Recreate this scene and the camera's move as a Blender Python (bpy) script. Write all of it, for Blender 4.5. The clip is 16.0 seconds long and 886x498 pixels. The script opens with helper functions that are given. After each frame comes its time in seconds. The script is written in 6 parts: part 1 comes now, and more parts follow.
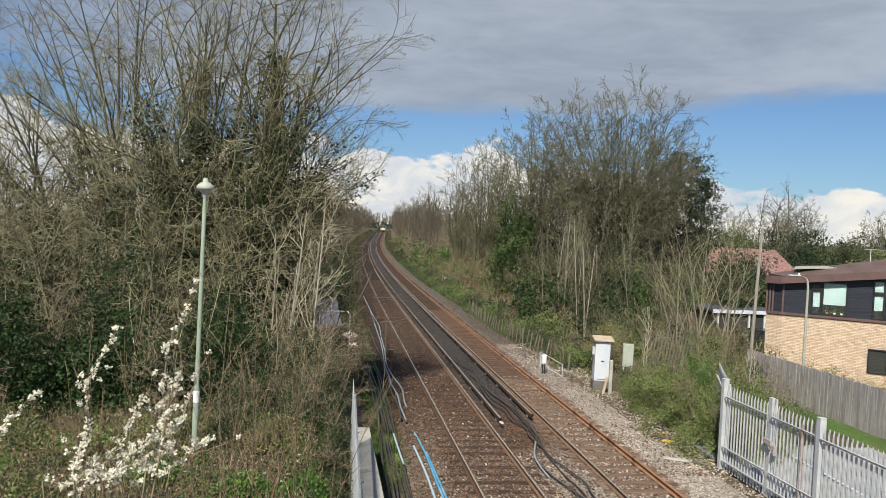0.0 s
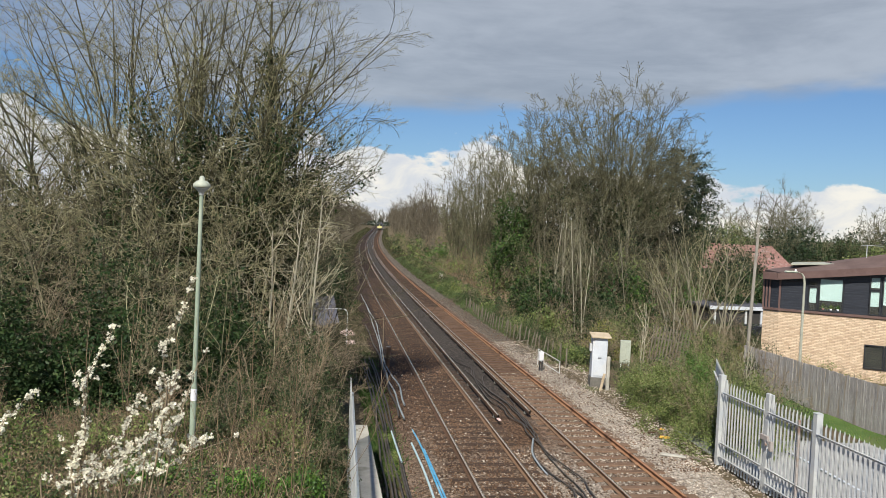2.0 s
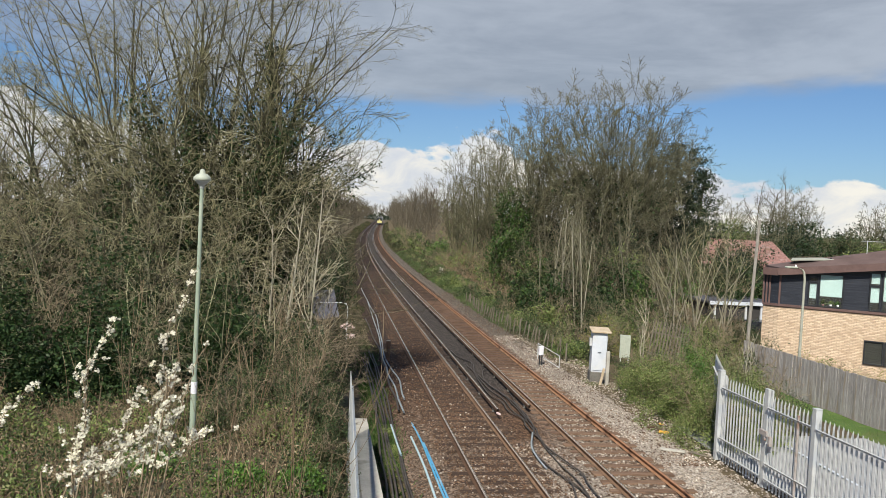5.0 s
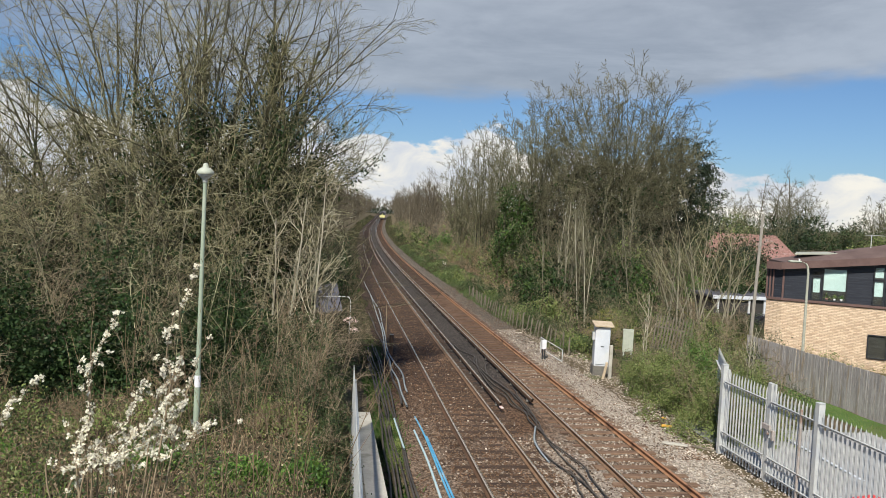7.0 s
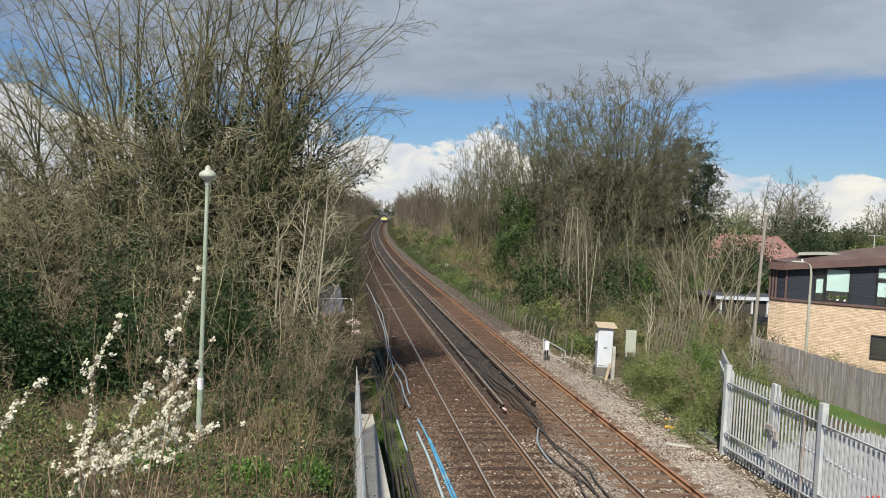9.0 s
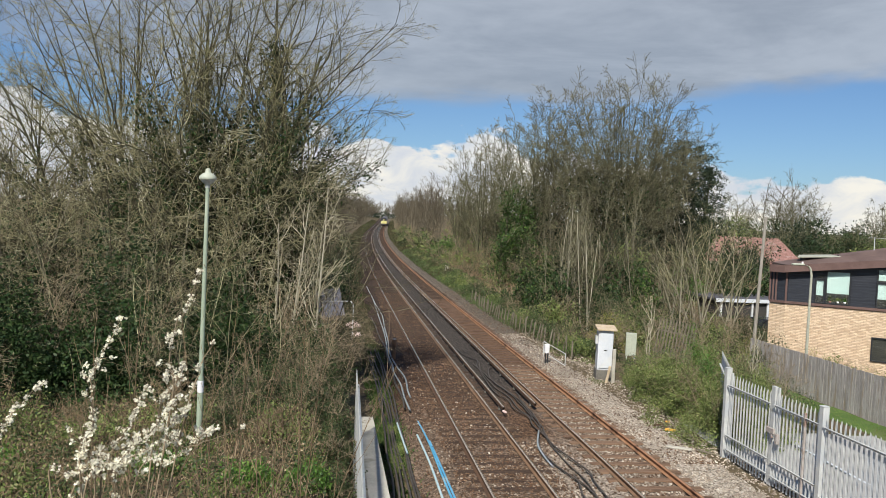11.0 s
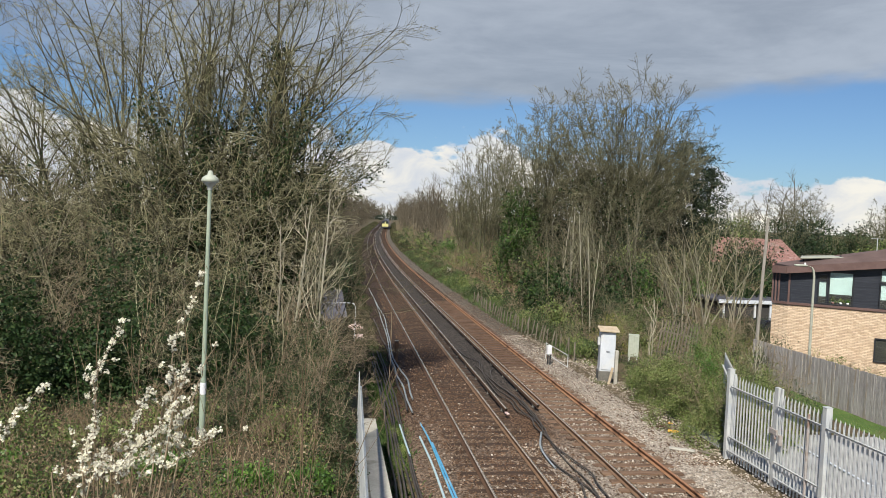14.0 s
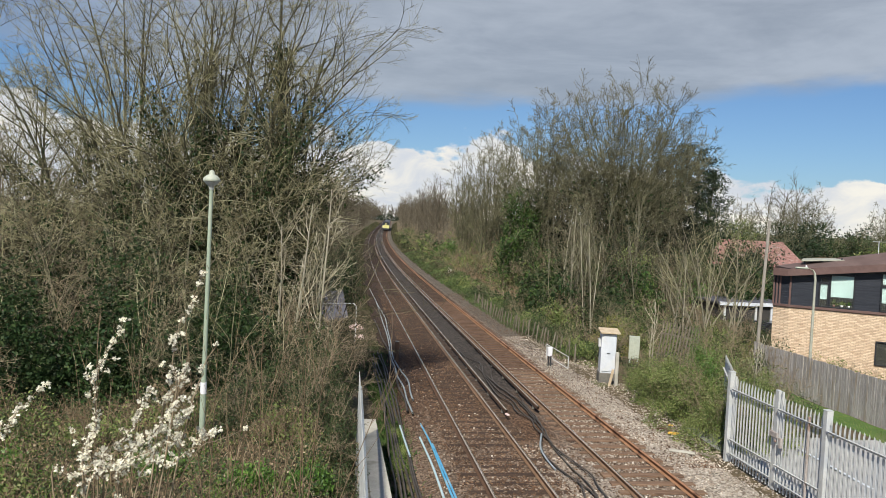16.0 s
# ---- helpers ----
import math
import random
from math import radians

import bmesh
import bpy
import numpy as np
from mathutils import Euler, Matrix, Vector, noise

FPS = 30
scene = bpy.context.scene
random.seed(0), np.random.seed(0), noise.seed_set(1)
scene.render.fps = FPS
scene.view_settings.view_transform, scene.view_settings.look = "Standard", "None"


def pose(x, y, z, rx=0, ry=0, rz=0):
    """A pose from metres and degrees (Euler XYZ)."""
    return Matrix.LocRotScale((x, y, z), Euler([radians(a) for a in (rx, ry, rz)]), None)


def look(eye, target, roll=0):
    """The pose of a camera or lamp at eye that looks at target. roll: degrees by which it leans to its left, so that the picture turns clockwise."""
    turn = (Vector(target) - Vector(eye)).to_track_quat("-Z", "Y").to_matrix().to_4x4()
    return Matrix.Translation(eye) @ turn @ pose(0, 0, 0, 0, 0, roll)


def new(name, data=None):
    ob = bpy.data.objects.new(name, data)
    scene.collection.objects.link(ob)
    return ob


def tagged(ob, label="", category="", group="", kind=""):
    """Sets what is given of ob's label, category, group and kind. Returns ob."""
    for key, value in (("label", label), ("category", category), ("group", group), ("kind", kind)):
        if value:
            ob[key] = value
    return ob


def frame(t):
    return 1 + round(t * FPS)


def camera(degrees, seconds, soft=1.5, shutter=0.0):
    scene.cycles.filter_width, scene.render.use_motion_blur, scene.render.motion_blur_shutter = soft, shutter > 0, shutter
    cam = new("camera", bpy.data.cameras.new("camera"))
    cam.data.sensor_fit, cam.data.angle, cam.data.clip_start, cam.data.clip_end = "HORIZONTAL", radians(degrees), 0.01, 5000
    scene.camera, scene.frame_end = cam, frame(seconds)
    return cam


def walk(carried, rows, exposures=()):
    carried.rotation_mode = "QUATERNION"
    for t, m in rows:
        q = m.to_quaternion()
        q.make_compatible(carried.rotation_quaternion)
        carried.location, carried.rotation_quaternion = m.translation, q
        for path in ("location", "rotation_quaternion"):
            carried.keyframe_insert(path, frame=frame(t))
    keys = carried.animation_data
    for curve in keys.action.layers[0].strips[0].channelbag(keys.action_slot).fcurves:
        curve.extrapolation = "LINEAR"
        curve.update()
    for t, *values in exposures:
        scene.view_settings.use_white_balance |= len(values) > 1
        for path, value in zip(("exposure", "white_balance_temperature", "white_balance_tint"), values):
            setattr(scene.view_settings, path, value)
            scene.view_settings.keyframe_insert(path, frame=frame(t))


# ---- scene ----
# ---------------------------------------------------------------- camera
EYE = (0.0, 0.0, 6.4)
TURNS = [  # seconds, degrees right of the track's line, degrees down, lean
    (0.0, 7.989, 1.360, 2.900), (0.5, 7.989, 1.459, 2.982), (1.0, 8.061, 1.521, 2.998), (1.5, 8.182, 1.552, 2.912),
    (2.0, 8.219, 1.551, 2.711), (2.5, 8.211, 1.560, 2.661), (3.0, 8.213, 1.654, 2.748), (3.5, 8.220, 1.736, 2.892),
    (4.0, 8.254, 1.810, 2.917), (6.5, 8.068, 2.369, 2.964), (7.0, 8.011, 2.467, 2.950), (7.5, 7.950, 2.435, 2.946),
    (8.0, 7.917, 2.383, 3.000), (8.5, 7.883, 2.379, 2.947), (9.0, 7.829, 2.351, 2.751), (11.5, 7.810, 2.087, 2.710),
    (12.0, 7.808, 2.007, 2.844), (12.5, 7.805, 1.956, 2.884), (13.0, 7.808, 1.973, 2.782), (13.5, 7.753, 2.027, 2.744),
    (14.0, 7.643, 2.036, 2.601), (14.5, 7.576, 1.992, 2.642), (15.0, 7.568, 1.953, 2.762), (15.5, 7.554, 1.961, 2.834),
    (16.0, 7.559, 1.974, 2.887)]
cam = camera(61.0, 16.0, soft=0.6)


def aim(yaw, pitch, lean):
    a, b = radians(yaw), radians(pitch)
    way = Vector((math.sin(a) * math.cos(b), math.cos(a) * math.cos(b), -math.sin(b)))
    return look(EYE, Vector(EYE) + way, lean)


walk(cam, [(t, aim(y, p, r)) for t, y, p, r in TURNS])

# ---------------------------------------------------------------- sun, sky
SUN_FROM = Vector((-0.33, -0.76, 0.86)).normalized()      # towards the sun
sun = new("sun", bpy.data.lights.new("sun", "SUN"))
sun.data.energy, sun.data.angle, sun.data.color = 5.9, radians(0.6), (1.0, 0.94, 0.83)
sun.matrix_world = look((-30, -40, 60), Vector((-30, -40, 60)) - SUN_FROM)
scene.view_settings.exposure = 0.0


class Nodes:
    """Short spelling for node trees."""

    def __init__(self, tree):
        self.tree = tree
        tree.nodes.clear()

    def add(self, kind, inputs=None, **settings):
        n = self.tree.nodes.new(kind)
        for k, v in settings.items():
            setattr(n, k, v)
        for k, v in (inputs or {}).items():
            self.put(n.inputs[k], v)
        return n

    def put(self, socket, v):
        if isinstance(v, bpy.types.NodeSocket):
            self.tree.links.new(v, socket)
        elif isinstance(v, bpy.types.Node):
            self.tree.links.new(v.outputs[0], socket)
        else:
            socket.default_value = v

    def math(self, op, a, b=0.0, clamp=False):
        return self.add("ShaderNodeMath", {0: a, 1: b}, operation=op, use_clamp=clamp).outputs[0]

    def noise(self, vec, scale, detail=4.0, rough=0.55, distort=0.0):
        return self.add("ShaderNodeTexNoise", {"Vector": vec, "Scale": scale, "Detail": detail, "Roughness": rough, "Distortion": distort}).outputs["Fac"]

    def ramp(self, fac, stops):
        n = self.add("ShaderNodeValToRGB", {0: fac})
        e = n.color_ramp.elements
        while len(e) < len(stops):
            e.new(0.5)
        for el, (p, c) in zip(e, stops):
            el.position, el.color = p, (*c, 1) if len(c) == 3 else c
        return n.outputs[0]

    def mix(self, fac, a, b):
        n = self.add("ShaderNodeMix", data_type="RGBA")
        self.put(n.inputs[0], fac)
        for s, v in ((n.inputs[6], a), (n.inputs[7], b)):
            self.put(s, (*v, 1) if isinstance(v, tuple) and len(v) == 3 else v)
        return n.outputs[2]

    def range(self, v, a, b, c=0.0, d=1.0):
        n = self.add("ShaderNodeMapRange", {0: v, 1: a, 2: b, 3: c, 4: d})
        n.interpolation_type = "SMOOTHSTEP"
        return n.outputs[0]


def make_world():
    w = bpy.data.worlds.new("sky")
    scene.world = w
    w.use_nodes = True
    n = Nodes(w.node_tree)
    elev = math.asin(SUN_FROM.z)
    sky = n.add("ShaderNodeTexSky", sky_type="NISHITA", sun_disc=False, sun_elevation=elev,
                sun_rotation=math.atan2(SUN_FROM.x, SUN_FROM.y), air_density=1.0, dust_density=0.6, ozone_density=1.6)
    way = n.add("ShaderNodeTexCoord").outputs["Generated"]
    sep = n.add("ShaderNodeSeparateXYZ", {0: way})
    x, y, z = sep.outputs
    # cumulus bank low over the horizon
    wide = n.add("ShaderNodeMapping", {"Vector": way, "Scale": (1, 1, 2.0)}).outputs[0]
    big = n.noise(wide, 7.0, 3, 0.5)
    fine = n.noise(wide, 22.0, 6, 0.6)
    left = n.math("MULTIPLY", n.range(x, -0.12, -0.42), 0.035)
    left = n.math("SUBTRACT", left, n.math("MULTIPLY", n.range(x, 0.22, 0.5), 0.03))
    top = n.math("ADD", n.math("ADD", n.math("MULTIPLY", big, 0.16), left), n.math("MULTIPLY", fine, 0.07))
    height = n.math("SUBTRACT", n.math("ADD", -0.018, top), z)           # > 0 inside the bank
    cum = n.range(height, -0.003, 0.008)
    shade = n.range(n.noise(wide, 12.0, 5, 0.6, 0.5), 0.35, 0.7)
    cum_col = n.mix(shade, (0.98, 1.03, 1.12), (1.42, 1.36, 1.22))
    # grey stratocumulus sheet higher up
    flat = n.add("ShaderNodeMapping", {"Vector": way, "Scale": (1, 1, 4.5)}).outputs[0]
    wob = n.noise(flat, 2.2, 5, 0.55, 0.4)
    edge = n.math("ADD", z, n.math("MULTIPLY", n.math("SUBTRACT", wob, 0.5), 0.16))
    sheet = n.math("MULTIPLY", n.range(x, -0.52, -0.10, 0.3, 1.0), n.math("MULTIPLY", n.range(edge, 0.150, 0.190), n.range(edge, 0.60, 0.40)))
    tone = n.noise(flat, 3.5, 6, 0.6, 0.3)
    sheet_col = n.mix(n.range(tone, 0.3, 0.7), (0.47, 0.525, 0.60), (0.70, 0.765, 0.85))
    lum = n.add("ShaderNodeVectorMath", {0: sky.outputs[0], 1: (0.088, 0.114, 0.146)}, operation="MULTIPLY").outputs[0]
    col = n.mix(n.math("MULTIPLY", cum, 0.95), lum, cum_col)
    col = n.mix(n.math("MULTIPLY", sheet, 0.85), col, sheet_col)
    bg = n.add("ShaderNodeBackground", {"Color": col, "Strength": 0.68})
    out = n.add("ShaderNodeOutputWorld", {0: bg.outputs[0]})


make_world()


# ---------------------------------------------------------------- materials
def material(name):
    m = bpy.data.materials.new(name)
    m.use_nodes = True
    return m, Nodes(m.node_tree)


def finish(m, n, colour, rough=0.7, metal=0.0, bump=None, depth=0.01, spec=0.5, emit=None):
    ins = {"Base Color": (*colour, 1) if isinstance(colour, tuple) else colour, "Roughness": rough, "Metallic": metal,
           "Specular IOR Level": spec}
    p = n.add("ShaderNodeBsdfPrincipled", ins)
    if emit:
        p.inputs["Emission Color"].default_value = (*emit[0], 1)
        p.inputs["Emission Strength"].default_value = emit[1]
    if bump is not None:
        b = n.add("ShaderNodeBump", {"Height": bump, "Distance": depth, "Strength": 0.9})
        n.put(p.inputs["Normal"], b.outputs[0])
    n.add("ShaderNodeOutputMaterial", {0: p.outputs[0]})
    return m


def where(n):
    return n.add("ShaderNodeNewGeometry").outputs["Position"]


def mottled(name, a, b, scale, rough=0.75, metal=0.0, fine=None, depth=0.01, c=None, spec=0.4, stretch=None, local=False):
    """A surface whose colour wanders between a and b (and c, in stains), with fine relief."""
    m, n = material(name)
    pos = n.add("ShaderNodeTexCoord").outputs["Object"] if local else where(n)
    if stretch:
        pos = n.add("ShaderNodeMapping", {"Vector": pos, "Scale": stretch}).outputs[0]
    big = n.noise(pos, scale, 5, 0.6, 0.3)
    small = n.noise(pos, fine or scale * 9, 4, 0.65)
    both = n.math("ADD", n.math("MULTIPLY", big, 0.6), n.math("MULTIPLY", small, 0.4))
    col = n.mix(n.range(both, 0.33, 0.67), a, b)
    if c:
        col = n.mix(n.range(n.noise(pos, scale * 0.37, 4, 0.6), 0.52, 0.68), col, c)
    r = n.range(small, 0.2, 0.8, max(0.05, rough - 0.12), min(1, rough + 0.1))
    return finish(m, n, col, r, metal, small, depth, spec)


def island(name, colours, rough=0.6, spec=0.3, scale=3.0, through_light=0.0):
    """Leaves, twigs, stones: colour differs from piece to piece and slowly in space."""
    m, n = material(name)
    rnd = n.add("ShaderNodeNewGeometry").outputs["Random Per Island"]
    k = len(colours) - 1
    col = n.ramp(rnd, [(i / max(1, k), c) for i, c in enumerate(colours)])
    var = n.range(n.noise(where(n), scale, 3), 0.3, 0.7, 0.72, 1.25)
    col = n.add("ShaderNodeVectorMath", {0: col, 1: var}, operation="MULTIPLY").outputs[0]
    if through_light <= 0:
        return finish(m, n, col, rough, spec=spec)
    p = n.add("ShaderNodeBsdfPrincipled", {"Base Color": col, "Roughness": rough, "Specular IOR Level": spec})
    t = n.add("ShaderNodeBsdfTranslucent", {"Color": col})
    mx = n.add("ShaderNodeMixShader", {0: through_light, 1: p.outputs[0], 2: t.outputs[0]})
    n.add("ShaderNodeOutputMaterial", {0: mx.outputs[0]})
    return m


def bark_mat(name, a, b, lichen):
    m, n = material(name)
    pos = where(n)
    str_ = n.add("ShaderNodeMapping", {"Vector": pos, "Scale": (1, 1, 0.25)}).outputs[0]
    g1 = n.noise(str_, 14, 5, 0.7, 0.4)
    col = n.mix(n.range(g1, 0.3, 0.7), a, b)
    col = n.mix(n.range(n.noise(pos, 2.2, 5, 0.65), 0.5, 0.66), col, lichen)
    return finish(m, n, col, 0.9, 0, g1, 0.015, 0.2)


MAT = {}


def make_materials():
    M = MAT
    M["bark"] = bark_mat("bark", (0.048, 0.045, 0.030), (0.118, 0.108, 0.070), (0.125, 0.13, 0.06))
    M["bark_grey"] = bark_mat("bark_grey", (0.12, 0.11, 0.08), (0.24, 0.22, 0.165), (0.17, 0.175, 0.10))
    M["bark_far"] = bark_mat("bark_far", (0.085, 0.082, 0.05), (0.15, 0.145, 0.09), (0.12, 0.13, 0.06))
    M["bark_coppice"] = bark_mat("bark_coppice", (0.19, 0.17, 0.12), (0.33, 0.305, 0.23), (0.23, 0.235, 0.14))
    M["bark_pale"] = bark_mat("bark_pale", (0.27, 0.245, 0.18), (0.45, 0.42, 0.335), (0.30, 0.31, 0.19))
    M["twig"] = island("twig", [(0.125, 0.118, 0.058), (0.27, 0.25, 0.135), (0.05, 0.046, 0.026), (0.50, 0.475, 0.30), (0.085, 0.08, 0.045), (0.36, 0.34, 0.20)], 0.8, 0.2)
    # twig colours darkened to carry the deep shade inside the undergrowth
    M["twig_shaded"] = island("twig_shaded", [(0.06, 0.052, 0.030), (0.11, 0.096, 0.056), (0.032, 0.028, 0.018), (0.27, 0.245, 0.16), (0.05, 0.044, 0.027), (0.14, 0.125, 0.075)], 0.8, 0.2)
    M["twig_lichen"] = island("twig_lichen", [(0.20, 0.185, 0.10), (0.33, 0.31, 0.18), (0.12, 0.11, 0.06), (0.46, 0.44, 0.29)], 0.8, 0.2)
    M["twig_far"] = island("twig_far", [(0.125, 0.119, 0.066), (0.205, 0.193, 0.115), (0.068, 0.065, 0.038), (0.30, 0.285, 0.19)], 0.8, 0.2)
    M["twig_wood"] = island("twig_wood", [(0.095, 0.080, 0.055), (0.15, 0.128, 0.09), (0.065, 0.056, 0.04), (0.19, 0.165, 0.12)], 0.8, 0.2)
    M["twig_brown"] = island("twig_brown", [(0.19, 0.148, 0.095), (0.31, 0.25, 0.17), (0.115, 0.092, 0.062)], 0.8, 0.2)
    M["twig_pale"] = island("twig_pale", [(0.42, 0.385, 0.275), (0.32, 0.29, 0.195), (0.52, 0.485, 0.37)], 0.8, 0.2)
    M["dead_stalk"] = island("dead_stalk", [(0.18, 0.125, 0.075), (0.28, 0.21, 0.13), (0.12, 0.085, 0.055), (0.38, 0.31, 0.21)], 0.85, 0.15)
    M["ivy"] = island("ivy", [(0.014, 0.032, 0.010), (0.032, 0.062, 0.017), (0.020, 0.043, 0.018), (0.058, 0.086, 0.030), (0.010, 0.021, 0.008)], 0.5, 0.15, 1.2, 0.06)
    M["ivy_bright"] = island("ivy_bright", [(0.03, 0.068, 0.017), (0.062, 0.12, 0.027), (0.035, 0.072, 0.02), (0.12, 0.18, 0.045), (0.018, 0.04, 0.013)], 0.5, 0.2, 0.8, 0.1)
    M["moss"] = island("moss", [(0.07, 0.072, 0.028), (0.11, 0.105, 0.045), (0.05, 0.055, 0.022), (0.15, 0.135, 0.06)], 0.7, 0.15, 1.2, 0.1)
    M["bramble"] = island("bramble", [(0.05, 0.085, 0.03), (0.085, 0.11, 0.045), (0.035, 0.06, 0.026), (0.13, 0.12, 0.06)], 0.55, 0.22, 1.2, 0.2)
    M["verge"] = island("verge", [(0.045, 0.055, 0.024), (0.09, 0.08, 0.042), (0.03, 0.042, 0.018), (0.13, 0.105, 0.062), (0.06, 0.09, 0.03)], 0.6, 0.15, 0.2, 0.1)
    M["strip_green"] = island("strip_green", [(0.075, 0.125, 0.038), (0.12, 0.17, 0.055), (0.05, 0.09, 0.03), (0.16, 0.175, 0.075)], 0.5, 0.35, 0.5, 0.2)
    M["laurel"] = island("laurel", [(0.05, 0.13, 0.02), (0.09, 0.19, 0.03), (0.16, 0.25, 0.05)], 0.4, 0.5, 1.0, 0.2)
    M["hedge"] = island("hedge", [(0.15, 0.205, 0.058), (0.235, 0.285, 0.09), (0.095, 0.14, 0.042), (0.32, 0.32, 0.14)], 0.5, 0.25, 0.9, 0.2)
    M["yellow_leaf"] = island("yellow_leaf", [(0.20, 0.21, 0.05), (0.28, 0.27, 0.07), (0.13, 0.15, 0.04)], 0.5, 0.3, 1.0, 0.25)
    M["conifer"] = island("conifer", [(0.015, 0.03, 0.017), (0.028, 0.045, 0.022), (0.04, 0.055, 0.028)], 0.6, 0.3, 0.6, 0.1)
    M["grass"] = island("grass", [(0.10, 0.19, 0.035), (0.15, 0.25, 0.05), (0.20, 0.26, 0.08), (0.25, 0.24, 0.11)], 0.6, 0.25, 0.8, 0.3)
    M["weed_green"] = island("weed_green", [(0.035, 0.085, 0.018), (0.06, 0.125, 0.028), (0.09, 0.15, 0.04), (0.14, 0.16, 0.07)], 0.6, 0.2, 0.8, 0.2)
    M["blossom"] = island("blossom", [(0.86, 0.83, 0.69), (0.90, 0.87, 0.76), (0.78, 0.76, 0.58)], 0.6, 0.2, 6.0, 0.3)
    M["stone"] = island("stone", [(0.19, 0.15, 0.118), (0.33, 0.28, 0.225), (0.46, 0.41, 0.345), (0.26, 0.20, 0.152), (0.60, 0.56, 0.49)], 0.85, 0.3, 0.6)
    M["stone_rusty"] = island("stone_rusty", [(0.055, 0.031, 0.018), (0.10, 0.056, 0.032), (0.16, 0.095, 0.057), (0.034, 0.021, 0.014), (0.26, 0.18, 0.12)], 0.85, 0.3, 0.6)
    M["rust"] = mottled("rust", (0.27, 0.135, 0.068), (0.40, 0.22, 0.125), 3, 0.8, 0.0, 40, 0.004, (0.11, 0.055, 0.032))
    M["rust_mid"] = mottled("rust_mid", (0.17, 0.10, 0.06), (0.27, 0.17, 0.108), 3, 0.75, 0.0, 40, 0.004)
    M["rust_dark"] = mottled("rust_dark", (0.085, 0.052, 0.036), (0.15, 0.085, 0.052), 3, 0.75, 0.0, 40, 0.004)
    M["rail_top"] = mottled("rail_top", (0.52, 0.43, 0.34), (0.66, 0.57, 0.47), 2, 0.24, 0.6, 30, 0.0001, None, 0.9)
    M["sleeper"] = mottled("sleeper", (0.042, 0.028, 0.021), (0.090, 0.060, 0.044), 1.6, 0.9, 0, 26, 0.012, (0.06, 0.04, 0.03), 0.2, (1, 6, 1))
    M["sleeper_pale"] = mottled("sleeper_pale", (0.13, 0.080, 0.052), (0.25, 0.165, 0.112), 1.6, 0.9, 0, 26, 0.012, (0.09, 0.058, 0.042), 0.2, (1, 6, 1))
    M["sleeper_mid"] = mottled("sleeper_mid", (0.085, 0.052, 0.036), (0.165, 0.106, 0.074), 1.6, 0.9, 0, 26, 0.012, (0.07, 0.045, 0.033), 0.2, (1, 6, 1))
    M["galv"] = mottled("galv", (0.47, 0.485, 0.48), (0.60, 0.615, 0.605), 2.5, 0.5, 0.12, 25, 0.002, (0.46, 0.49, 0.52), 0.5)
    M["galv_rust"] = mottled("galv_rust", (0.36, 0.30, 0.26), (0.48, 0.46, 0.45), 6, 0.6, 0.2, 30, 0.002, (0.26, 0.13, 0.07), 0.4)
    M["concrete"] = mottled("concrete", (0.36, 0.34, 0.29), (0.52, 0.50, 0.44), 2, 0.9, 0, 30, 0.006, (0.24, 0.23, 0.18), 0.3)
    M["fence_wood"] = mottled("fence_wood", (0.25, 0.23, 0.215), (0.47, 0.44, 0.41), 2.0, 0.9, 0, 14, 0.006, (0.29, 0.24, 0.18), 0.2, (6, 6, 0.6))
    M["old_wood"] = mottled("old_wood", (0.13, 0.112, 0.085), (0.25, 0.22, 0.175), 3, 0.9, 0, 24, 0.006, (0.14, 0.12, 0.09), 0.2, (5, 5, 1))
    M["pole_wood"] = mottled("pole_wood", (0.19, 0.175, 0.15), (0.29, 0.27, 0.235), 3, 0.85, 0, 24, 0.004, None, 0.2, (5, 5, 0.7))
    M["white_paint"] = mottled("white_paint", (0.53, 0.57, 0.62), (0.63, 0.66, 0.70), 2, 0.5, 0, 14, 0.002, (0.60, 0.61, 0.60))
    M["roof_board"] = mottled("roof_board", (0.42, 0.33, 0.22), (0.58, 0.48, 0.35), 3, 0.85, 0, 22, 0.004, None, 0.2)
    M["dark_base"] = mottled("dark_base", (0.10, 0.095, 0.085), (0.18, 0.17, 0.15), 3, 0.9, 0, 20, 0.004)
    M["lamp_green"] = mottled("lamp_green", (0.25, 0.31, 0.235), (0.32, 0.38, 0.29), 2, 0.5, 0, 14, 0.001, (0.38, 0.42, 0.34))
    M["lamp_head"] = mottled("lamp_head", (0.35, 0.38, 0.31), (0.44, 0.47, 0.39), 8, 0.5, 0, 30, 0.001)
    M["glass_bowl"] = mottled("glass_bowl", (0.42, 0.45, 0.44), (0.50, 0.52, 0.50), 8, 0.25, 0, 30, 0.001)
    M["lamp_grey"] = mottled("lamp_grey", (0.34, 0.35, 0.28), (0.45, 0.46, 0.38), 4, 0.55, 0.1, 20, 0.001)
    M["cable"] = mottled("cable", (0.035, 0.030, 0.027), (0.105, 0.088, 0.074), 4, 0.55, 0, 30, 0.001)
    M["cable_grey"] = mottled("cable_grey", (0.20, 0.24, 0.26), (0.38, 0.42, 0.44), 4, 0.5, 0, 30, 0.001)
    M["pipe_blue"] = mottled("pipe_blue", (0.06, 0.30, 0.52), (0.12, 0.42, 0.66), 4, 0.45, 0, 30, 0.001, (0.30, 0.46, 0.56))
    M["pipe_pale"] = mottled("pipe_pale", (0.36, 0.52, 0.58), (0.52, 0.63, 0.66), 4, 0.5, 0, 30, 0.001)
    M["mortar"] = mottled("mortar", (0.46, 0.40, 0.31), (0.56, 0.50, 0.41), 3, 0.95, 0, 40, 0.003)
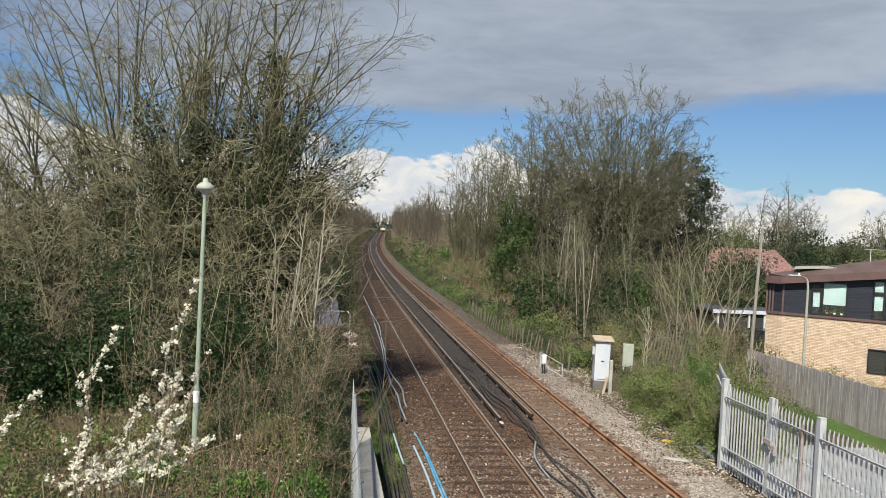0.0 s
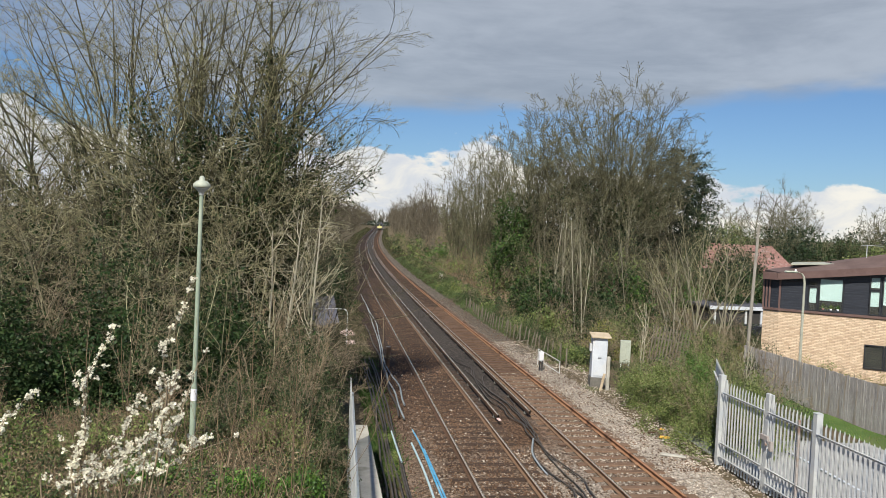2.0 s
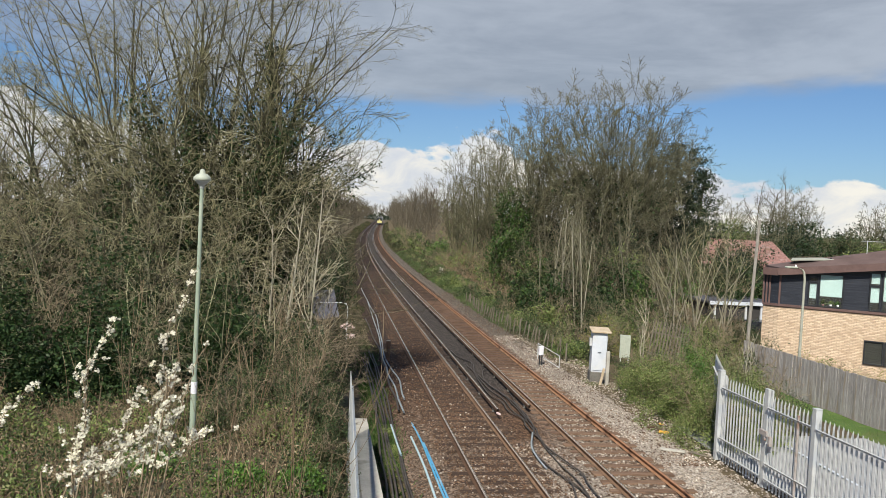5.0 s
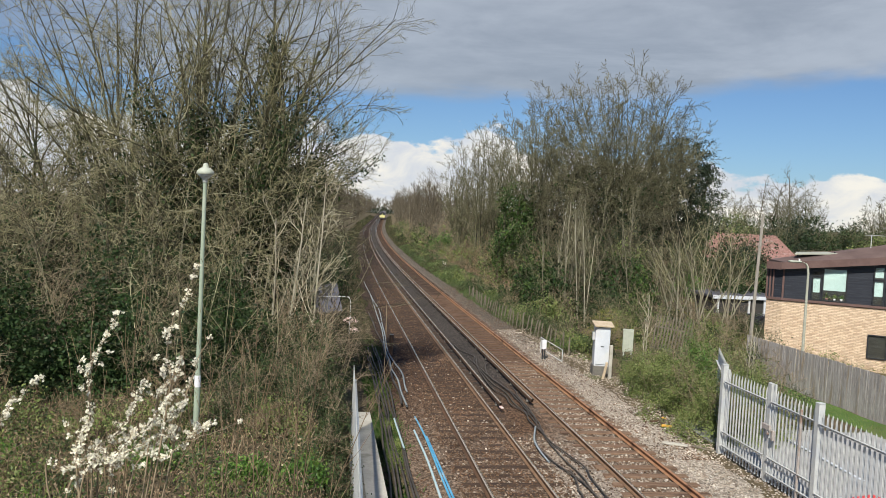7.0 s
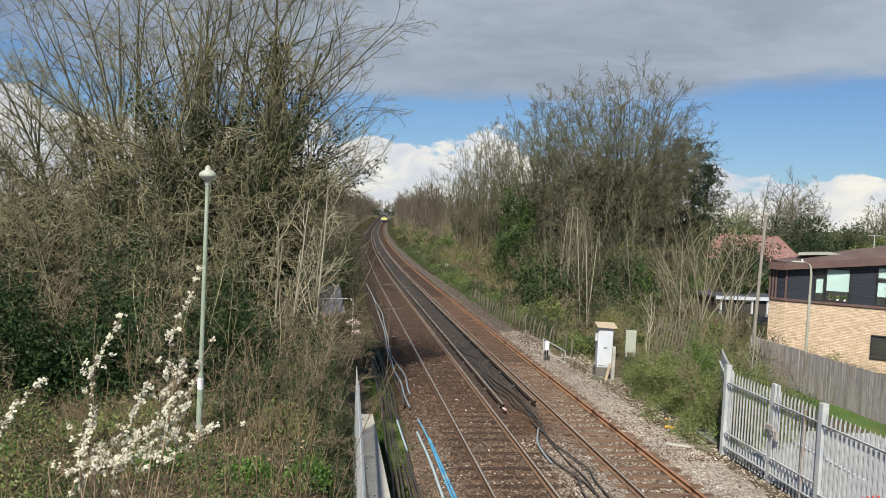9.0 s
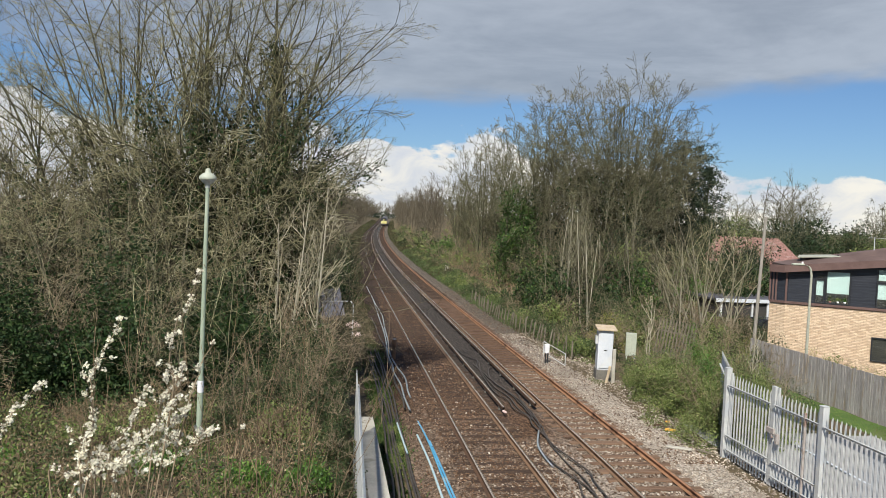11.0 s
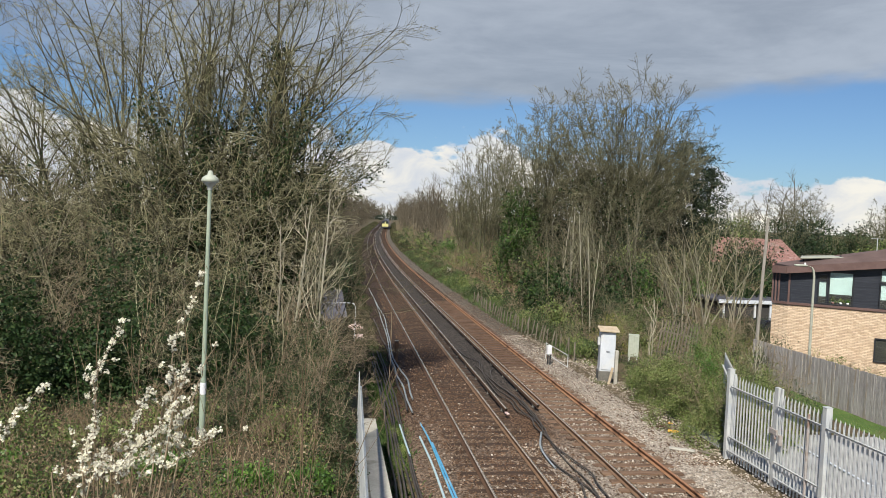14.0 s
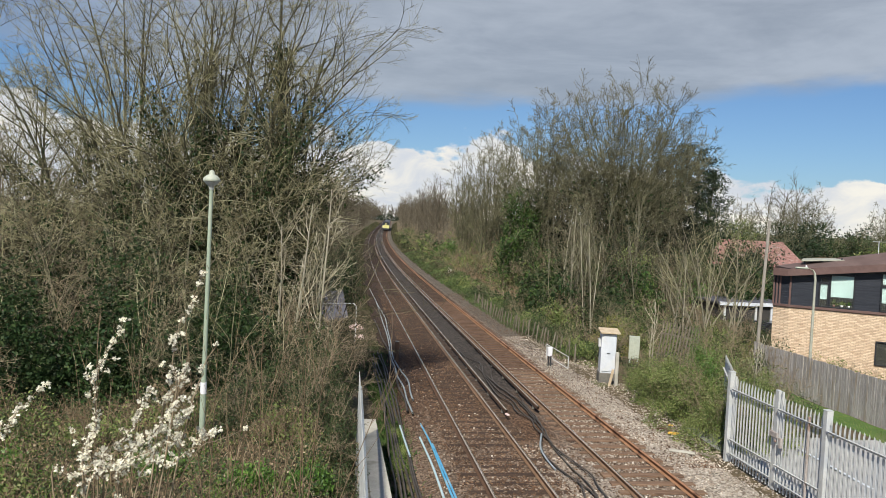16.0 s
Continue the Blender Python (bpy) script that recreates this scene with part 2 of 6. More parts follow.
    M["cladding"] = mottled("cladding", (0.020, 0.024, 0.033), (0.040, 0.045, 0.058), 2, 0.55, 0, 16, 0.003, None, 0.4, (0.4, 0.4, 8))
    M["fascia"] = mottled("fascia", (0.105, 0.062, 0.055), (0.15, 0.094, 0.083), 2, 0.7, 0, 22, 0.003)
    M["roof_felt"] = mottled("roof_felt", (0.10, 0.066, 0.058), (0.15, 0.103, 0.092), 1.2, 0.85, 0, 20, 0.004, (0.17, 0.13, 0.115))
    M["frame_dark"] = mottled("frame_dark", (0.02, 0.022, 0.026), (0.035, 0.037, 0.04), 5, 0.4, 0, 30, 0.001)
    M["blind"] = mottled("blind", (0.44, 0.55, 0.55), (0.52, 0.62, 0.62), 1, 0.8, 0, 20, 0.001)
    # near-black paint that stands for the shade of unlit interiors
    M["unlit_interior"] = mottled("unlit_interior", (0.03, 0.03, 0.03), (0.06, 0.055, 0.05), 1, 0.9, 0, 10, 0.001)
    M["train_yellow"] = mottled("train_yellow", (0.60, 0.56, 0.20), (0.70, 0.66, 0.30), 1, 0.4, 0, 8, 0.001)
    M["train_dark"] = mottled("train_dark", (0.03, 0.03, 0.04), (0.06, 0.06, 0.07), 1, 0.5, 0, 8, 0.001)
    M["train_blue"] = mottled("train_blue", (0.05, 0.06, 0.11), (0.08, 0.09, 0.15), 1, 0.4, 0, 8, 0.001)
    M["red_tile"] = mottled("red_tile", (0.15, 0.07, 0.06), (0.34, 0.19, 0.165), 5.0, 0.85, 0, 9, 0.03, (0.30, 0.23, 0.21))
    M["red_paint"] = mottled("red_paint", (0.55, 0.03, 0.03), (0.66, 0.06, 0.05), 3, 0.4, 0, 20, 0.001)
    M["car_black"] = mottled("car_black", (0.015, 0.015, 0.018), (0.03, 0.03, 0.034), 3, 0.25, 0, 20, 0.0005)
    M["plastic_white"] = mottled("plastic_white", (0.66, 0.67, 0.70), (0.78, 0.78, 0.80), 5, 0.5, 0, 30, 0.002)
    M["pink_bag"] = mottled("pink_bag", (0.58, 0.40, 0.36), (0.74, 0.60, 0.56), 6, 0.6, 0, 30, 0.01)
    M["orange"] = mottled("orange", (0.62, 0.32, 0.04), (0.76, 0.45, 0.08), 8, 0.6, 0, 30, 0.002)
    M["slate"] = mottled("slate", (0.055, 0.056, 0.066), (0.11, 0.11, 0.13), 1.5, 0.6, 0, 20, 0.004, (0.15, 0.15, 0.165))
    M["tarmac"] = mottled("tarmac", (0.29, 0.29, 0.285), (0.39, 0.385, 0.375), 1.5, 0.9, 0, 60, 0.004)
    # glass
    m, n = material("glass")
    g = n.add("ShaderNodeBsdfGlossy", {"Color": (1, 1, 1, 1), "Roughness": 0.02})
    t = n.add("ShaderNodeBsdfTransparent", {"Color": (0.92, 0.96, 0.95, 1)})
    f = n.add("ShaderNodeFresnel", {"IOR": 1.5})
    mx = n.add("ShaderNodeMixShader", {0: f.outputs[0], 1: t.outputs[0], 2: g.outputs[0]})
    n.add("ShaderNodeOutputMaterial", {0: mx.outputs[0]})
    M["glass"] = m
    m, n = material("brickwork")
    pos = n.add("ShaderNodeTexCoord").outputs["Object"]
    x, y, z = n.add("ShaderNodeSeparateXYZ", {0: pos}).outputs
    flat = n.add("ShaderNodeCombineXYZ", {0: n.math("ADD", x, y), 1: z, 2: 0.0}).outputs[0]
    br = n.add("ShaderNodeTexBrick", {"Vector": flat, "Color1": (0.72, 0.57, 0.41, 1), "Color2": (0.50, 0.36, 0.24, 1), "Mortar": (0.34, 0.25, 0.18, 1), "Scale": 1.0, "Mortar Size": 0.010, "Mortar Smooth": 0.3, "Bias": -0.15, "Brick Width": 0.245, "Row Height": 0.08})
    tint = n.range(n.noise(flat, 3.0, 4), 0.3, 0.7, 0.94, 1.06)
    col = n.add("ShaderNodeVectorMath", {0: br.outputs["Color"], 1: tint}, operation="MULTIPLY").outputs[0]
    M["brickwork"] = finish(m, n, col, 0.9, 0, n.math("SUBTRACT", 1.0, br.outputs["Fac"]), 0.008, 0.2)
    # ground: earth, litter and rough grass
    m, n = material("ground_cover")
    pos = where(n)
    a = n.noise(pos, 0.35, 5, 0.6, 0.4)
    b = n.noise(pos, 5.0, 6, 0.7)
    earth = n.mix(n.range(b, 0.3, 0.7), (0.06, 0.048, 0.03), (0.16, 0.125, 0.075))
    green = n.mix(n.range(b, 0.3, 0.7), (0.045, 0.075, 0.02), (0.11, 0.15, 0.045))
    M["ground"] = finish(m, n, n.mix(n.range(a, 0.54, 0.72), earth, green), 0.95, 0, b, 0.05, 0.2)
    # lawn
    M["lawn"] = mottled("lawn", (0.055, 0.11, 0.022), (0.105, 0.175, 0.042), 0.8, 0.9, 0, 18, 0.03, (0.12, 0.13, 0.05))
    # ballast: pale on the shoulder, rust-brown between the rails, oil-black in the middle further off
    m, n = material("ballast")
    pos = where(n)
    x, y, z = n.add("ShaderNodeSeparateXYZ", {0: n.add("ShaderNodeTexCoord").outputs["UV"]}).outputs
    cells = n.add("ShaderNodeTexVoronoi", {"Vector": pos, "Scale": 19.0})
    rnd = n.add("ShaderNodeSeparateColor", {0: cells.outputs["Color"]}).outputs[0]
    pale = n.ramp(rnd, [(0, (0.17, 0.14, 0.115)), (0.5, (0.34, 0.295, 0.24)), (1, (0.54, 0.49, 0.42))])
    rusty = n.ramp(rnd, [(0, (0.032, 0.018, 0.010)), (0.5, (0.085, 0.047, 0.027)), (1, (0.21, 0.130, 0.080))])
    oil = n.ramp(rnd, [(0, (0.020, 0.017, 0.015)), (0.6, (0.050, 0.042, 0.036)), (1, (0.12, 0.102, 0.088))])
    wig = n.math("MULTIPLY", n.math("SUBTRACT", n.noise(pos, 0.8, 4), 0.5), 1.4)
    xw = n.math("ADD", x, wig)
    shoulder = n.range(xw, 9.0, 9.9)
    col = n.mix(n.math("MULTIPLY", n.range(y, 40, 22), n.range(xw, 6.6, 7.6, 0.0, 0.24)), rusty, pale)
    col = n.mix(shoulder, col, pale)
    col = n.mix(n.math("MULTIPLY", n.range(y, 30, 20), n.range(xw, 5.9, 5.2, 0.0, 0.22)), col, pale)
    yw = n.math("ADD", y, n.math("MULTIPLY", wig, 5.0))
    # left track turns a darker brown further up the line
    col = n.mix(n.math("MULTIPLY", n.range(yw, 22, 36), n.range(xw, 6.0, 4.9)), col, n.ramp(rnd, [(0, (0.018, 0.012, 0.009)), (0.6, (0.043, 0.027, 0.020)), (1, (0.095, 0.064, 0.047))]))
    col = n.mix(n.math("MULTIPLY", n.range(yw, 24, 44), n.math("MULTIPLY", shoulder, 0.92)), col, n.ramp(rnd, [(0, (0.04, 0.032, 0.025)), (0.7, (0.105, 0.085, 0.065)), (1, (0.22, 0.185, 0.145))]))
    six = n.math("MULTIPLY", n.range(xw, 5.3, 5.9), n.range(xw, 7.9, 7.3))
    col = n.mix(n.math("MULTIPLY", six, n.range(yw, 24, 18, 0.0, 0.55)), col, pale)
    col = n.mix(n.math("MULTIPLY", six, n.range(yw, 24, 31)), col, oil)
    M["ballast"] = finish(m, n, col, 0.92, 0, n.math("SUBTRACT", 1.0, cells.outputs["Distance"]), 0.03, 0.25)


make_materials()


# ---------------------------------------------------------------- mesh helpers
def mesh_from(name, v, f, mats=(), smooth=False, uv=None):
    me = bpy.data.meshes.new(name)
    v = np.asarray(v, dtype=np.float32).reshape(-1, 3)
    f = np.asarray(f, dtype=np.int32)
    k = f.shape[1]
    me.vertices.add(len(v))
    me.vertices.foreach_set("co", v.ravel())
    me.loops.add(f.size)
    me.loops.foreach_set("vertex_index", f.ravel())
    me.polygons.add(len(f))
    me.polygons.foreach_set("loop_start", np.arange(0, f.size, k, dtype=np.int32))
    if smooth:
        me.polygons.foreach_set("use_smooth", np.ones(len(f), dtype=bool))
    for m in mats:
        me.materials.append(m)
    if uv is not None:
        layer = me.uv_layers.new(name="UVMap")
        layer.data.foreach_set("uv", np.asarray(uv, dtype=np.float32)[f.ravel()].ravel())
    me.update(calc_edges=True)
    return me


def place(name, me, parent=None, label="", m=None):
    ob = new(name, me)
    if parent:
        ob.parent = parent
    if m is not None:
        ob.matrix_basis = m
    if label:
        ob["label"] = label
    return ob


def part(name, bm, mat, parent=None, label="", m=None):
    """Links a bmesh as one mesh object."""
    me = bpy.data.meshes.new(name)
    bm.to_mesh(me)
    bm.free()
    me.materials.append(MAT[mat] if isinstance(mat, str) else mat)
    return place(name, me, parent, label, m)


def thing(name, m, label, category, group="", kind=""):
    e = new(name)
    e.empty_display_size = 0.2
    e.matrix_basis = m
    return tagged(e, label, category, group, kind)


def add_box(bm, size, at=(0, 0, 0), bevel=0.0, turn=None):
    """A box standing on at, bevelled."""
    m = Matrix.Translation(at) @ (turn or Matrix()) @ Matrix.Translation((0, 0, size[2] / 2)) @ Matrix.Diagonal((*size, 1))
    r = bmesh.ops.create_cube(bm, size=1, matrix=m)
    if bevel:
        es = list({e for v in r["verts"] for e in v.link_edges})
        bmesh.ops.bevel(bm, geom=es, offset=bevel, segments=1, affect="EDGES")
    return bm


def box(size, at=(0, 0, 0), bevel=0.0, turn=None):
    return add_box(bmesh.new(), size, at, bevel, turn)


def add_lathe(bm, profile, sides=16, at=(0, 0, 0)):
    """Turns a profile of (radius, height) about z."""
    rings = []
    for r, h in profile:
        if r < 1e-4:
            rings.append([bm.verts.new((at[0], at[1], at[2] + h))])
        else:
            rings.append([bm.verts.new((at[0] + r * math.cos(2 * math.pi * i / sides), at[1] + r * math.sin(2 * math.pi * i / sides), at[2] + h)) for i in range(sides)])
    for a, b in zip(rings, rings[1:]):
        for i in range(sides):
            j = (i + 1) % sides
            if len(a) == 1 and len(b) > 1:
                bm.faces.new((a[0], b[j], b[i]))
            elif len(b) == 1 and len(a) > 1:
                bm.faces.new((a[i], a[j], b[0]))
            elif len(a) > 1:
                bm.faces.new((a[i], a[j], b[j], b[i]))
    for f in bm.faces:
        f.smooth = True
    bmesh.ops.recalc_face_normals(bm, faces=bm.faces)
    return bm


def lathe(profile, sides=16, at=(0, 0, 0)):
    return add_lathe(bmesh.new(), profile, sides, at)


def extrude_outline(pts, depth, axis="y"):
    """A flat outline (x, z) given thickness along y, centred."""
    bm = bmesh.new()
    lo = [bm.verts.new((x, -depth / 2, z)) for x, z in pts]
    hi = [bm.verts.new((x, depth / 2, z)) for x, z in pts]
    bm.faces.new(lo)
    bm.faces.new(hi[::-1])
    for i in range(len(pts)):
        j = (i + 1) % len(pts)
        bm.faces.new((lo[j], lo[i], hi[i], hi[j]))
    bmesh.ops.recalc_face_normals(bm, faces=bm.faces)
    return bm


def unit(a):
    return a / np.maximum(np.linalg.norm(a, axis=-1, keepdims=True), 1e-9)


def tubes(P, R, sides=3, tip=False):
    """Verts and triangles of many tubes: P (m, n, 3) points, R (m, n) radii; tip: they end in a point."""
    m, n, _ = P.shape
    d = unit(P[:, -1] - P[:, 0])
    ref = np.where(np.abs(d[:, 2:3]) > 0.8, np.array([[1.0, 0, 0]]), np.array([[0, 0, 1.0]]))
    u = unit(np.cross(d, ref))
    w = np.cross(d, u)
    a = np.arange(sides) * 2 * np.pi / sides
    ring = u[:, None, :] * np.cos(a)[None, :, None] + w[:, None, :] * np.sin(a)[None, :, None]
    q = n - 1 if tip else n
    V = (P[:, :q, None, :] + ring[:, None] * R[:, :q, None, None]).reshape(m, q * sides, 3)
    if tip:
        V = np.concatenate([V, P[:, -1:]], 1)
    per = V.shape[1]
    idx = np.arange(m)[:, None, None] * per + np.arange(q * sides).reshape(1, q, sides)
    nx = np.roll(idx, -1, axis=2)
    F = [np.stack([idx[:, :-1], nx[:, :-1], nx[:, 1:]], -1).reshape(-1, 3), np.stack([idx[:, :-1], nx[:, 1:], idx[:, 1:]], -1).reshape(-1, 3)]
    if tip:
        end = np.broadcast_to((np.arange(m) * per + per - 1)[:, None], (m, sides))
        F.append(np.stack([idx[:, -1], nx[:, -1], end], -1).reshape(-1, 3))
    return V.reshape(-1, 3), np.concatenate(F)


class Heap:
    """Collects the small pieces of one mesh."""

    def __init__(self):
        self.v, self.f, self.n = [], [], 0

    def add(self, v, f):
        self.v.append(np.asarray(v, dtype=np.float32))
        self.f.append(np.asarray(f, dtype=np.int32) + self.n)
        self.n += len(v)

    def mesh(self, name, mat, smooth=False):
        return mesh_from(name, np.concatenate(self.v), np.concatenate(self.f), [MAT[mat]], smooth)


def leaf_quads(rng, C, size, up=0.35, slim=0.55):
    """Small pointed leaves, folded a little along the middle, at the centres C."""
    k = len(C)
    d = unit(rng.normal(size=(k, 3)))
    nrm = unit(rng.normal(size=(k, 3)) + np.array([0, 0, up * 2]))
    side = unit(np.cross(d, nrm))
    s = size * rng.uniform(0.6, 1.3, (k, 1))
    V = np.stack([C - d * s * 0.5, C + side * s * slim * 0.5 + nrm * s * 0.08, C + d * s * 0.5, C - side * s * slim * 0.5 + nrm * s * 0.08], axis=1)
    return V.reshape(-1, 3), np.arange(4 * k).reshape(-1, 4)


# ---------------------------------------------------------------- the line of the track
def lat(y):
    """How far the line has bent to the side."""
    y = np.asarray(y, dtype=float)
    return np.where(y < 300, 1.35e-4 * np.clip(y - 55, 0, None) ** 2, 1.35e-4 * 245 ** 2 + 0.0662 * (y - 300))


def rise(y):
    y = np.asarray(y, dtype=float)
    return np.where(y < 230, 4.5e-5 * np.clip(y - 80, 0, None) ** 2, np.minimum(4.5e-5 * 150 ** 2 + 0.0135 * (y - 230), 6.2))


def step(x, a, b):
    t = np.clip((np.asarray(x, dtype=float) - a) / (b - a), 0, 1)
    return t * t * (3 - 2 * t)


def ground_height(x, y):
    x, y = np.asarray(x, dtype=float), np.asarray(y, dtype=float)
    s = x - lat(y)
    z = rise(y) - 0.42
    # higher ground beside the line on the near bank, falling away further on
    left = step(s, 0.9, -0.4)
    z = z + left * (2.25 * step(y, 30, 18) + 0.55 * step(y, 18, 30)) + step(s, -6, -40) * 2.0 * step(y, 30, 90)
    # gravel yard and mound by the gate
    right = step(s, 10.2, 11.4)
    z = z + right * 0.30
    bank = step(y, 48, 75)
    z = z - step(s, 12.5, 16.5) * 0.34 * (1 - bank)
    z = z + bank * (step(s, 11.5, 22) * 2.6 + step(s, 22, 60) * 2.0)
    z = z - step(s, 20, 60) * 0.8 * (1 - bank)
    return z + 0.05 * np.sin(x * 1.7 + 0.6 * y) * np.sin(y * 1.3 - x * 0.4) * (left + right) * np.clip(200 / (np.abs(y) + 30), 0, 1)


def axis_steps(lo, fine_lo, fine_hi, hi, fine, grow=1.25):
    mid = list(np.arange(fine_lo, fine_hi, fine))
    up, s = [fine_hi], fine
    while up[-1] < hi:
        s *= grow
        up.append(up[-1] + s)
    down, s = [fine_lo], fine
    while down[-1] > lo:
        s *= grow
        down.append(down[-1] - s)
    return np.array(down[:0:-1] + mid + up)


def sheet(name, xs, ys, height, mat, uv=False, smooth=True):
    X, Y = np.meshgrid(xs, ys)
    Z = height(X, Y)
    v = np.stack([X, Y, Z], -1).reshape(-1, 3)
    i = np.arange(len(xs) * len(ys)).reshape(len(ys), len(xs))
    f = np.stack([i[:-1, :-1], i[:-1, 1:], i[1:, 1:], i[1:, :-1]], -1).reshape(-1, 4)
    return mesh_from(name, v, f, [MAT[mat]], smooth)


def build_ground():
    xs = axis_steps(-2500, -14, 34, 2500, 0.6)
    ys = axis_steps(-300, 4, 90, 3500, 0.6, 1.08)
    tagged(place("ground", sheet("ground", xs, ys, ground_height, "ground")), "rough earth with leaf litter and patchy grass", "ground", kind="structure")
    # ballast bed under both tracks, following the line
    s = np.linspace(2.0, 11.2, 58)
    ys = axis_steps(-60, 10, 70, 640, 0.16, 1.06)
    S, Y = np.meshgrid(s, ys)
    Z = rise(Y) - 0.19 - 0.20 * step(S, 3.2, 2.2) - 0.02 * step(S, 9.6, 11.0)
    rr = np.random.default_rng(3)
    Z = Z + rr.normal(0, 0.014, Z.shape)
    Z[:, 0] -= 0.3
    Z[:, -1] -= 0.3
    v = np.stack([S + lat(Y), Y, Z], -1).reshape(-1, 3)
    i = np.arange(S.size).reshape(S.shape)
    f = np.stack([i[:-1, :-1], i[:-1, 1:], i[1:, 1:], i[1:, :-1]], -1).reshape(-1, 4)
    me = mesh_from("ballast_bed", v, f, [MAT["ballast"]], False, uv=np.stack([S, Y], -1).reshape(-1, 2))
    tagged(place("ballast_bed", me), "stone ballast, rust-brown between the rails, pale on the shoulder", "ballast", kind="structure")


RAILS = (3.82, 5.36, 7.49, 8.97)        # the four running rails
CONDUCTORS = ((5.84, 25.2, 620), (7.12, 25.8, 620))


def rail_mesh(name, s, y0, y1, profile, mat_side, mat_top, dz=0.0):
    ys = axis_steps(y0 - 1, y0, 90, y1, 1.0, 1.03)
    ys = ys[(ys >= y0) & (ys <= y1)]
    X, Z = s + lat(ys), rise(ys) + dz
    P = np.array(profile)
    v = np.stack([X[:, None] + P[None, :, 0], np.repeat(ys[:, None], len(P), 1), Z[:, None] + P[None, :, 1]], -1).reshape(-1, 3)
    i = np.arange(len(ys) * len(P)).reshape(len(ys), len(P))
    j = np.roll(i, -1, axis=1)
    f = np.stack([i[:-1], j[:-1], j[1:], i[1:]], -1)
    me = mesh_from(name, v, f.reshape(-1, 4), [MAT[mat_side], MAT[mat_top]])
    slot = np.zeros(f.shape[:2], dtype=np.int32)
    slot[:, 0] = 1
    me.polygons.foreach_set("material_index", slot.ravel())
    return me


RAIL_PROFILE = [(0.034, 0.0), (-0.034, 0.0), (-0.036, -0.035), (-0.010, -0.05), (-0.010, -0.125), (-0.068, -0.142), (-0.068, -0.15), (0.068, -0.15), (0.068, -0.142), (0.010, -0.125), (0.010, -0.05), (0.036, -0.035)]
COND_PROFILE = [(0.036, 0.075), (-0.036, 0.075), (-0.038, 0.0), (-0.02, -0.03), (-0.05, -0.05), (0.05, -0.05), (0.02, -0.03), (0.038, 0.0)]


def build_tracks():
    for k, (a, b) in enumerate(((0, 1), (2, 3))):
        t = thing("railway_track", pose(0, 0, 0), "rusty steel rails on weathered timber sleepers in ballast", "railway track", "running lines", "structure")
        for s in (RAILS[a], RAILS[b]):
            place("rail", rail_mesh("rail", s, -50, 620, RAIL_PROFILE, ("rust_dark", "rust_mid", "rust_mid", "rust")[RAILS.index(s)], "rust" if s == RAILS[3] else "rail_top"), t)
        rng = np.random.default_rng(11 + k)
        mid = (RAILS[a] + RAILS[b]) / 2
        bm = box((2.55 if k == 0 else 2.3, 0.25, 0.12), (0 if k == 0 else 0.1, 0, -0.12), 0.012)
        base = bpy.data.meshes.new("sleeper")
        bm.to_mesh(base)
        bm.free()
        base.materials.append(MAT["sleeper"])
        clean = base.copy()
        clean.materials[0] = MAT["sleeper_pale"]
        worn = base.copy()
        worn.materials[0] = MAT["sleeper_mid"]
        ys = np.arange(5 - 0.65 * 30, 560, 0.65)
        heap = Heap()
        for y in ys:
            m = pose(mid + float(lat(y)) + rng.normal(0, 0.02), y, float(rise(y)) - (0.174 if k == 0 else 0.150) + rng.normal(0, 0.006), 0, 0, -math.degrees(math.atan(2 * 1.35e-4 * max(0, min(y, 300) - 55))) + rng.normal(0, 0.5))
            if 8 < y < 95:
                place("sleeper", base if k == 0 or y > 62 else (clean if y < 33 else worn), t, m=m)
            else:
                q = np.array([(-1.27, -.12, 0), (1.27, -.12, 0), (1.27, .12, 0), (-1.27, .12, 0)])
                heap.add([m @ Vector(p) for p in q], [[0, 1, 2, 3]])
        tagged(place("far_sleepers", heap.mesh("far_sleepers", "sleeper"), t), kind="stuff")
    for s, y0, y1 in CONDUCTORS:
        c = thing("conductor_rail", pose(0, 0, 0), "dark steel third rail with a rubbed top on insulators", "conductor rail", "conductor rails", "structure")
        place("rail", rail_mesh("conductor", s, y0, y1, COND_PROFILE, "rust_dark", "rail_top", 0.0), c)
        ins = bpy.data.meshes.new("insulator")
        bm = lathe([(0.0, 0.0), (0.08, 0.0), (0.08, 0.03), (0.05, 0.05), (0.06, 0.12), (0.0, 0.12)], 8)
        bm.to_mesh(ins)
        bm.free()
        ins.materials.append(MAT["dark_base"])
        for y in np.arange(y0 + 0.6, 90, 2.6):
            place("insulator", ins, c, m=pose(s + float(lat(y)), y, float(rise(y)) - 0.17))


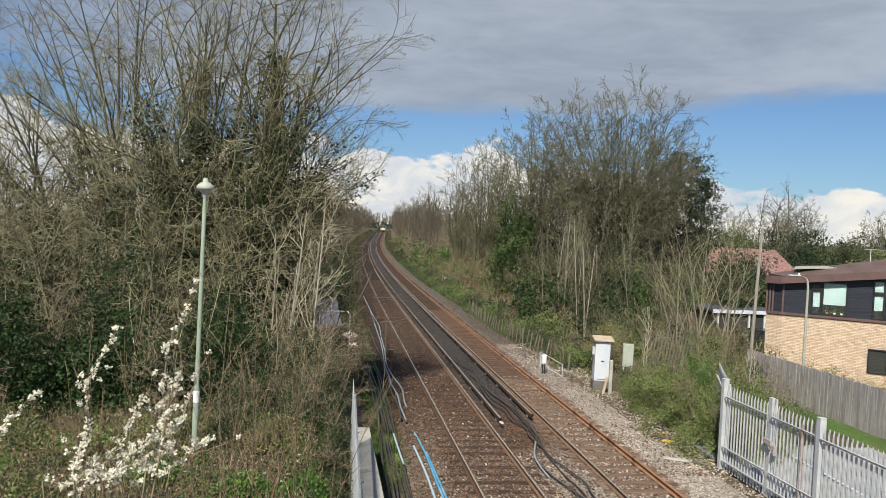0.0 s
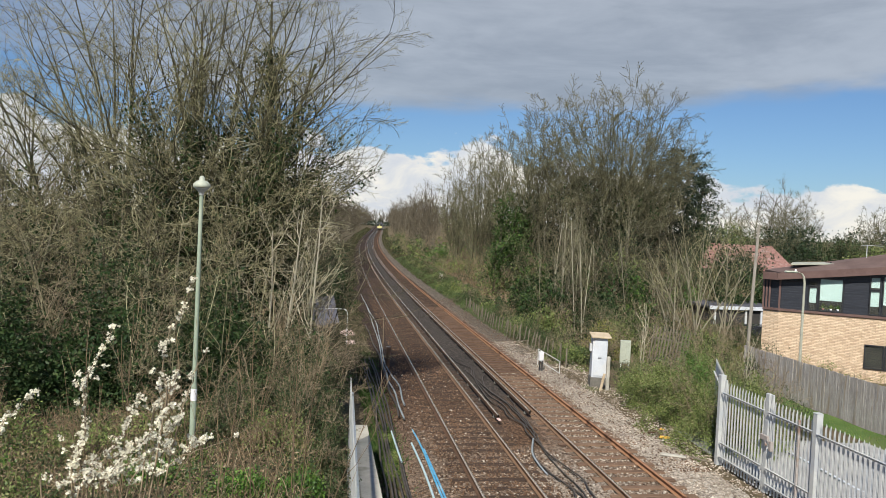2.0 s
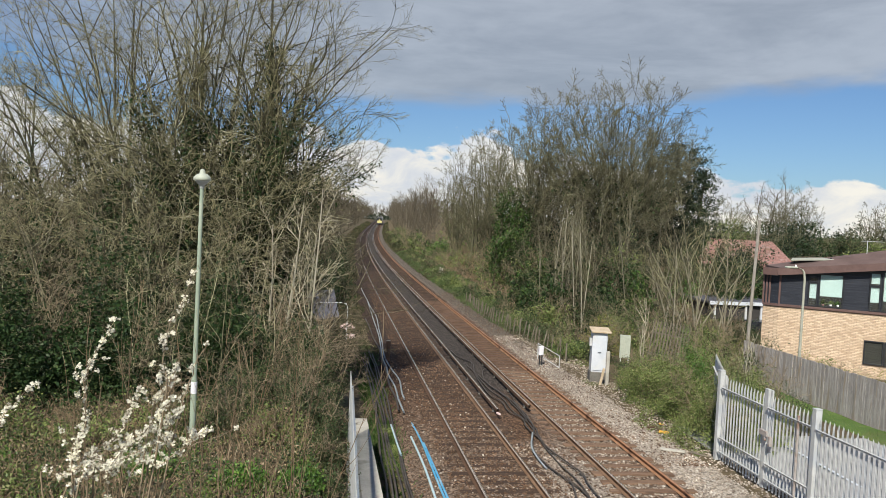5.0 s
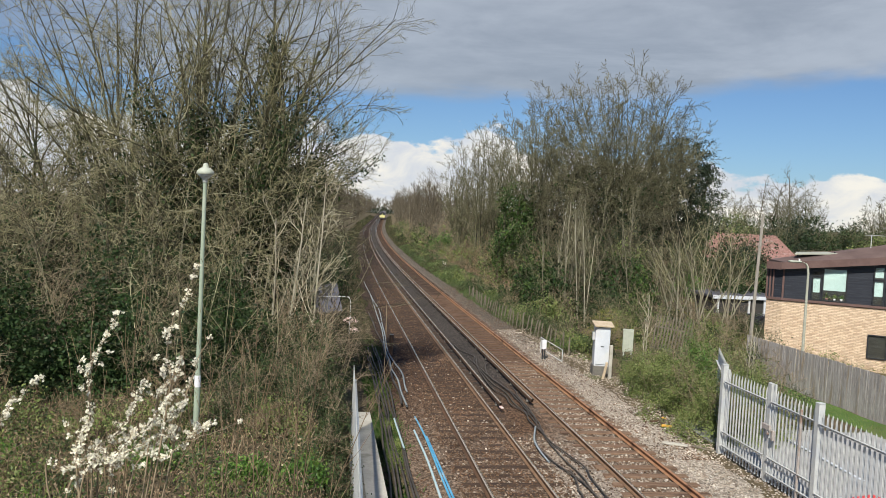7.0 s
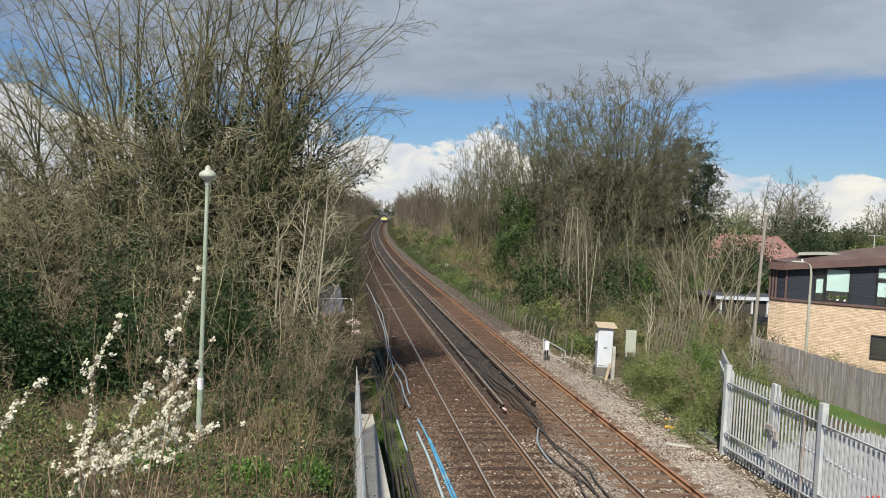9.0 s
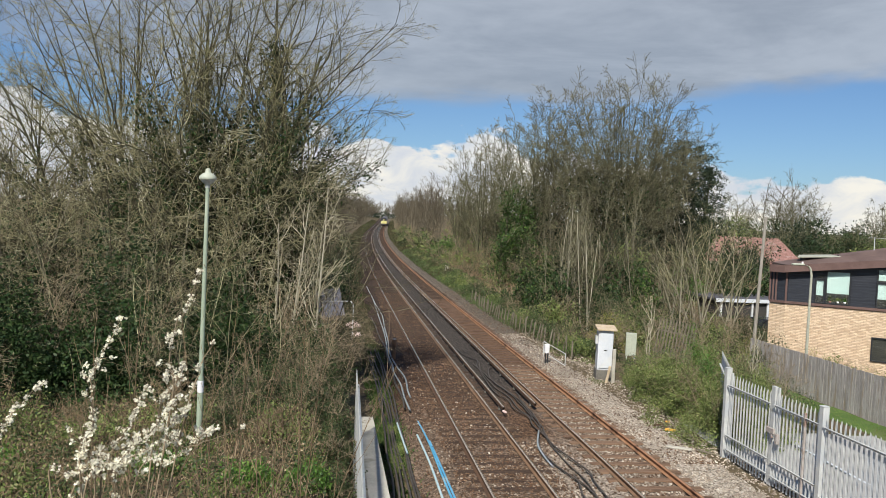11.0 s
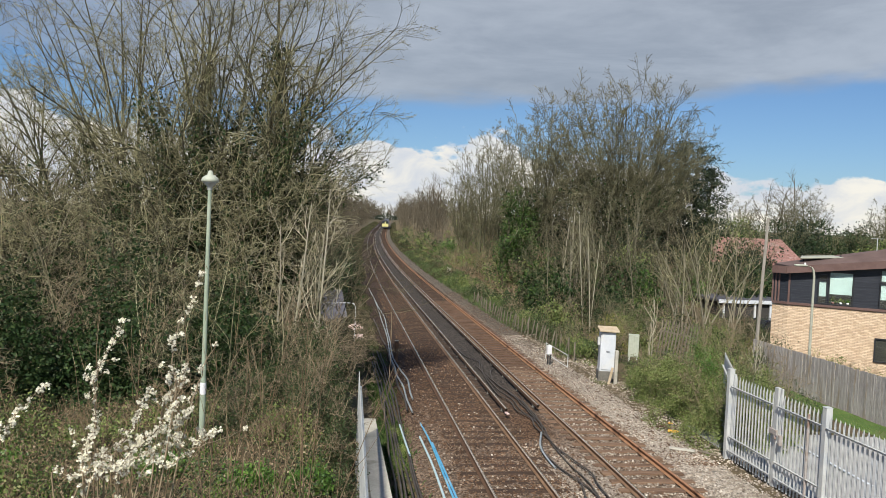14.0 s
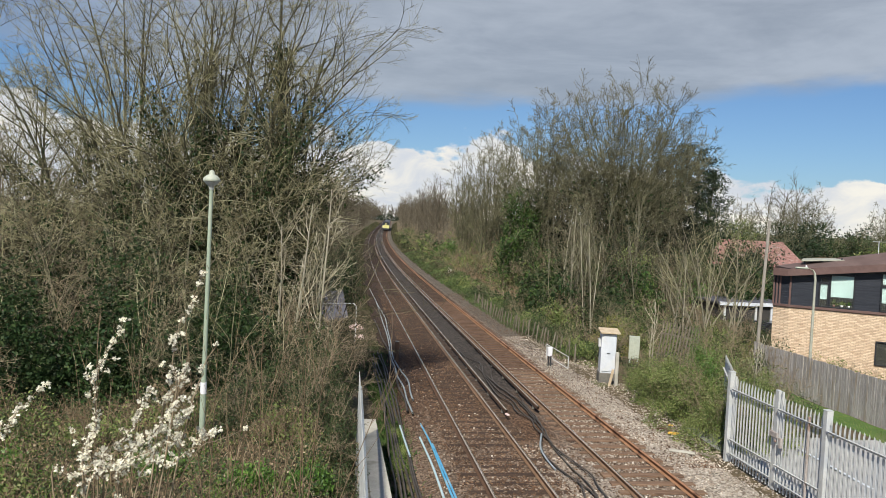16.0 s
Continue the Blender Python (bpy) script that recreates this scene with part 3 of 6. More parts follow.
def scatter_stones():
    """Loose ballast stones on the near bed."""
    rng = np.random.default_rng(5)
    for mat, zones in (("stone", [(9.15, 12.3, 13, 44, 11000), (5.6, 7.3, 12, 22, 1500), (7.4, 9.1, 13, 34, 3600), (2.6, 6.2, 13, 34, 800)]), ("stone_rusty", [(2.1, 9.0, 13, 36, 9000), (3.2, 6.0, 13, 66, 14000), (9.2, 11.0, 20, 70, 2600)])):
        heap = Heap()
        for x0, x1, y0, y1, k in zones:
            y = y0 + (y1 - y0) * rng.random(k) ** 1.5
            x = rng.uniform(x0, x1, k)
            z = rise(y) - 0.192 - 0.20 * step(x, 3.2, 2.2) + rng.uniform(0, 0.012, k)
            z = np.where(x > 10.9, np.maximum(z, ground_height(x, y) + 0.004), z)
            d = np.minimum.reduce([np.abs(x - r) for r in RAILS])
            under = ((y - 5 + 0.325) % 0.65 - 0.325)
            inner = (np.abs(x - 4.59) < 1.3) | (np.abs(x - 8.23) < 1.3)
            ok = (d > 0.12) & ((np.abs(under) > 0.15) | ~inner | (rng.random(k) < np.where(x < 6, 0.85, 0.25)))
            ok &= ~((np.abs(x - 6.45) < 0.9) & (y > 24))
            C = np.stack([x + lat(y), y, z], -1)[ok]
            n = len(C)
            r = rng.uniform(0.018, 0.042, (n, 1, 1))
            base = np.array([[1, 0, 0], [0, 1, 0], [-1, 0, 0], [0, -1, 0], [.5, .5, .8], [-.5, .5, .7], [-.5, -.5, .8], [.5, -.5, .7]], dtype=float)
            a = rng.uniform(0, 6.28, n)
            ca, sa = np.cos(a), np.sin(a)
            V = base[None] * rng.uniform(0.6, 1.25, (n, 8, 3))
            V = np.stack([V[..., 0] * ca[:, None] - V[..., 1] * sa[:, None], V[..., 0] * sa[:, None] + V[..., 1] * ca[:, None], V[..., 2]], -1) * r + C[:, None]
            q = np.array([[0, 1, 5, 4], [1, 2, 6, 5], [2, 3, 7, 6], [3, 0, 4, 7], [4, 5, 6, 7]])
            heap.add(V.reshape(-1, 3), (np.arange(n)[:, None, None] * 8 + q[None]).reshape(-1, 4))
        lab = "loose pale angular ballast stones" if mat == "stone" else "loose rust-stained ballast stones"
        tagged(place("ballast_stones", heap.mesh("ballast_stones", mat)), lab, "stones", kind="stuff")


build_ground()
build_tracks()
scatter_stones()


# ---------------------------------------------------------------- trees and shrubs
def grow(rng, base, way, length, radius, levels, up=0.25, wander=0.14, spread=(0.5, 0.9), first=0.25, stems=None):
    """Branch paths level by level. levels: (children per branch, length ratio, radius ratio, points). stems: ready first paths (P, R). Returns a list of (P, R)."""
    if stems is None:
        base, way = np.atleast_2d(base).astype(float), unit(np.atleast_2d(way).astype(float))
        length, radius = np.broadcast_to(length, len(base)).astype(float), np.broadcast_to(radius, len(base)).astype(float)
    out = [] if stems is None else [stems]
    for lv, (kids, lr, rr, pts) in enumerate([(0, 1, 1, 9)] + list(levels)):
        if lv == 0 and stems is not None:
            continue
        if lv:
            P0, R0, L0 = out[-1][0], out[-1][1], length
            m, n, _ = P0.shape
            t = np.clip(first + (1 - first) * (np.arange(kids)[None] + rng.random((m, kids))) / kids, 0, 0.999)
            seg = t * (n - 1)
            i = seg.astype(int)
            fr = (seg - i)[..., None]
            rows = np.arange(m)[:, None]
            a, b = P0[rows, i], P0[rows, i + 1]
            p = a + (b - a) * fr
            d = unit(b - a)
            r = R0[rows, i] * (1 - fr[..., 0]) + R0[rows, i + 1] * fr[..., 0]
            side = unit(np.cross(d, rng.normal(size=d.shape)))
            ang = rng.uniform(*spread, size=t.shape)[..., None]
            way = (d * np.cos(ang) + side * np.sin(ang)).reshape(-1, 3)
            base = p.reshape(-1, 3)
            length = (L0[:, None] * lr * (1.15 - 0.6 * t) * rng.uniform(0.6, 1.25, t.shape)).ravel()
            radius = np.minimum(r * 0.75, R0[:, :1] * rr).ravel()
        k = len(base)
        P = np.empty((k, pts, 3))
        P[:, 0] = base
        d = way.copy()
        lift = up if np.isscalar(up) else up[min(lv, len(up) - 1)]
        stepl = (length / (pts - 1))[:, None]
        loose = wander * (0.35 if lv == 0 and len(levels) > 1 else 1.0)
        bend = rng.normal(size=(k, 3)) * loose * (0.25 if lv == 0 else 0.8)
        for q in range(1, pts):
            d = unit(d + rng.normal(size=(k, 3)) * loose * 0.6 + bend + np.array([0, 0, lift * (1.0 / (pts - 1)) * 2]))
            P[:, q] = P[:, q - 1] + d * stepl
        taper = np.linspace(1, 0.35 if lv < len(levels) else 0.3, pts)[None]
        out.append((P, np.maximum(radius[:, None] * taper, 0.0016)))
    return out


def tree_parts(t, paths, split, bark="bark", twig="twig", thick=1.0, min_r=0.004):
    wood, crown = Heap(), Heap()
    for lv, (P, R) in enumerate(paths):
        R = np.maximum(R * thick, min_r)
        v, f = tubes(P, R, 8 if lv == 0 else (5 if lv < split else 3), lv == len(paths) - 1)
        (wood if lv < split else crown).add(v, f)
    place("trunk", wood.mesh("trunk", bark, True), t)
    place("crown", crown.mesh("crown", twig), t, "bare twigs")


def ivy_on(rng, t, paths, levels, per_metre, size, reach, zmin, zmax, mat="ivy", name="ivy", label="glossy dark green ivy leaves"):
    """Evergreen climber leaves round the stems."""
    C = []
    for lv in levels:
        P, R = paths[lv]
        for a, b, r in zip(P[:, :-1].reshape(-1, 3), P[:, 1:].reshape(-1, 3), R[:, :-1].ravel()):
            if not zmin < a[2] < zmax:
                continue
            k = rng.poisson(per_metre * np.linalg.norm(b - a))
            if k:
                off = rng.normal(size=(k, 3)) * reach * (0.5 + 0.5 * rng.random((k, 1)))
                C.append(a + (b - a) * rng.random((k, 1)) + off)
    if C:
        v, f = leaf_quads(rng, np.concatenate(C), size)
        place(name, mesh_from(name, v, f, [MAT[mat]]), t, label)


def bush_points(rng, k, centre, radii, shell=0.55):
    """Points in an uneven mound, denser towards its outside, with hollows."""
    d = unit(rng.normal(size=(k, 3)))
    d[:, 2] = np.abs(d[:, 2]) - 0.15
    ph = rng.uniform(0, 6.28, 6)
    lump = 1 + 0.22 * np.sin(4 * d[:, 0] + ph[0] + 3 * d[:, 2]) + 0.2 * np.sin(5 * d[:, 1] + ph[1]) * np.cos(4 * d[:, 2] + ph[2]) + 0.13 * np.sin(11 * d[:, 0] + 7 * d[:, 1] + ph[3])
    r = (shell + (1 - shell) * rng.random(k)) * lump
    return np.asarray(centre) + d * r[:, None] * np.asarray(radii)


def clumped(rng, k, radii, shell, per=14, spread=0.11):
    """Leaf centres in small clumps over an uneven mound."""
    c = bush_points(rng, max(1, k // per), (0, 0, 0.05), radii, shell)
    C = np.repeat(c, per, 0)
    C = C + rng.normal(size=C.shape) * spread
    C[:, 2] = np.maximum(C[:, 2], 0.02)
    return C


def shrub(name, rng, x, y, radii, leaves, leaf_size, mat, label, category="shrub", twigs=400, twig_mat="twig_brown", z=None, group="", twig_r=0.006, slim=0.6, shell=0.5, curl=0.16, spread=0.11, up=0.35):
    """A mound of curling stems with clumps of leaves."""
    z = float(ground_height(x, y)) - 0.05 if z is None else z
    t = thing(name, pose(x, y, z), label, category, group)
    if twigs:
        n0 = max(3, twigs // (66 if y < 48 else 170))
        b = np.zeros((n0, 3))
        b[:, :2] = rng.normal(size=(n0, 2)) * np.array(radii[:2]) * 0.38
        way = np.zeros((n0, 3))
        way[:, :2] = b[:, :2] / np.array(radii[:2]) * 0.9 + rng.normal(size=(n0, 2)) * 0.25
        way[:, 2] = 1.0
        size = np.clip(1.25 - 0.75 * np.linalg.norm(b[:, :2] / np.array(radii[:2]), axis=1), 0.35, 1.2)
        paths = grow(rng, b, way, radii[2] * size, twig_r * 2.6, [(8, 0.55, 0.5, 6 if y < 48 else 4), (5, 0.55, 0.55, 3), (4 if y < 48 else 3, 0.6, 0.6, 2)], up=(0.05, 0.02, 0.0, 0.05), wander=curl, spread=(0.45, 1.2), first=0.1)
        h = Heap()
        for lv, (P, R) in enumerate(paths):
            h.add(*tubes(P, np.maximum(R, twig_r * 0.6), 3, lv == 3))
        tagged(place("stem_tangle", h.mesh("stem_tangle", twig_mat), t), kind="stuff")
    if leaves:
        if y > 48:
            leaves, leaf_size = int(leaves * 0.40), leaf_size * 1.5
        v, f = leaf_quads(rng, clumped(rng, leaves, radii, shell, spread=spread), leaf_size, up, slim)
        place("foliage", mesh_from("foliage", v, f, [MAT[mat]]), t)
    return t


def blades(name, rng, spots, height, mat, label, category="grass", width=0.012, lean=0.5):
    """Grass and weeds: bent three-sided blades at the spots (n, 2)."""
    k = len(spots)
    b = np.column_stack([spots, ground_height(spots[:, 0], spots[:, 1]) - 0.02])
    h = height * rng.uniform(0.4, 1.25, (k, 1))
    d = rng.normal(size=(k, 3)) * lean
    d[:, 2] = 1
    tip = b + unit(d) * h
    mid = (b + tip) / 2 + np.array([0, 0, 0.12]) * h
    P = np.stack([b, mid, tip], 1)
    v, f = tubes(P, np.repeat([[1.0, 0.8, 0.15]], k, 0) * width * rng.uniform(0.6, 1.4, (k, 1)), 3, True)
    return tagged(place(name, mesh_from(name, v, f, [MAT[mat]])), label, category, kind="stuff")


# ---------------------------------------------------------------- woods
def big_thicket_tree():
    """The many-stemmed trees beside the line, with ivy on some stems."""
    rng = np.random.default_rng(21)
    twigs = [(11, 0.31, 0.45, 7), (8, 0.46, 0.5, 5), (7, 0.5, 0.6, 3)]
    # x, y, centre of the crown, its radii, limbs, radius, ivy leaves per metre, ivy's top
    for x, y, c, r, limbs, radius, ivy, top, low in [
            (-4.3, 25.8, (0.6, 0.0, 8.4), (5.9, 3.0, 8.8), 27, 0.084, 90, 8.6, -0.35),
            (-6.6, 26.2, (-1.2, 0.4, 8.2), (6.2, 3.0, 8.8), 24, 0.080, 40, 6.5, -0.3),
            (-2.6, 26.6, (0.4, 0.0, 7.8), (3.0, 2.4, 6.8), 18, 0.062, 60, 7.4, -0.45),
            (-11.0, 27.5, (-1.0, 0.5, 6.4), (4.2, 3.0, 6.4), 16, 0.08, 30, 4.0, -0.2)]:
        t, paths = arching_tree(rng, x, y, 0.75, c, r, limbs, radius, twigs, "tall many-stemmed bare tree with lichen-yellow twigs and ivy on its stems", "thicket by the line", "twig", 0.0052, low, arch=0.66, up=(0, 0.16, 0.05, 0.0), wander=0.15, spread=(0.35, 0.9), first=0.30, buds=0.25)
        ivy_on(rng, t, paths, (0,), ivy, 0.125, 0.26, -1, top)
        ivy_on(rng, t, paths, (0,), ivy * 0.4, 0.10, 0.22, -1, top + 1.5, "moss", "moss", "olive-brown moss and dead ivy")
    # two columns of ivy right up two stems
    for x, y, h, lean, n, top in [(-2.45, 27.2, 13.6, 0.02, 620, 11.6), (-4.55, 26.6, 13.0, -0.03, 240, 9.2), (-3.7, 27.4, 12.0, 0.10, 240, 9.0)]:
        t = thing("tree", pose(x, y, float(ground_height(x, y)) - 0.1), "tall stem wrapped in dark ivy", "tree", "thicket by the line")
        paths = grow(rng, (0, 0, 0), (lean, 0, 1), h, 0.11, [(14, 0.26, 0.4, 6), (6, 0.5, 0.5, 4), (4, 0.5, 0.6, 2)], up=(0.05, 0.2, 0.1), wander=0.14, spread=(0.4, 1.0), first=0.3)
        tree_parts(t, paths, 2, min_r=0.0066)
        ivy_on(rng, t, paths, (0,), n, 0.125, 0.30, -1, top)
        ivy_on(rng, t, paths, (1,), 26, 0.12, 0.2, 3, 9)
    # low drooping outer boughs, pale with lichen, curling over the ivy
    for x, y, c, r, limbs in [(-5.0, 23.8, (0, 0, 3.6), (3.4, 1.5, 3.4), 10), (-2.5, 24.4, (0.4, 0, 3.4), (2.6, 1.5, 3.6), 9), (-8.2, 23.2, (0, 0, 3.4), (3.0, 1.5, 3.2), 8), (-11.2, 22.6, (0, 0, 3.0), (2.8, 1.5, 3.0), 7), (-6.6, 24.6, (0, 0, 4.6), (3.4, 1.5, 4.4), 9), (-3.6, 24.9, (0.2, 0, 5.0), (3.0, 1.5, 4.6), 9)]:
        arching_tree(rng, x, y, 0.9, c, r, limbs, 0.032, [(6, 0.5, 0.5, 10), (5, 0.5, 0.55, 8), (3, 0.5, 0.6, 5)], "low spreading boughs with pale curling lichen-covered branches", "curling boughs", "twig_lichen", 0.0072, -0.1, "bark_coppice", 0.95, (0, -0.12, -0.08, 0.1), 0.14, (0.5, 1.3), 0.25, 1, 0, "bough")


def skirt_brush():
    """Tangled lower brushwood, saplings and brambles under the thicket."""
    rng = np.random.default_rng(31)
    for x, y, r in [(-11.5, 24, (2.2, 1.6, 5.2)), (-9.0, 25, (2.0, 1.5, 5.6)), (-6.8, 25, (2.0, 1.5, 6.2)), (-4.6, 25.3, (2.0, 1.5, 6.4)), (-2.9, 26.4, (1.5, 1.4, 8.6)), (-4.4, 26.8, (1.5, 1.3, 6.6)), (-1.6, 26.4, (1.0, 1.2, 6.2)), (-2.9, 33.0, (1.3, 2.4, 4.6)), (-3.0, 39, (1.4, 3.0, 4.6)), (-2.6, 46, (1.4, 3.5, 5.0)), (-1.2, 52, (1.6, 3.0, 4.2)), (-0.6, 59, (1.7, 3.5, 4.0)), (-0.3, 67, (1.7, 4.0, 4.0)), (0.0, 76, (1.8, 4.5, 4.2)), (0.2, 87, (2.0, 5.0, 4.5)), (-13.8, 23, (2.0, 1.8, 5.0))]:
        shrub("ivy_thicket", rng, x, y, r, 5200, 0.17, "ivy", "dark ivy-choked undergrowth beneath bare trees", "shrub", 66 if y < 48 else 160, "twig_shaded", group="undergrowth", twig_r=0.013, curl=0.30, shell=0.35, spread=0.25)
    for x, y, r, n in [(-10.6, 21, (2.2, 1.8, 4.6), 500), (-8.4, 22, (1.9, 1.6, 5.4), 700), (-6.4, 22.6, (1.8, 1.6, 6.2), 900), (-4.4, 23.2, (1.8, 1.6, 6.4), 900), (-2.7, 24.2, (1.5, 1.6, 5.4), 700), (-13, 21.5, (2.2, 1.8, 4.6), 500), (-1.9, 25.8, (0.9, 1.3, 4.0), 500), (-2.4, 30, (1.0, 2, 5.0), 600), (-1.5, 50, (1.6, 3, 5), 600), (-0.9, 57, (1.6, 3, 4.6), 600), (-0.6, 65, (1.8, 4, 4.8), 600), (-0.5, 74, (1.8, 4, 5), 600), (-0.4, 84, (2, 5, 5.4), 600), (0.2, 96, (2, 6, 5.5), 500), (1.0, 110, (2.2, 7, 6), 500)]:
        shrub("thicket_shrub", rng, x, y, r, n * 2, 0.10, "ivy", "tangled curling olive-brown brushwood", "shrub", 132 if y < 48 else 230, "twig_shaded", group="brushwood", twig_r=0.010, curl=0.26)
    for x, y, r, mat in [(-4.9, 18.6, (1.8, 1.3, 2.5), "ivy"), (-7.3, 18.2, (2.0, 1.4, 3.0), "ivy"), (-2.5, 20.0, (1.7, 1.4, 2.3), "ivy"), (-0.9, 22.8, (1.3, 1.6, 2.4), "bramble"), (-0.5, 26.5, (1.1, 2.0, 2.1), "bramble"), (-9.8, 18.2, (2, 1.5, 3.1), "ivy"), (-3.6, 20.8, (1.6, 1.3, 2.9), "ivy"), (-12, 18.4, (2, 1.5, 2.8), "ivy"), (-5.6, 20.0, (1.9, 1.2, 4.0), "ivy"), (-8.6, 20.0, (2.0, 1.2, 4.0), "ivy"), (-2.9, 21.8, (1.4, 1.1, 4.0), "ivy"), (-1.5, 21.2, (1.3, 1.2, 2.2), "ivy")]:
        shrub("bramble", rng, x, y, r, 7600, 0.10, mat, "dense bramble and ivy mound with arching brown stems", "bramble", 260, "twig_brown", group="brambles", twig_r=0.006, spread=0.16)
    # brown dead bushes towards the wing wall
    for x, y, r in [(-0.55, 19.2, (0.95, 1.5, 2.0)), (-1.7, 18.2, (1.1, 1.2, 1.5)), (-0.6, 16.8, (0.8, 1.3, 1.2)), (-2.0, 16.3, (0.9, 1.0, 1.1)), (-0.2, 22.3, (0.8, 1.6, 2.1)), (-0.05, 17.4, (0.45, 1.0, 1.1)), (-0.05, 15.3, (0.45, 0.9, 0.8)), (0.0, 13.4, (0.4, 0.8, 0.6))]:
        shrub("dead_shrub", rng, x, y, r, 5200, 0.05, "bramble", "brown-green shrub with many small leaves", "shrub", 520, "twig_brown", group="dead shrubs", twig_r=0.0055, curl=0.2)
    for x, y, r in [(-4.4, 18.0, (1.5, 0.8, 2.6)), (-2.9, 18.6, (1.4, 0.8, 3.0)), (-8.4, 17.4, (1.6, 0.8, 2.6)), (-1.9, 20.2, (1.2, 0.8, 3.0)), (-4.6, 20.4, (1.8, 0.8, 4.2))]:
        shrub("cane_tangle", rng, x, y, r, 0, 0.06, "bramble", "arching pale curling canes over dark ivy", "shrub", 66, "twig", group="pale canes", twig_r=0.0075, curl=0.26)
    for x, y, h, w, n in [(-10.4, 30.5, 9.4, 3.4, 26), (-13.6, 31, 9.0, 3.4, 22), (-8.2, 32, 8.2, 2.6, 18)]:
        arching_tree(rng, x, y, 0.5, (0, 0, h * 0.45), (w, 2.4, h * 0.55), n, 0.07, [(10, 0.3, 0.45, 5), (7, 0.5, 0.5, 4), (6, 0.55, 0.6, 2)], "low rounded bare thicket of brown twigs", "brown thickets", "twig_brown", 0.0085, -0.4)
    # pale saplings
    for x, y, h, lean in [(-1.35, 22.6, 5.6, 0.03), (-0.75, 22.4, 6.0, 0.05), (-1.9, 23.0, 5.0, 0.02), (-0.85, 24.0, 5.4, 0.03)]:
        t = thing("sapling", pose(x, y, float(ground_height(x, y)) - 0.1), "slender pale-barked bare sapling", "sapling", "saplings by the line")
        paths = grow(rng, (0, 0, 0), (lean, 0, 1), h, 0.040, [(13, 0.30, 0.45, 6), (6, 0.5, 0.5, 4), (3, 0.5, 0.6, 2)], up=(0.05, 0.22, 0.1), wander=0.15, spread=(0.5, 1.1), first=0.2)
        tree_parts(t, paths, 1, "bark_pale", "twig_pale", 1.0, 0.0055)
    # dead stalks and grass in the foreground
    k = 2600
    blades("dead_grass", rng, np.column_stack([rng.uniform(-8, 0.35, k), rng.uniform(11.5, 18.5, k)]), 0.42, "dead_stalk", "dry brown grass and dead stalks", "grass", 0.007, 0.7)
    k = 9000
    sp = np.column_stack([rng.uniform(-9, 0.35, k), rng.uniform(11, 17.5, k)])
    keep = np.sin(sp[:, 0] * 1.9 + 1.0) * np.cos(sp[:, 1] * 1.3) + rng.normal(0, 0.35, k) > 0.1
    blades("grass_tufts", rng, sp[keep], 0.22, "grass", "fresh green grass and weeds", "grass", 0.012, 0.8)
    for x, y, r in [(-0.45, 12.9, (0.4, 0.4, 0.25)), (-1.4, 12.8, (0.4, 0.4, 0.25)), (-7.2, 14.5, (1.2, 0.8, 0.7)), (-5.6, 13.2, (0.9, 0.7, 0.5)), (-2.8, 13.4, (0.7, 0.5, 0.35))]:
        shrub("weed_clump", rng, x, y, r, 2200, 0.06, "laurel", "bright green leafy weeds", "weeds", 0, group="weeds", spread=0.08)
    for x, y, r in [(-4.4, 14.6, (1.0, 0.8, 0.8)), (-6.4, 15.6, (1.1, 0.8, 1.1)), (-1.0, 15.2, (0.7, 0.7, 0.8)), (-8.3, 15.4, (1.0, 0.8, 1.0)), (-3.3, 16.2, (0.9, 0.7, 1.0)), (-5.2, 12.2, (1.0, 0.7, 0.6))]:
        shrub("bramble", rng, x, y, r, 1500, 0.06, "hedge", "straggling bramble with dry brown canes", "bramble", 420, "dead_stalk", group="brambles", twig_r=0.006, curl=0.26)
    for x, y, r in [(1.9, 23.5, (0.4, 0.6, 0.3)), (1.75, 20.2, (0.35, 0.7, 0.3)), (1.7, 27.5, (0.3, 0.7, 0.25)), (1.55, 31, (0.3, 0.8, 0.25)), (2.0, 21.6, (0.3, 0.5, 0.22))]:
        shrub("weed_clump", rng, x, y, r, 1300, 0.045, "hedge", "low green leafy weeds among cables", "weeds", 0, group="weeds", spread=0.07)
    k = 42000
    C = np.column_stack([rng.uniform(-10, 0.4, k), rng.uniform(10.5, 18.5, k), np.zeros(k)])
    lump = 0.5 + 0.5 * np.sin(C[:, 0] * 2.3 + np.sin(C[:, 1] * 1.7)) * np.cos(C[:, 1] * 2.1 + C[:, 0] * 0.6)
    C[:, 2] = ground_height(C[:, 0], C[:, 1]) + (0.06 + 0.42 * lump) * rng.random(k) ** 0.6
    pick = rng.random(k) < 0.35 + 0.4 * lump
    tagged(place("ground_ivy", mesh_from("ground_ivy", *leaf_quads(rng, C[pick], 0.06), [MAT["bramble"]])), "straggling low ivy and bramble leaves on the bank", "ivy", kind="stuff")
    tagged(place("leaf_litter", mesh_from("leaf_litter", *leaf_quads(rng, C[~pick], 0.05), [MAT["dead_stalk"]])), "dry brown fallen leaves on the bank", "leaves", kind="stuff")
    k = 17000
    y = 31 + 58 * rng.random(k) ** 1.1
    q = rng.random(k)
    C = np.column_stack([2.25 - 2.9 * q + lat(y) + 0.25 * np.sin(y * 0.7), y, rise(y) - 0.40 + (0.12 + 1.0 * q + 0.25 * np.sin(y * 1.3 + q * 4) * q) * rng.random(k) ** 0.7])
    tagged(place("verge_scrub", mesh_from("verge_scrub", *leaf_quads(rng, C, 0.10), [MAT["verge"]])), "low dark bramble and dead stalks beside the ballast", "scrub", kind="stuff")
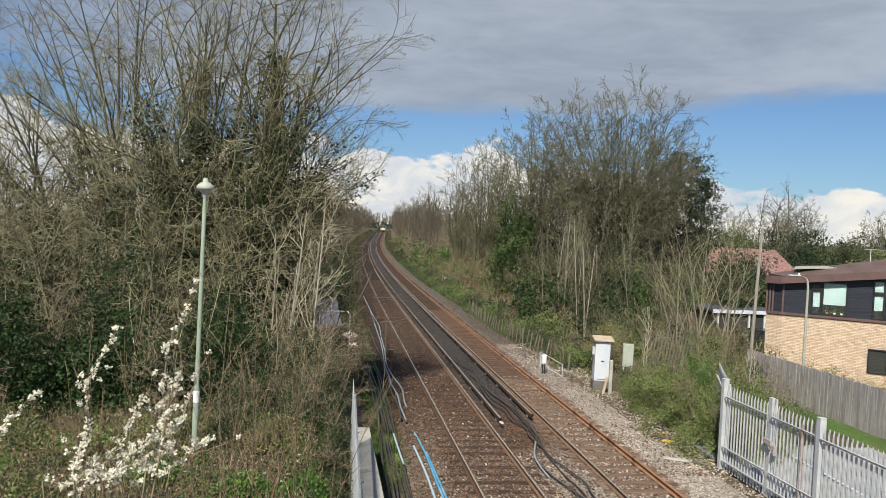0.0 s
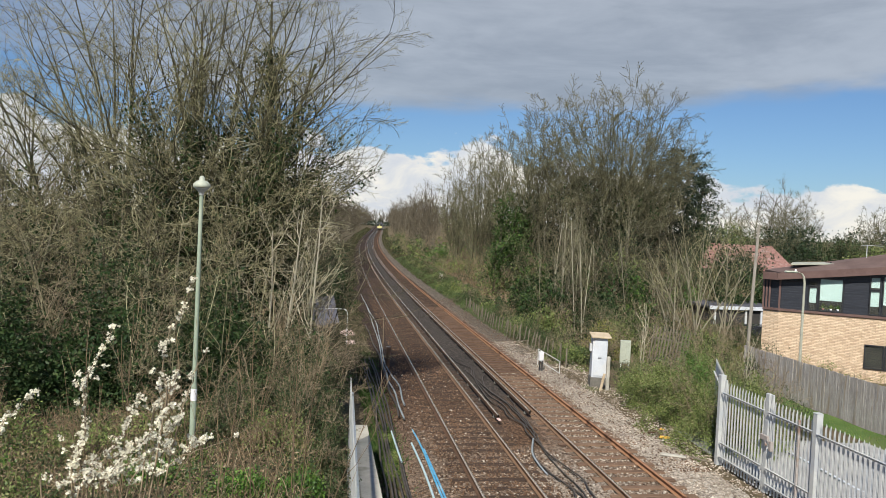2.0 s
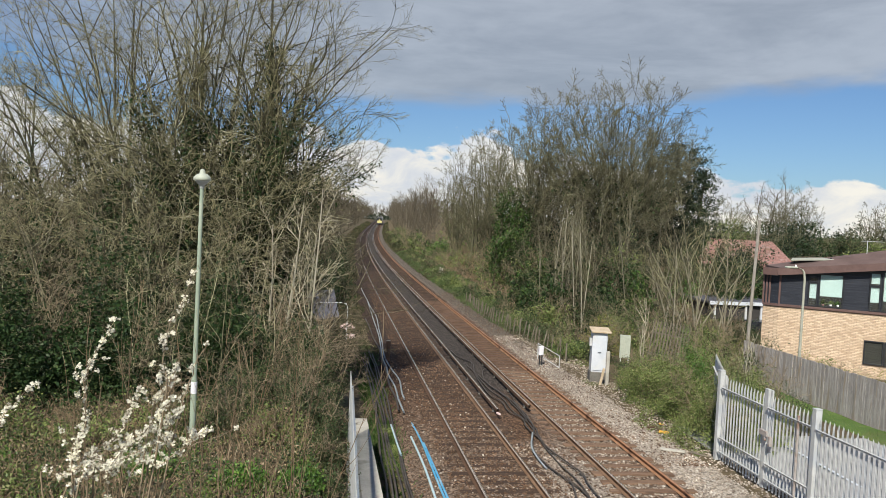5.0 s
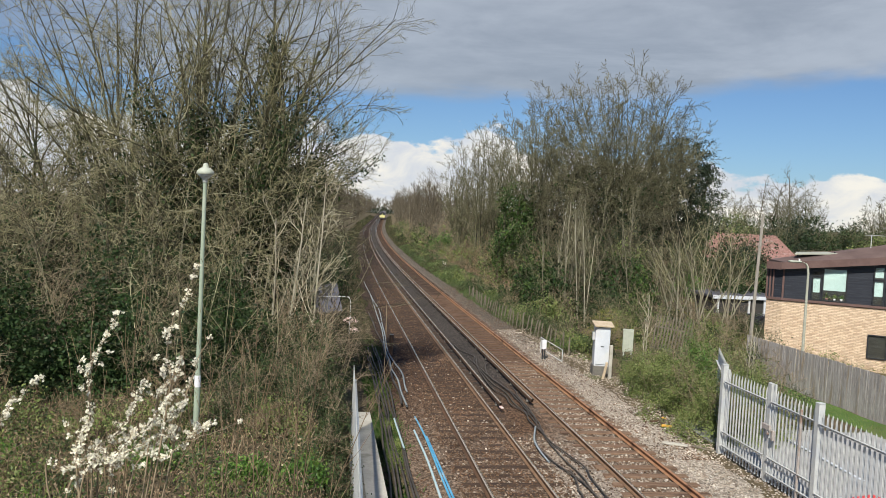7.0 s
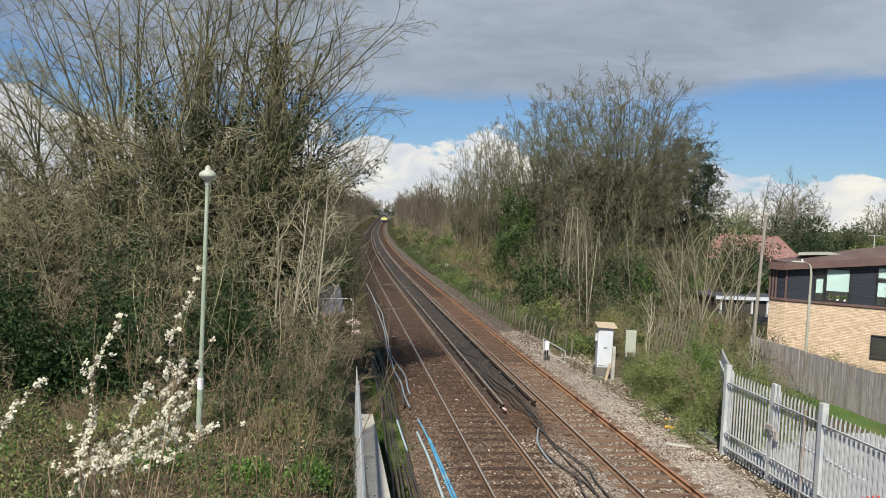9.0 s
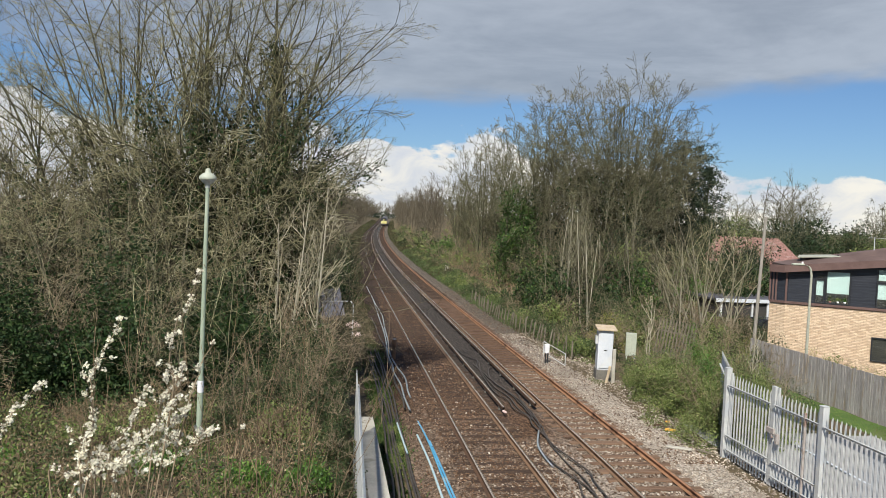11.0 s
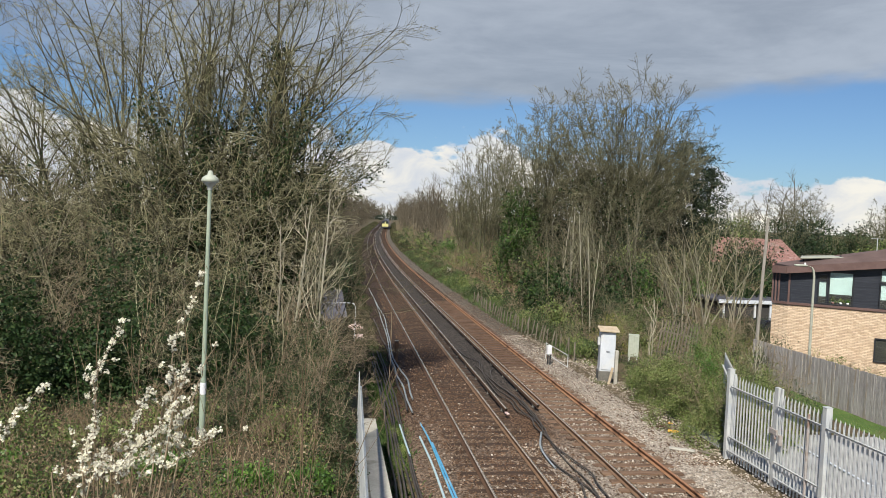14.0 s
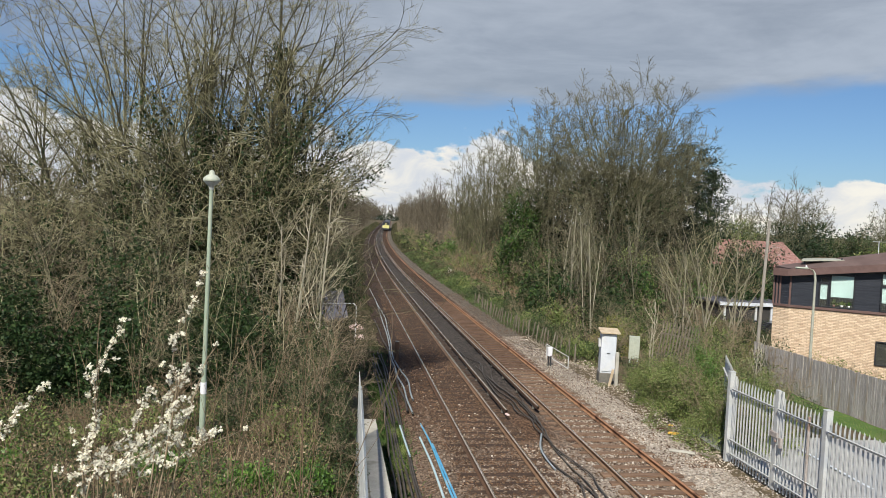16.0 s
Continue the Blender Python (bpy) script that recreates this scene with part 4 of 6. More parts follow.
    for yy in np.arange(34, 84, 4.2):
        shrub("dead_shrub", rng, float(lat(yy)) + 0.75 + rng.normal(0, 0.2), yy, (0.8, 1.7, rng.uniform(0.8, 1.5)), 900, 0.07, "bramble", "brown-green shrub with many small leaves", "shrub", 170, "twig_brown", group="dead shrubs", twig_r=0.008, curl=0.2)
    # weeds along the cables
    k = 9000
    sp = np.column_stack([rng.normal(1.72, 0.30, k), rng.uniform(14, 38, k)])
    keep = (np.sin(sp[:, 1] * 0.9) + rng.normal(0, 0.6, k) > -0.3) & (sp[:, 0] > 1.25)
    blades("lineside_weeds", rng, sp[keep], 0.24, "weed_green", "low green weeds among the cables", "weeds", 0.014, 1.0)


def arching_tree(rng, x, y, foot, centre, radii, limbs, radius, levels, label, group, twig, least, low=-0.2, bark="bark", arch=0.6, up=0.25, wander=0.13, spread=(0.3, 0.8), first=0.3, split=2, buds=0.4, name="tree"):
    """Limbs arch up from a narrow foot and fill an uneven dome, each ending in sprays of twigs. Returns the thing and its paths."""
    z = float(ground_height(x, y)) - 0.1
    t = thing(name, pose(x, y, z), label, "tree", group)
    c, radii = np.array(centre, dtype=float), np.array(radii, dtype=float)
    k = np.arange(limbs) + 0.5
    h = low + (1 - low) * k / limbs
    a = k * 2.39996 + rng.normal(0, 0.25, limbs)
    flat = np.sqrt(np.clip(1 - h * h, 0, 1))
    lump = 1 + 0.09 * np.sin(3 * a + 5 * h) + 0.07 * np.sin(5 * a - 7 * h)
    end = c + np.column_stack([flat * np.cos(a), flat * np.sin(a), h]) * radii * (lump * rng.uniform(0.68, 0.92, limbs))[:, None]
    base = np.column_stack([rng.normal(0, foot, limbs), rng.normal(0, foot * 0.6, limbs), np.zeros(limbs)])
    bow = base + (end - base) * np.array([0.30, 0.30, arch]) + rng.normal(size=(limbs, 3)) * np.array([0.3, 0.3, 0.2]) * radii[0] / 8
    s = np.linspace(0, 1, 10)[None, :, None]
    P = base[:, None] * (1 - s) ** 2 + bow[:, None] * 2 * s * (1 - s) + end[:, None] * s ** 2
    P[:, 1:] += np.cumsum(rng.normal(size=(limbs, 9, 3)), 1) * wander * 0.09 * radii[0] / 6
    R = np.linspace(1, 0.13, 10)[None] * radius * rng.uniform(0.55, 1.15, (limbs, 1))
    grow_len = np.linalg.norm(end - base, axis=1)
    paths = grow(rng, None, None, grow_len, None, levels, up=up, wander=wander, spread=spread, first=first, stems=(P, R))
    wood, crown = Heap(), Heap()
    for lv, (P, R) in enumerate(paths):
        last = lv == len(paths) - 1
        (wood if lv < split else crown).add(*tubes(P, np.maximum(R, least * (0.75 if last else (1.0 if lv > 1 else 1.3))), 6 if lv == 0 else (4 if lv < split else 3), last))
    if name == "bough":
        tagged(place("branch_tangle", wood.mesh("branch_tangle", bark, True), t), kind="stuff")
    else:
        place("trunk", wood.mesh("trunk", bark, True), t)
    place("crown", crown.mesh("crown", twig), t, "bare fine twigs")
    if buds:
        tips = paths[-1][0][:, -1]
        tips = tips[rng.random(len(tips)) < buds]
        tagged(place("bud", mesh_from("bud", *leaf_quads(rng, tips, least * 8, 0.2, 0.5), [MAT[twig]]), t), kind="stuff")
    return t, paths


def right_wood():
    rng = np.random.default_rng(41)
    sprays = [(11, 0.22, 0.40, 5), (9, 0.48, 0.5, 4), (7, 0.36, 0.6, 2)]
    for x, y, c, r, limbs in [(27.6, 72, (-0.2, 0, 11.6), (10.2, 6, 8.7), 112), (19.6, 74, (-0.6, 0, 10.0), (4.9, 4, 7.4), 40), (31.5, 75, (0.5, 0, 8.0), (5.4, 4, 8.3), 22), (22.6, 79, (0, 0, 11.2), (4.4, 4, 9.2), 20)]:
        t, paths = arching_tree(rng, x, y, 0.45, c, r, limbs, 0.085, sprays, "broad bare tree with a dense domed crown of grey-olive twigs", "trees on the far bank", "twig_far", 0.0145, -0.45, bark="bark_far", arch=0.42, up=(0, 0.10, 0.05, 0.02), wander=0.12, spread=(0.45, 1.1), first=0.38, split=1, buds=0)
        ivy_on(rng, t, paths, (0,), 4, 0.34, 0.30, 0.5, 7.5, "ivy")
    for x, y, h, w in [(17.4, 92, 17.0, 3.6), (20.5, 98, 18.0, 4.0), (16.9, 104, 16.0, 3.4), (34.0, 78, 12.0, 3.0)]:
        arching_tree(rng, x, y, 0.35, (0, 0, h * 0.58), (w, 3, h * 0.46), 26, 0.10, [(9, 0.22, 0.4, 5), (8, 0.5, 0.5, 3), (6, 0.5, 0.6, 2)], "tall bare spreading tree with grey-olive twigs", "trees on the far bank", "twig_far", 0.014, -0.6, bark="bark_far", arch=0.45, up=(0, 0.15, 0.08, 0.02), wander=0.12, spread=(0.45, 1.1), first=0.35, split=1, buds=0)
    for x, y, h in [(74, 118, 10.6), (80, 121, 11.4), (69, 124, 9.0), (93, 119, 9.6), (103, 122, 9.4)]:
        arching_tree(rng, x, y, 0.3, (0, 0, h * 0.58), (h * 0.46, 3, h * 0.44), 30, 0.07, [(8, 0.22, 0.42, 4), (8, 0.5, 0.5, 3), (6, 0.5, 0.6, 2)], "round-crowned bare tree behind the gardens", "distant garden trees", "twig_far", 0.013, -0.5, bark="bark_far", arch=0.4, up=(0, 0.10, 0.05, 0.02), wander=0.12, spread=(0.5, 1.2), first=0.38, split=1, buds=0)
    # ivy-clad trunk
    for x, y, h in [(15.6, 70, 8.6), (16.9, 71, 7.4), (14.9, 68.5, 4.6), (18.2, 72, 6.0)]:
        t = thing("tree", pose(x, y, float(ground_height(x, y)) - 0.1), "tree trunk wrapped in dark green ivy", "tree", "trees on the far bank")
        paths = grow(rng, (0, 0, 0), (0, 0, 1), h, 0.2, [(12, 0.25, 0.4, 5), (5, 0.5, 0.5, 4)], up=0.2, wander=0.08)
        tree_parts(t, paths, 1, "bark", "twig_far", 1.0, 0.012)
        ivy_on(rng, t, paths, (0, 1), 75, 0.24, 0.42, -1, 20, "ivy_bright")
    for x, y, h in [(36.6, 79, 13.4), (39.2, 80, 12.6), (41.8, 83, 10.5), (30, 90, 11), (92, 112, 9.0)]:
        conifer(rng, x, y, h)
    # pale poles and understorey on the bank
    for k in range(26):
        y = rng.uniform(48, 58) if k < 15 else rng.uniform(56, 72)
        x = 14.6 + (y - 48) * 0.1 + (rng.uniform(0, 8) if k % 2 else rng.normal(2.2, 0.5)) if k < 15 else 15.0 + (y - 50) * 0.22 + rng.uniform(0.0, 11)
        h = rng.uniform(5, 10)
        t = thing("sapling", pose(x, y, float(ground_height(x, y)) - 0.1), "slender pale upright bare sapling", "sapling", "saplings on the bank")
        paths = grow(rng, (0, 0, 0), (rng.normal(0, 0.07), 0, 1), h, 0.052, [(9, 0.26, 0.4, 4), (4, 0.5, 0.5, 3), (3, 0.5, 0.6, 2)], up=(0.03, 0.4, 0.2), wander=0.06, spread=(0.3, 0.8), first=0.25)
        tree_parts(t, paths, 1, ("bark_pale", "bark_grey", "bark_coppice", "bark_grey")[k % 4], "twig_far", 0.85, 0.009)
    for k, (x, y, r, mat, n, tw) in enumerate([
            (21.5, 66, (3.2, 2.2, 3.8), "ivy", 6000, 300), (18.0, 70, (2.2, 2.2, 3.4), "ivy", 5000, 300), (25.5, 62, (2.5, 2.0, 3.2), "ivy", 5000, 300), (29.5, 60, (2.2, 2.0, 2.8), "laurel", 3500, 200),
            (32.5, 58, (2.0, 1.6, 3.0), "ivy", 5000, 200), (17.2, 62, (1.8, 1.6, 1.6), "hedge", 3000, 400), (20.6, 57, (1.6, 1.4, 1.5), "laurel", 1400, 300), (23, 57, (2.0, 1.6, 1.7), "hedge", 2500, 500),
            (26, 66, (3, 2, 4.5), "hedge", 4000, 600), (28.5, 70, (3.4, 2, 6), "conifer", 9000, 200), (34, 66, (3, 2, 5.0), "ivy", 7000, 300), (38, 66, (3, 2, 5.0), "conifer", 7000, 300), (24, 70, (3.5, 2, 5.0), "conifer", 7000, 500),
            (31, 64, (2.6, 2.0, 4.0), "bramble", 4000, 700), (36, 60, (2.4, 2.0, 4.0), "ivy", 5000, 300), (20.0, 80, (2.5, 2, 3.5), "hedge", 3500, 700), (17.6, 78, (1.8, 2, 2.6), "ivy", 3500, 300), (40, 70, (3, 2.4, 4.6), "bramble", 5000, 500)]):
        shrub("shrub", rng, x, y, r, n, 0.15, mat, "evergreen shrub among bare stems on the bank", "shrub", tw, "twig_far", group="bank shrubs", twig_r=0.011, spread=0.24)
    for k in range(16):
        y = rng.uniform(50, 84)
        x = float(lat(y)) + 14.2 + rng.uniform(0, 7) + (y - 50) * 0.04
        shrub("brushwood", rng, x, y, (1.6, 1.6, rng.uniform(1.4, 3.0)), 900, 0.11, ("bramble", "ivy", "hedge")[k % 3], "brown and green brushwood on the bank", "shrub", 520, ("twig_brown", "twig_far", "dead_stalk")[k % 3], group="bank brushwood", twig_r=0.010, spread=0.2)
    # dark evergreen masses close behind the hedge
    for k in range(15):
        y = 50.5 + 3.2 * (k % 5) + rng.normal(0, 0.6)
        x = 15.2 + (y - 50) * 0.10 + 3.1 * (k // 5) + rng.normal(0, 0.6)
        shrub("shrub", rng, x, y, (1.9, 1.6, rng.uniform(2.8, 4.6)), 4200, 0.16, ("ivy", "ivy_bright", "ivy")[k % 3], "dark evergreen shrub overgrown with ivy on the bank", "shrub", 200, "twig_shaded", group="bank shrubs", twig_r=0.010, spread=0.22)
    for k in range(20):
        y = rng.uniform(41, 58)
        x = 13.8 + rng.uniform(0, 9.5)
        shrub("shrub", rng, x, y, (1.5, 1.5, rng.uniform(1.3, 2.8)), 2600, 0.10, ("bramble", "ivy", "hedge", "bramble")[k % 4], "mixed green and brown shrub on the bank", "shrub", 320, ("twig_brown", "twig_far")[k % 2], group="bank shrubs", twig_r=0.008, spread=0.18)
    for k in range(9):
        x = 18 + 2.6 * k
        shrub("shrub", rng, x, 76 + rng.uniform(-2, 3), (2.4, 1.8, rng.uniform(4.5, 7.0)), 5500, 0.20, ("ivy", "conifer")[k % 2], "dark evergreen understorey beneath tall trees", "shrub", 160, "twig_far", group="bank understorey", twig_r=0.012, spread=0.3)
    for x, y, c, r, limbs, tw in [(17.5, 53, (0, 0, 3.4), (3.0, 2.0, 3.8), 16, "twig_shaded"), (21.5, 55, (0, 0, 3.6), (3.0, 2.0, 4.2), 14, "twig_shaded"), (24.5, 52, (0, 0, 3.4), (2.8, 2.0, 4.0), 10, "twig_shaded"), (19.5, 62, (0, 0, 5), (3.4, 2.0, 5.5), 16, "twig_shaded"), (27, 58, (0, 0, 4.6), (3.4, 2.0, 5.2), 10, "twig_shaded")]:
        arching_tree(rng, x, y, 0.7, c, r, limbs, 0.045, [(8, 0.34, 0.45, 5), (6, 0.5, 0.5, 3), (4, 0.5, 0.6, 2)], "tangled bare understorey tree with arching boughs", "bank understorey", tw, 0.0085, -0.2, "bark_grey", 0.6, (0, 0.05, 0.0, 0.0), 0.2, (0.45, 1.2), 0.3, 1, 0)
    # low green strip behind the lath fence, up the line
    for y in list(np.arange(37, 78, 2.6)) + list(np.arange(80, 135, 6)):
        x = 12.2 + float(lat(y)) + rng.normal(0, 0.2) + (0.5 if y > 80 else 0)
        far = y > 78
        shrub("hedge", rng, x, y, (1.0 if not far else 1.6, 1.9 if not far else 4, (1.25 if y < 60 else 1.0)), 2600, 0.09 if y < 60 else 0.11, "bramble" if rng.random() < 0.6 else "hedge", "low bramble hedge beside the line", "hedge", 160, "twig_brown", group="lineside hedge", twig_r=0.007 if y < 60 else 0.01, spread=0.16)
    k = 46000
    y = 36 + 110 * rng.random(k) ** 1.2
    s = 11.3 + (2.2 + 1.0 * step(y, 55, 75)) * rng.random(k) - 0.6 * step(y, 38, 50)
    top = (0.55 + 0.25 * np.sin(y * 0.9) * np.sin(y * 0.37 + s)) * np.sin(np.pi * np.clip((s - 10.5) / 5.0, 0.08, 0.92)) ** 0.5
    C = np.column_stack([s + lat(y), y, ground_height(s + lat(y), y) + top * rng.random(k) ** 0.4])
    C = C + rng.normal(size=C.shape) * 0.06
    h = Heap()
    for lo, hi, size in ((0, 50, 0.092), (50, 75, 0.105), (75, 150, 0.15)):
        h.add(*leaf_quads(rng, C[(y >= lo) & (y < hi)], size))
    tagged(place("lineside_ivy", h.mesh("lineside_ivy", "strip_green")), "low continuous strip of green ivy and bramble beside the line", "ivy", kind="stuff")
    k = 9000
    y = 50 + 85 * rng.random(k) ** 1.2
    blades("dead_bracken", rng, np.column_stack([lat(y) + 12.6 + 9 * rng.random(k), y]), 0.75, "dead_stalk", "dry brown bracken and dead stalks on the bank", "bracken", 0.022, 0.9)
    for k in range(38):
        y = rng.uniform(64, 128)
        x = float(lat(y)) + 14.6 + rng.uniform(0, 6)
        shrub("brushwood", rng, x, y, (2.0, 2.2, rng.uniform(1.6, 3.4)), 700, 0.16, ("bramble", "hedge")[k % 2], "brown bare brushwood on the bank", "shrub", 360, ("twig_brown", "dead_stalk", "twig_far")[k % 3], group="bank brushwood", twig_r=0.012, spread=0.25)
    shrub("shrub", rng, 17.0, 121, (2.2, 2.0, 2.6), 4500, 0.24, "laurel", "bright green rounded evergreen bush", "shrub", 0, spread=0.3)
    for x, y, r in [(20, 112, (3, 3, 3.2)), (21.5, 104, (3, 3, 3.4)), (22.5, 96, (2.6, 3, 3.4)), (22, 122, (3, 4, 4.5)), (20.5, 134, (3, 4, 5)), (24, 128, (3.5, 4, 6)), (23, 142, (3.5, 4, 6)), (21.5, 150, (2.5, 4, 4.5)), (24, 110, (3.5, 3, 6)), (26, 100, (3.5, 3, 6)), (24.5, 160, (3, 4, 6)), (25.5, 172, (3, 5, 6))]:
        shrub("brushwood", rng, x, y, r, 350, 0.2, "hedge", "brown bare brushwood on the bank", "shrub", 540, "twig_brown", group="bank brushwood", twig_r=0.015)


def yard_green():
    """Ivy mound, shrubs and saplings between the hut and the gate."""
    rng = np.random.default_rng(43)
    for x, y, r, mat, n in [(13.7, 29.4, (1.35, 1.5, 1.6), "hedge", 6500), (12.9, 26.9, (1.5, 1.7, 1.7), "hedge", 8000), (12.8, 24.4, (1.45, 1.6, 1.9), "hedge", 8500), (12.5, 22.2, (1.1, 1.3, 1.9), "hedge", 8000), (14.2, 23.4, (1.4, 1.6, 2.7), "hedge", 8500), (14.9, 27.5, (1.6, 1.8, 1.9), "bramble", 7000),
                             (14.6, 31.8, (1.5, 1.4, 1.4), "bramble", 5000), (16.4, 25.0, (1.6, 1.6, 2.1), "bramble", 5000), (13.6, 28.4, (1.5, 1.5, 1.9), "hedge", 7000), (13.6, 25.6, (1.4, 1.5, 2.1), "hedge", 7000), (13.3, 21.9, (0.9, 1.1, 2.5), "hedge", 6000), (13.75, 26.2, (0.62, 0.7, 3.1), "laurel", 5000), (13.5, 24.7, (0.6, 0.7, 2.6), "laurel", 3500)]:
        shrub("ivy_mound", rng, x - 0.4, y, r, int(n * 1.55), 0.060, mat, "dense mound of ivy and bramble beside the gravel", "ivy", 66, "twig_brown", group="ivy mounds", twig_r=0.006, shell=0.82, spread=0.10, up=1.0)
    for x, y, r, mat, n in [(15.0, 40.5, (1.3, 1.2, 2.0), "yellow_leaf", 3500), (17.2, 43, (1.6, 1.4, 2.2), "hedge", 3500), (13.3, 36.5, (1.0, 1.2, 1.5), "bramble", 2500), (17.6, 38.6, (1.2, 1.0, 2.0), "hedge", 3500), (19.0, 45, (1.7, 1.4, 2.6), "laurel", 3000), (21.0, 44, (1.2, 1, 2.0), "yellow_leaf", 1200), (12.6, 40, (1.0, 1.6, 1.5), "bramble", 2500), (18.0, 31.5, (1.3, 1.3, 1.9), "bramble", 2500), (18.8, 36, (1.4, 1.2, 2.0), "hedge", 3000), (19.4, 40, (1.5, 1.3, 2.2), "bramble", 3000), (22.2, 46, (1.8, 1.4, 2.2), "ivy", 3500), (20.6, 38.0, (1.3, 1.2, 1.9), "ivy", 2500), (24.8, 49, (2.0, 1.5, 2.2), "hedge", 3500)]:
        shrub("shrub", rng, x, y, r, n, 0.09, mat, "leafy shrub behind the lineside cabinets", "shrub", 420, "twig_brown", group="yard shrubs", twig_r=0.008, spread=0.16)
    for x, y, c, r, limbs, pale in [(22.3, 44.0, (-0.3, 0, 4.6), (4.6, 2.0, 5.6), 15, 1), (24.6, 44.6, (0.1, 0, 3.8), (3.2, 1.5, 4.8), 9, 1), (19.9, 42.0, (-0.5, 0, 3.2), (2.6, 1.5, 4.0), 6, 1)]:
        arching_tree(rng, x, y, 0.28, c, r, limbs, 0.060, [(7, 0.34, 0.42, 6), (4, 0.5, 0.5, 4), (3, 0.5, 0.6, 2)], "many-stemmed bare coppice with pale leaning stems", "coppice by the yard", "twig", 0.0058, 0.0, "bark_coppice" if pale else "bark_grey", 0.52, (0, 0.22, 0.12, 0.05), 0.10, (0.35, 0.85), 0.45, 1, 0)
    for x, y, r, mat in [(24.3, 42.6, (1.6, 1.2, 1.9), "bramble"), (22.6, 41.0, (1.4, 1.2, 1.7), "hedge"), (26.6, 46.5, (1.8, 1.4, 1.7), "bramble"), (29.0, 50.0, (1.5, 1.2, 1.2), "ivy"), (24.6, 46.0, (1.6, 1.4, 2.4), "bramble"), (20.6, 33.6, (1.0, 1.0, 2.0), "bramble")]:
        shrub("shrub", rng, x, y, r, 2600, 0.09, mat, "twiggy brown-green garden shrub near the garage", "shrub", 330, "twig_brown", group="yard shrubs", twig_r=0.008, spread=0.18)
    # thin young tree by the cabinets, and two in the mound
    for x, y, h in [(14.2, 32.6, 3.6), (13.5, 23.0, 3.4), (14.1, 23.6, 3.0), (13.6, 31.5, 2.6)]:
        t = thing("sapling", pose(x, y, float(ground_height(x, y)) - 0.05), "thin young bare tree with a few side branches", "sapling", "young trees by the yard")
        paths = grow(rng, (0, 0, 0), (0.03, 0, 1), h, 0.035, [(8, 0.3, 0.5, 5), (3, 0.5, 0.5, 3)], up=(0.02, 0.35, 0.2), wander=0.06, spread=(0.4, 0.9), first=0.35)
        tree_parts(t, paths, 1, "bark_pale", "twig_pale", 1.0, 0.007)
    # hedge in front of the house
    for k in range(8):
        shrub("garden_shrub", rng, 21.3 + 0.42 * k, 36.2 - 1.05 * k, (0.8, 0.9, 1.45), 2000, 0.08, "hedge" if k % 3 else "yellow_leaf", "clipped green garden shrub behind the fence", "shrub", 160, "twig_brown", group="garden hedge", twig_r=0.006)
    k = 4000
    sp = np.column_stack([rng.uniform(18.9, 20.2, k), rng.uniform(12, 30, k)])
    blades("lawn_grass", rng, sp, 0.10, "grass", "short bright green grass beside the fence", "grass", 0.016, 0.8)


def conifer(rng, x, y, h):
    t = thing("conifer", pose(x, y, float(ground_height(x, y)) - 0.1), "dark green conifer with drooping layered boughs", "conifer", "dark conifers")
    paths = grow(rng, (0, 0, 0), (0, 0, 1), h, 0.2, [(70, 0.27, 0.2, 5)], up=(0.0, -0.15), wander=0.03, spread=(1.2, 1.6), first=0.12)
    tree_parts(t, paths, 1, "bark", "twig_far", 1.0, 0.015)
    P = paths[1][0]
    C = (P[:, 1:, None] + rng.normal(size=(*P[:, 1:].shape[:2], 24, 3)) * np.array([0.24, 0.24, 0.2])).reshape(-1, 3)
    v, f = leaf_quads(rng, C, 0.32, 0.1, 0.3)
    place("needles", mesh_from("needles", v, f, [MAT["conifer"]]), t)


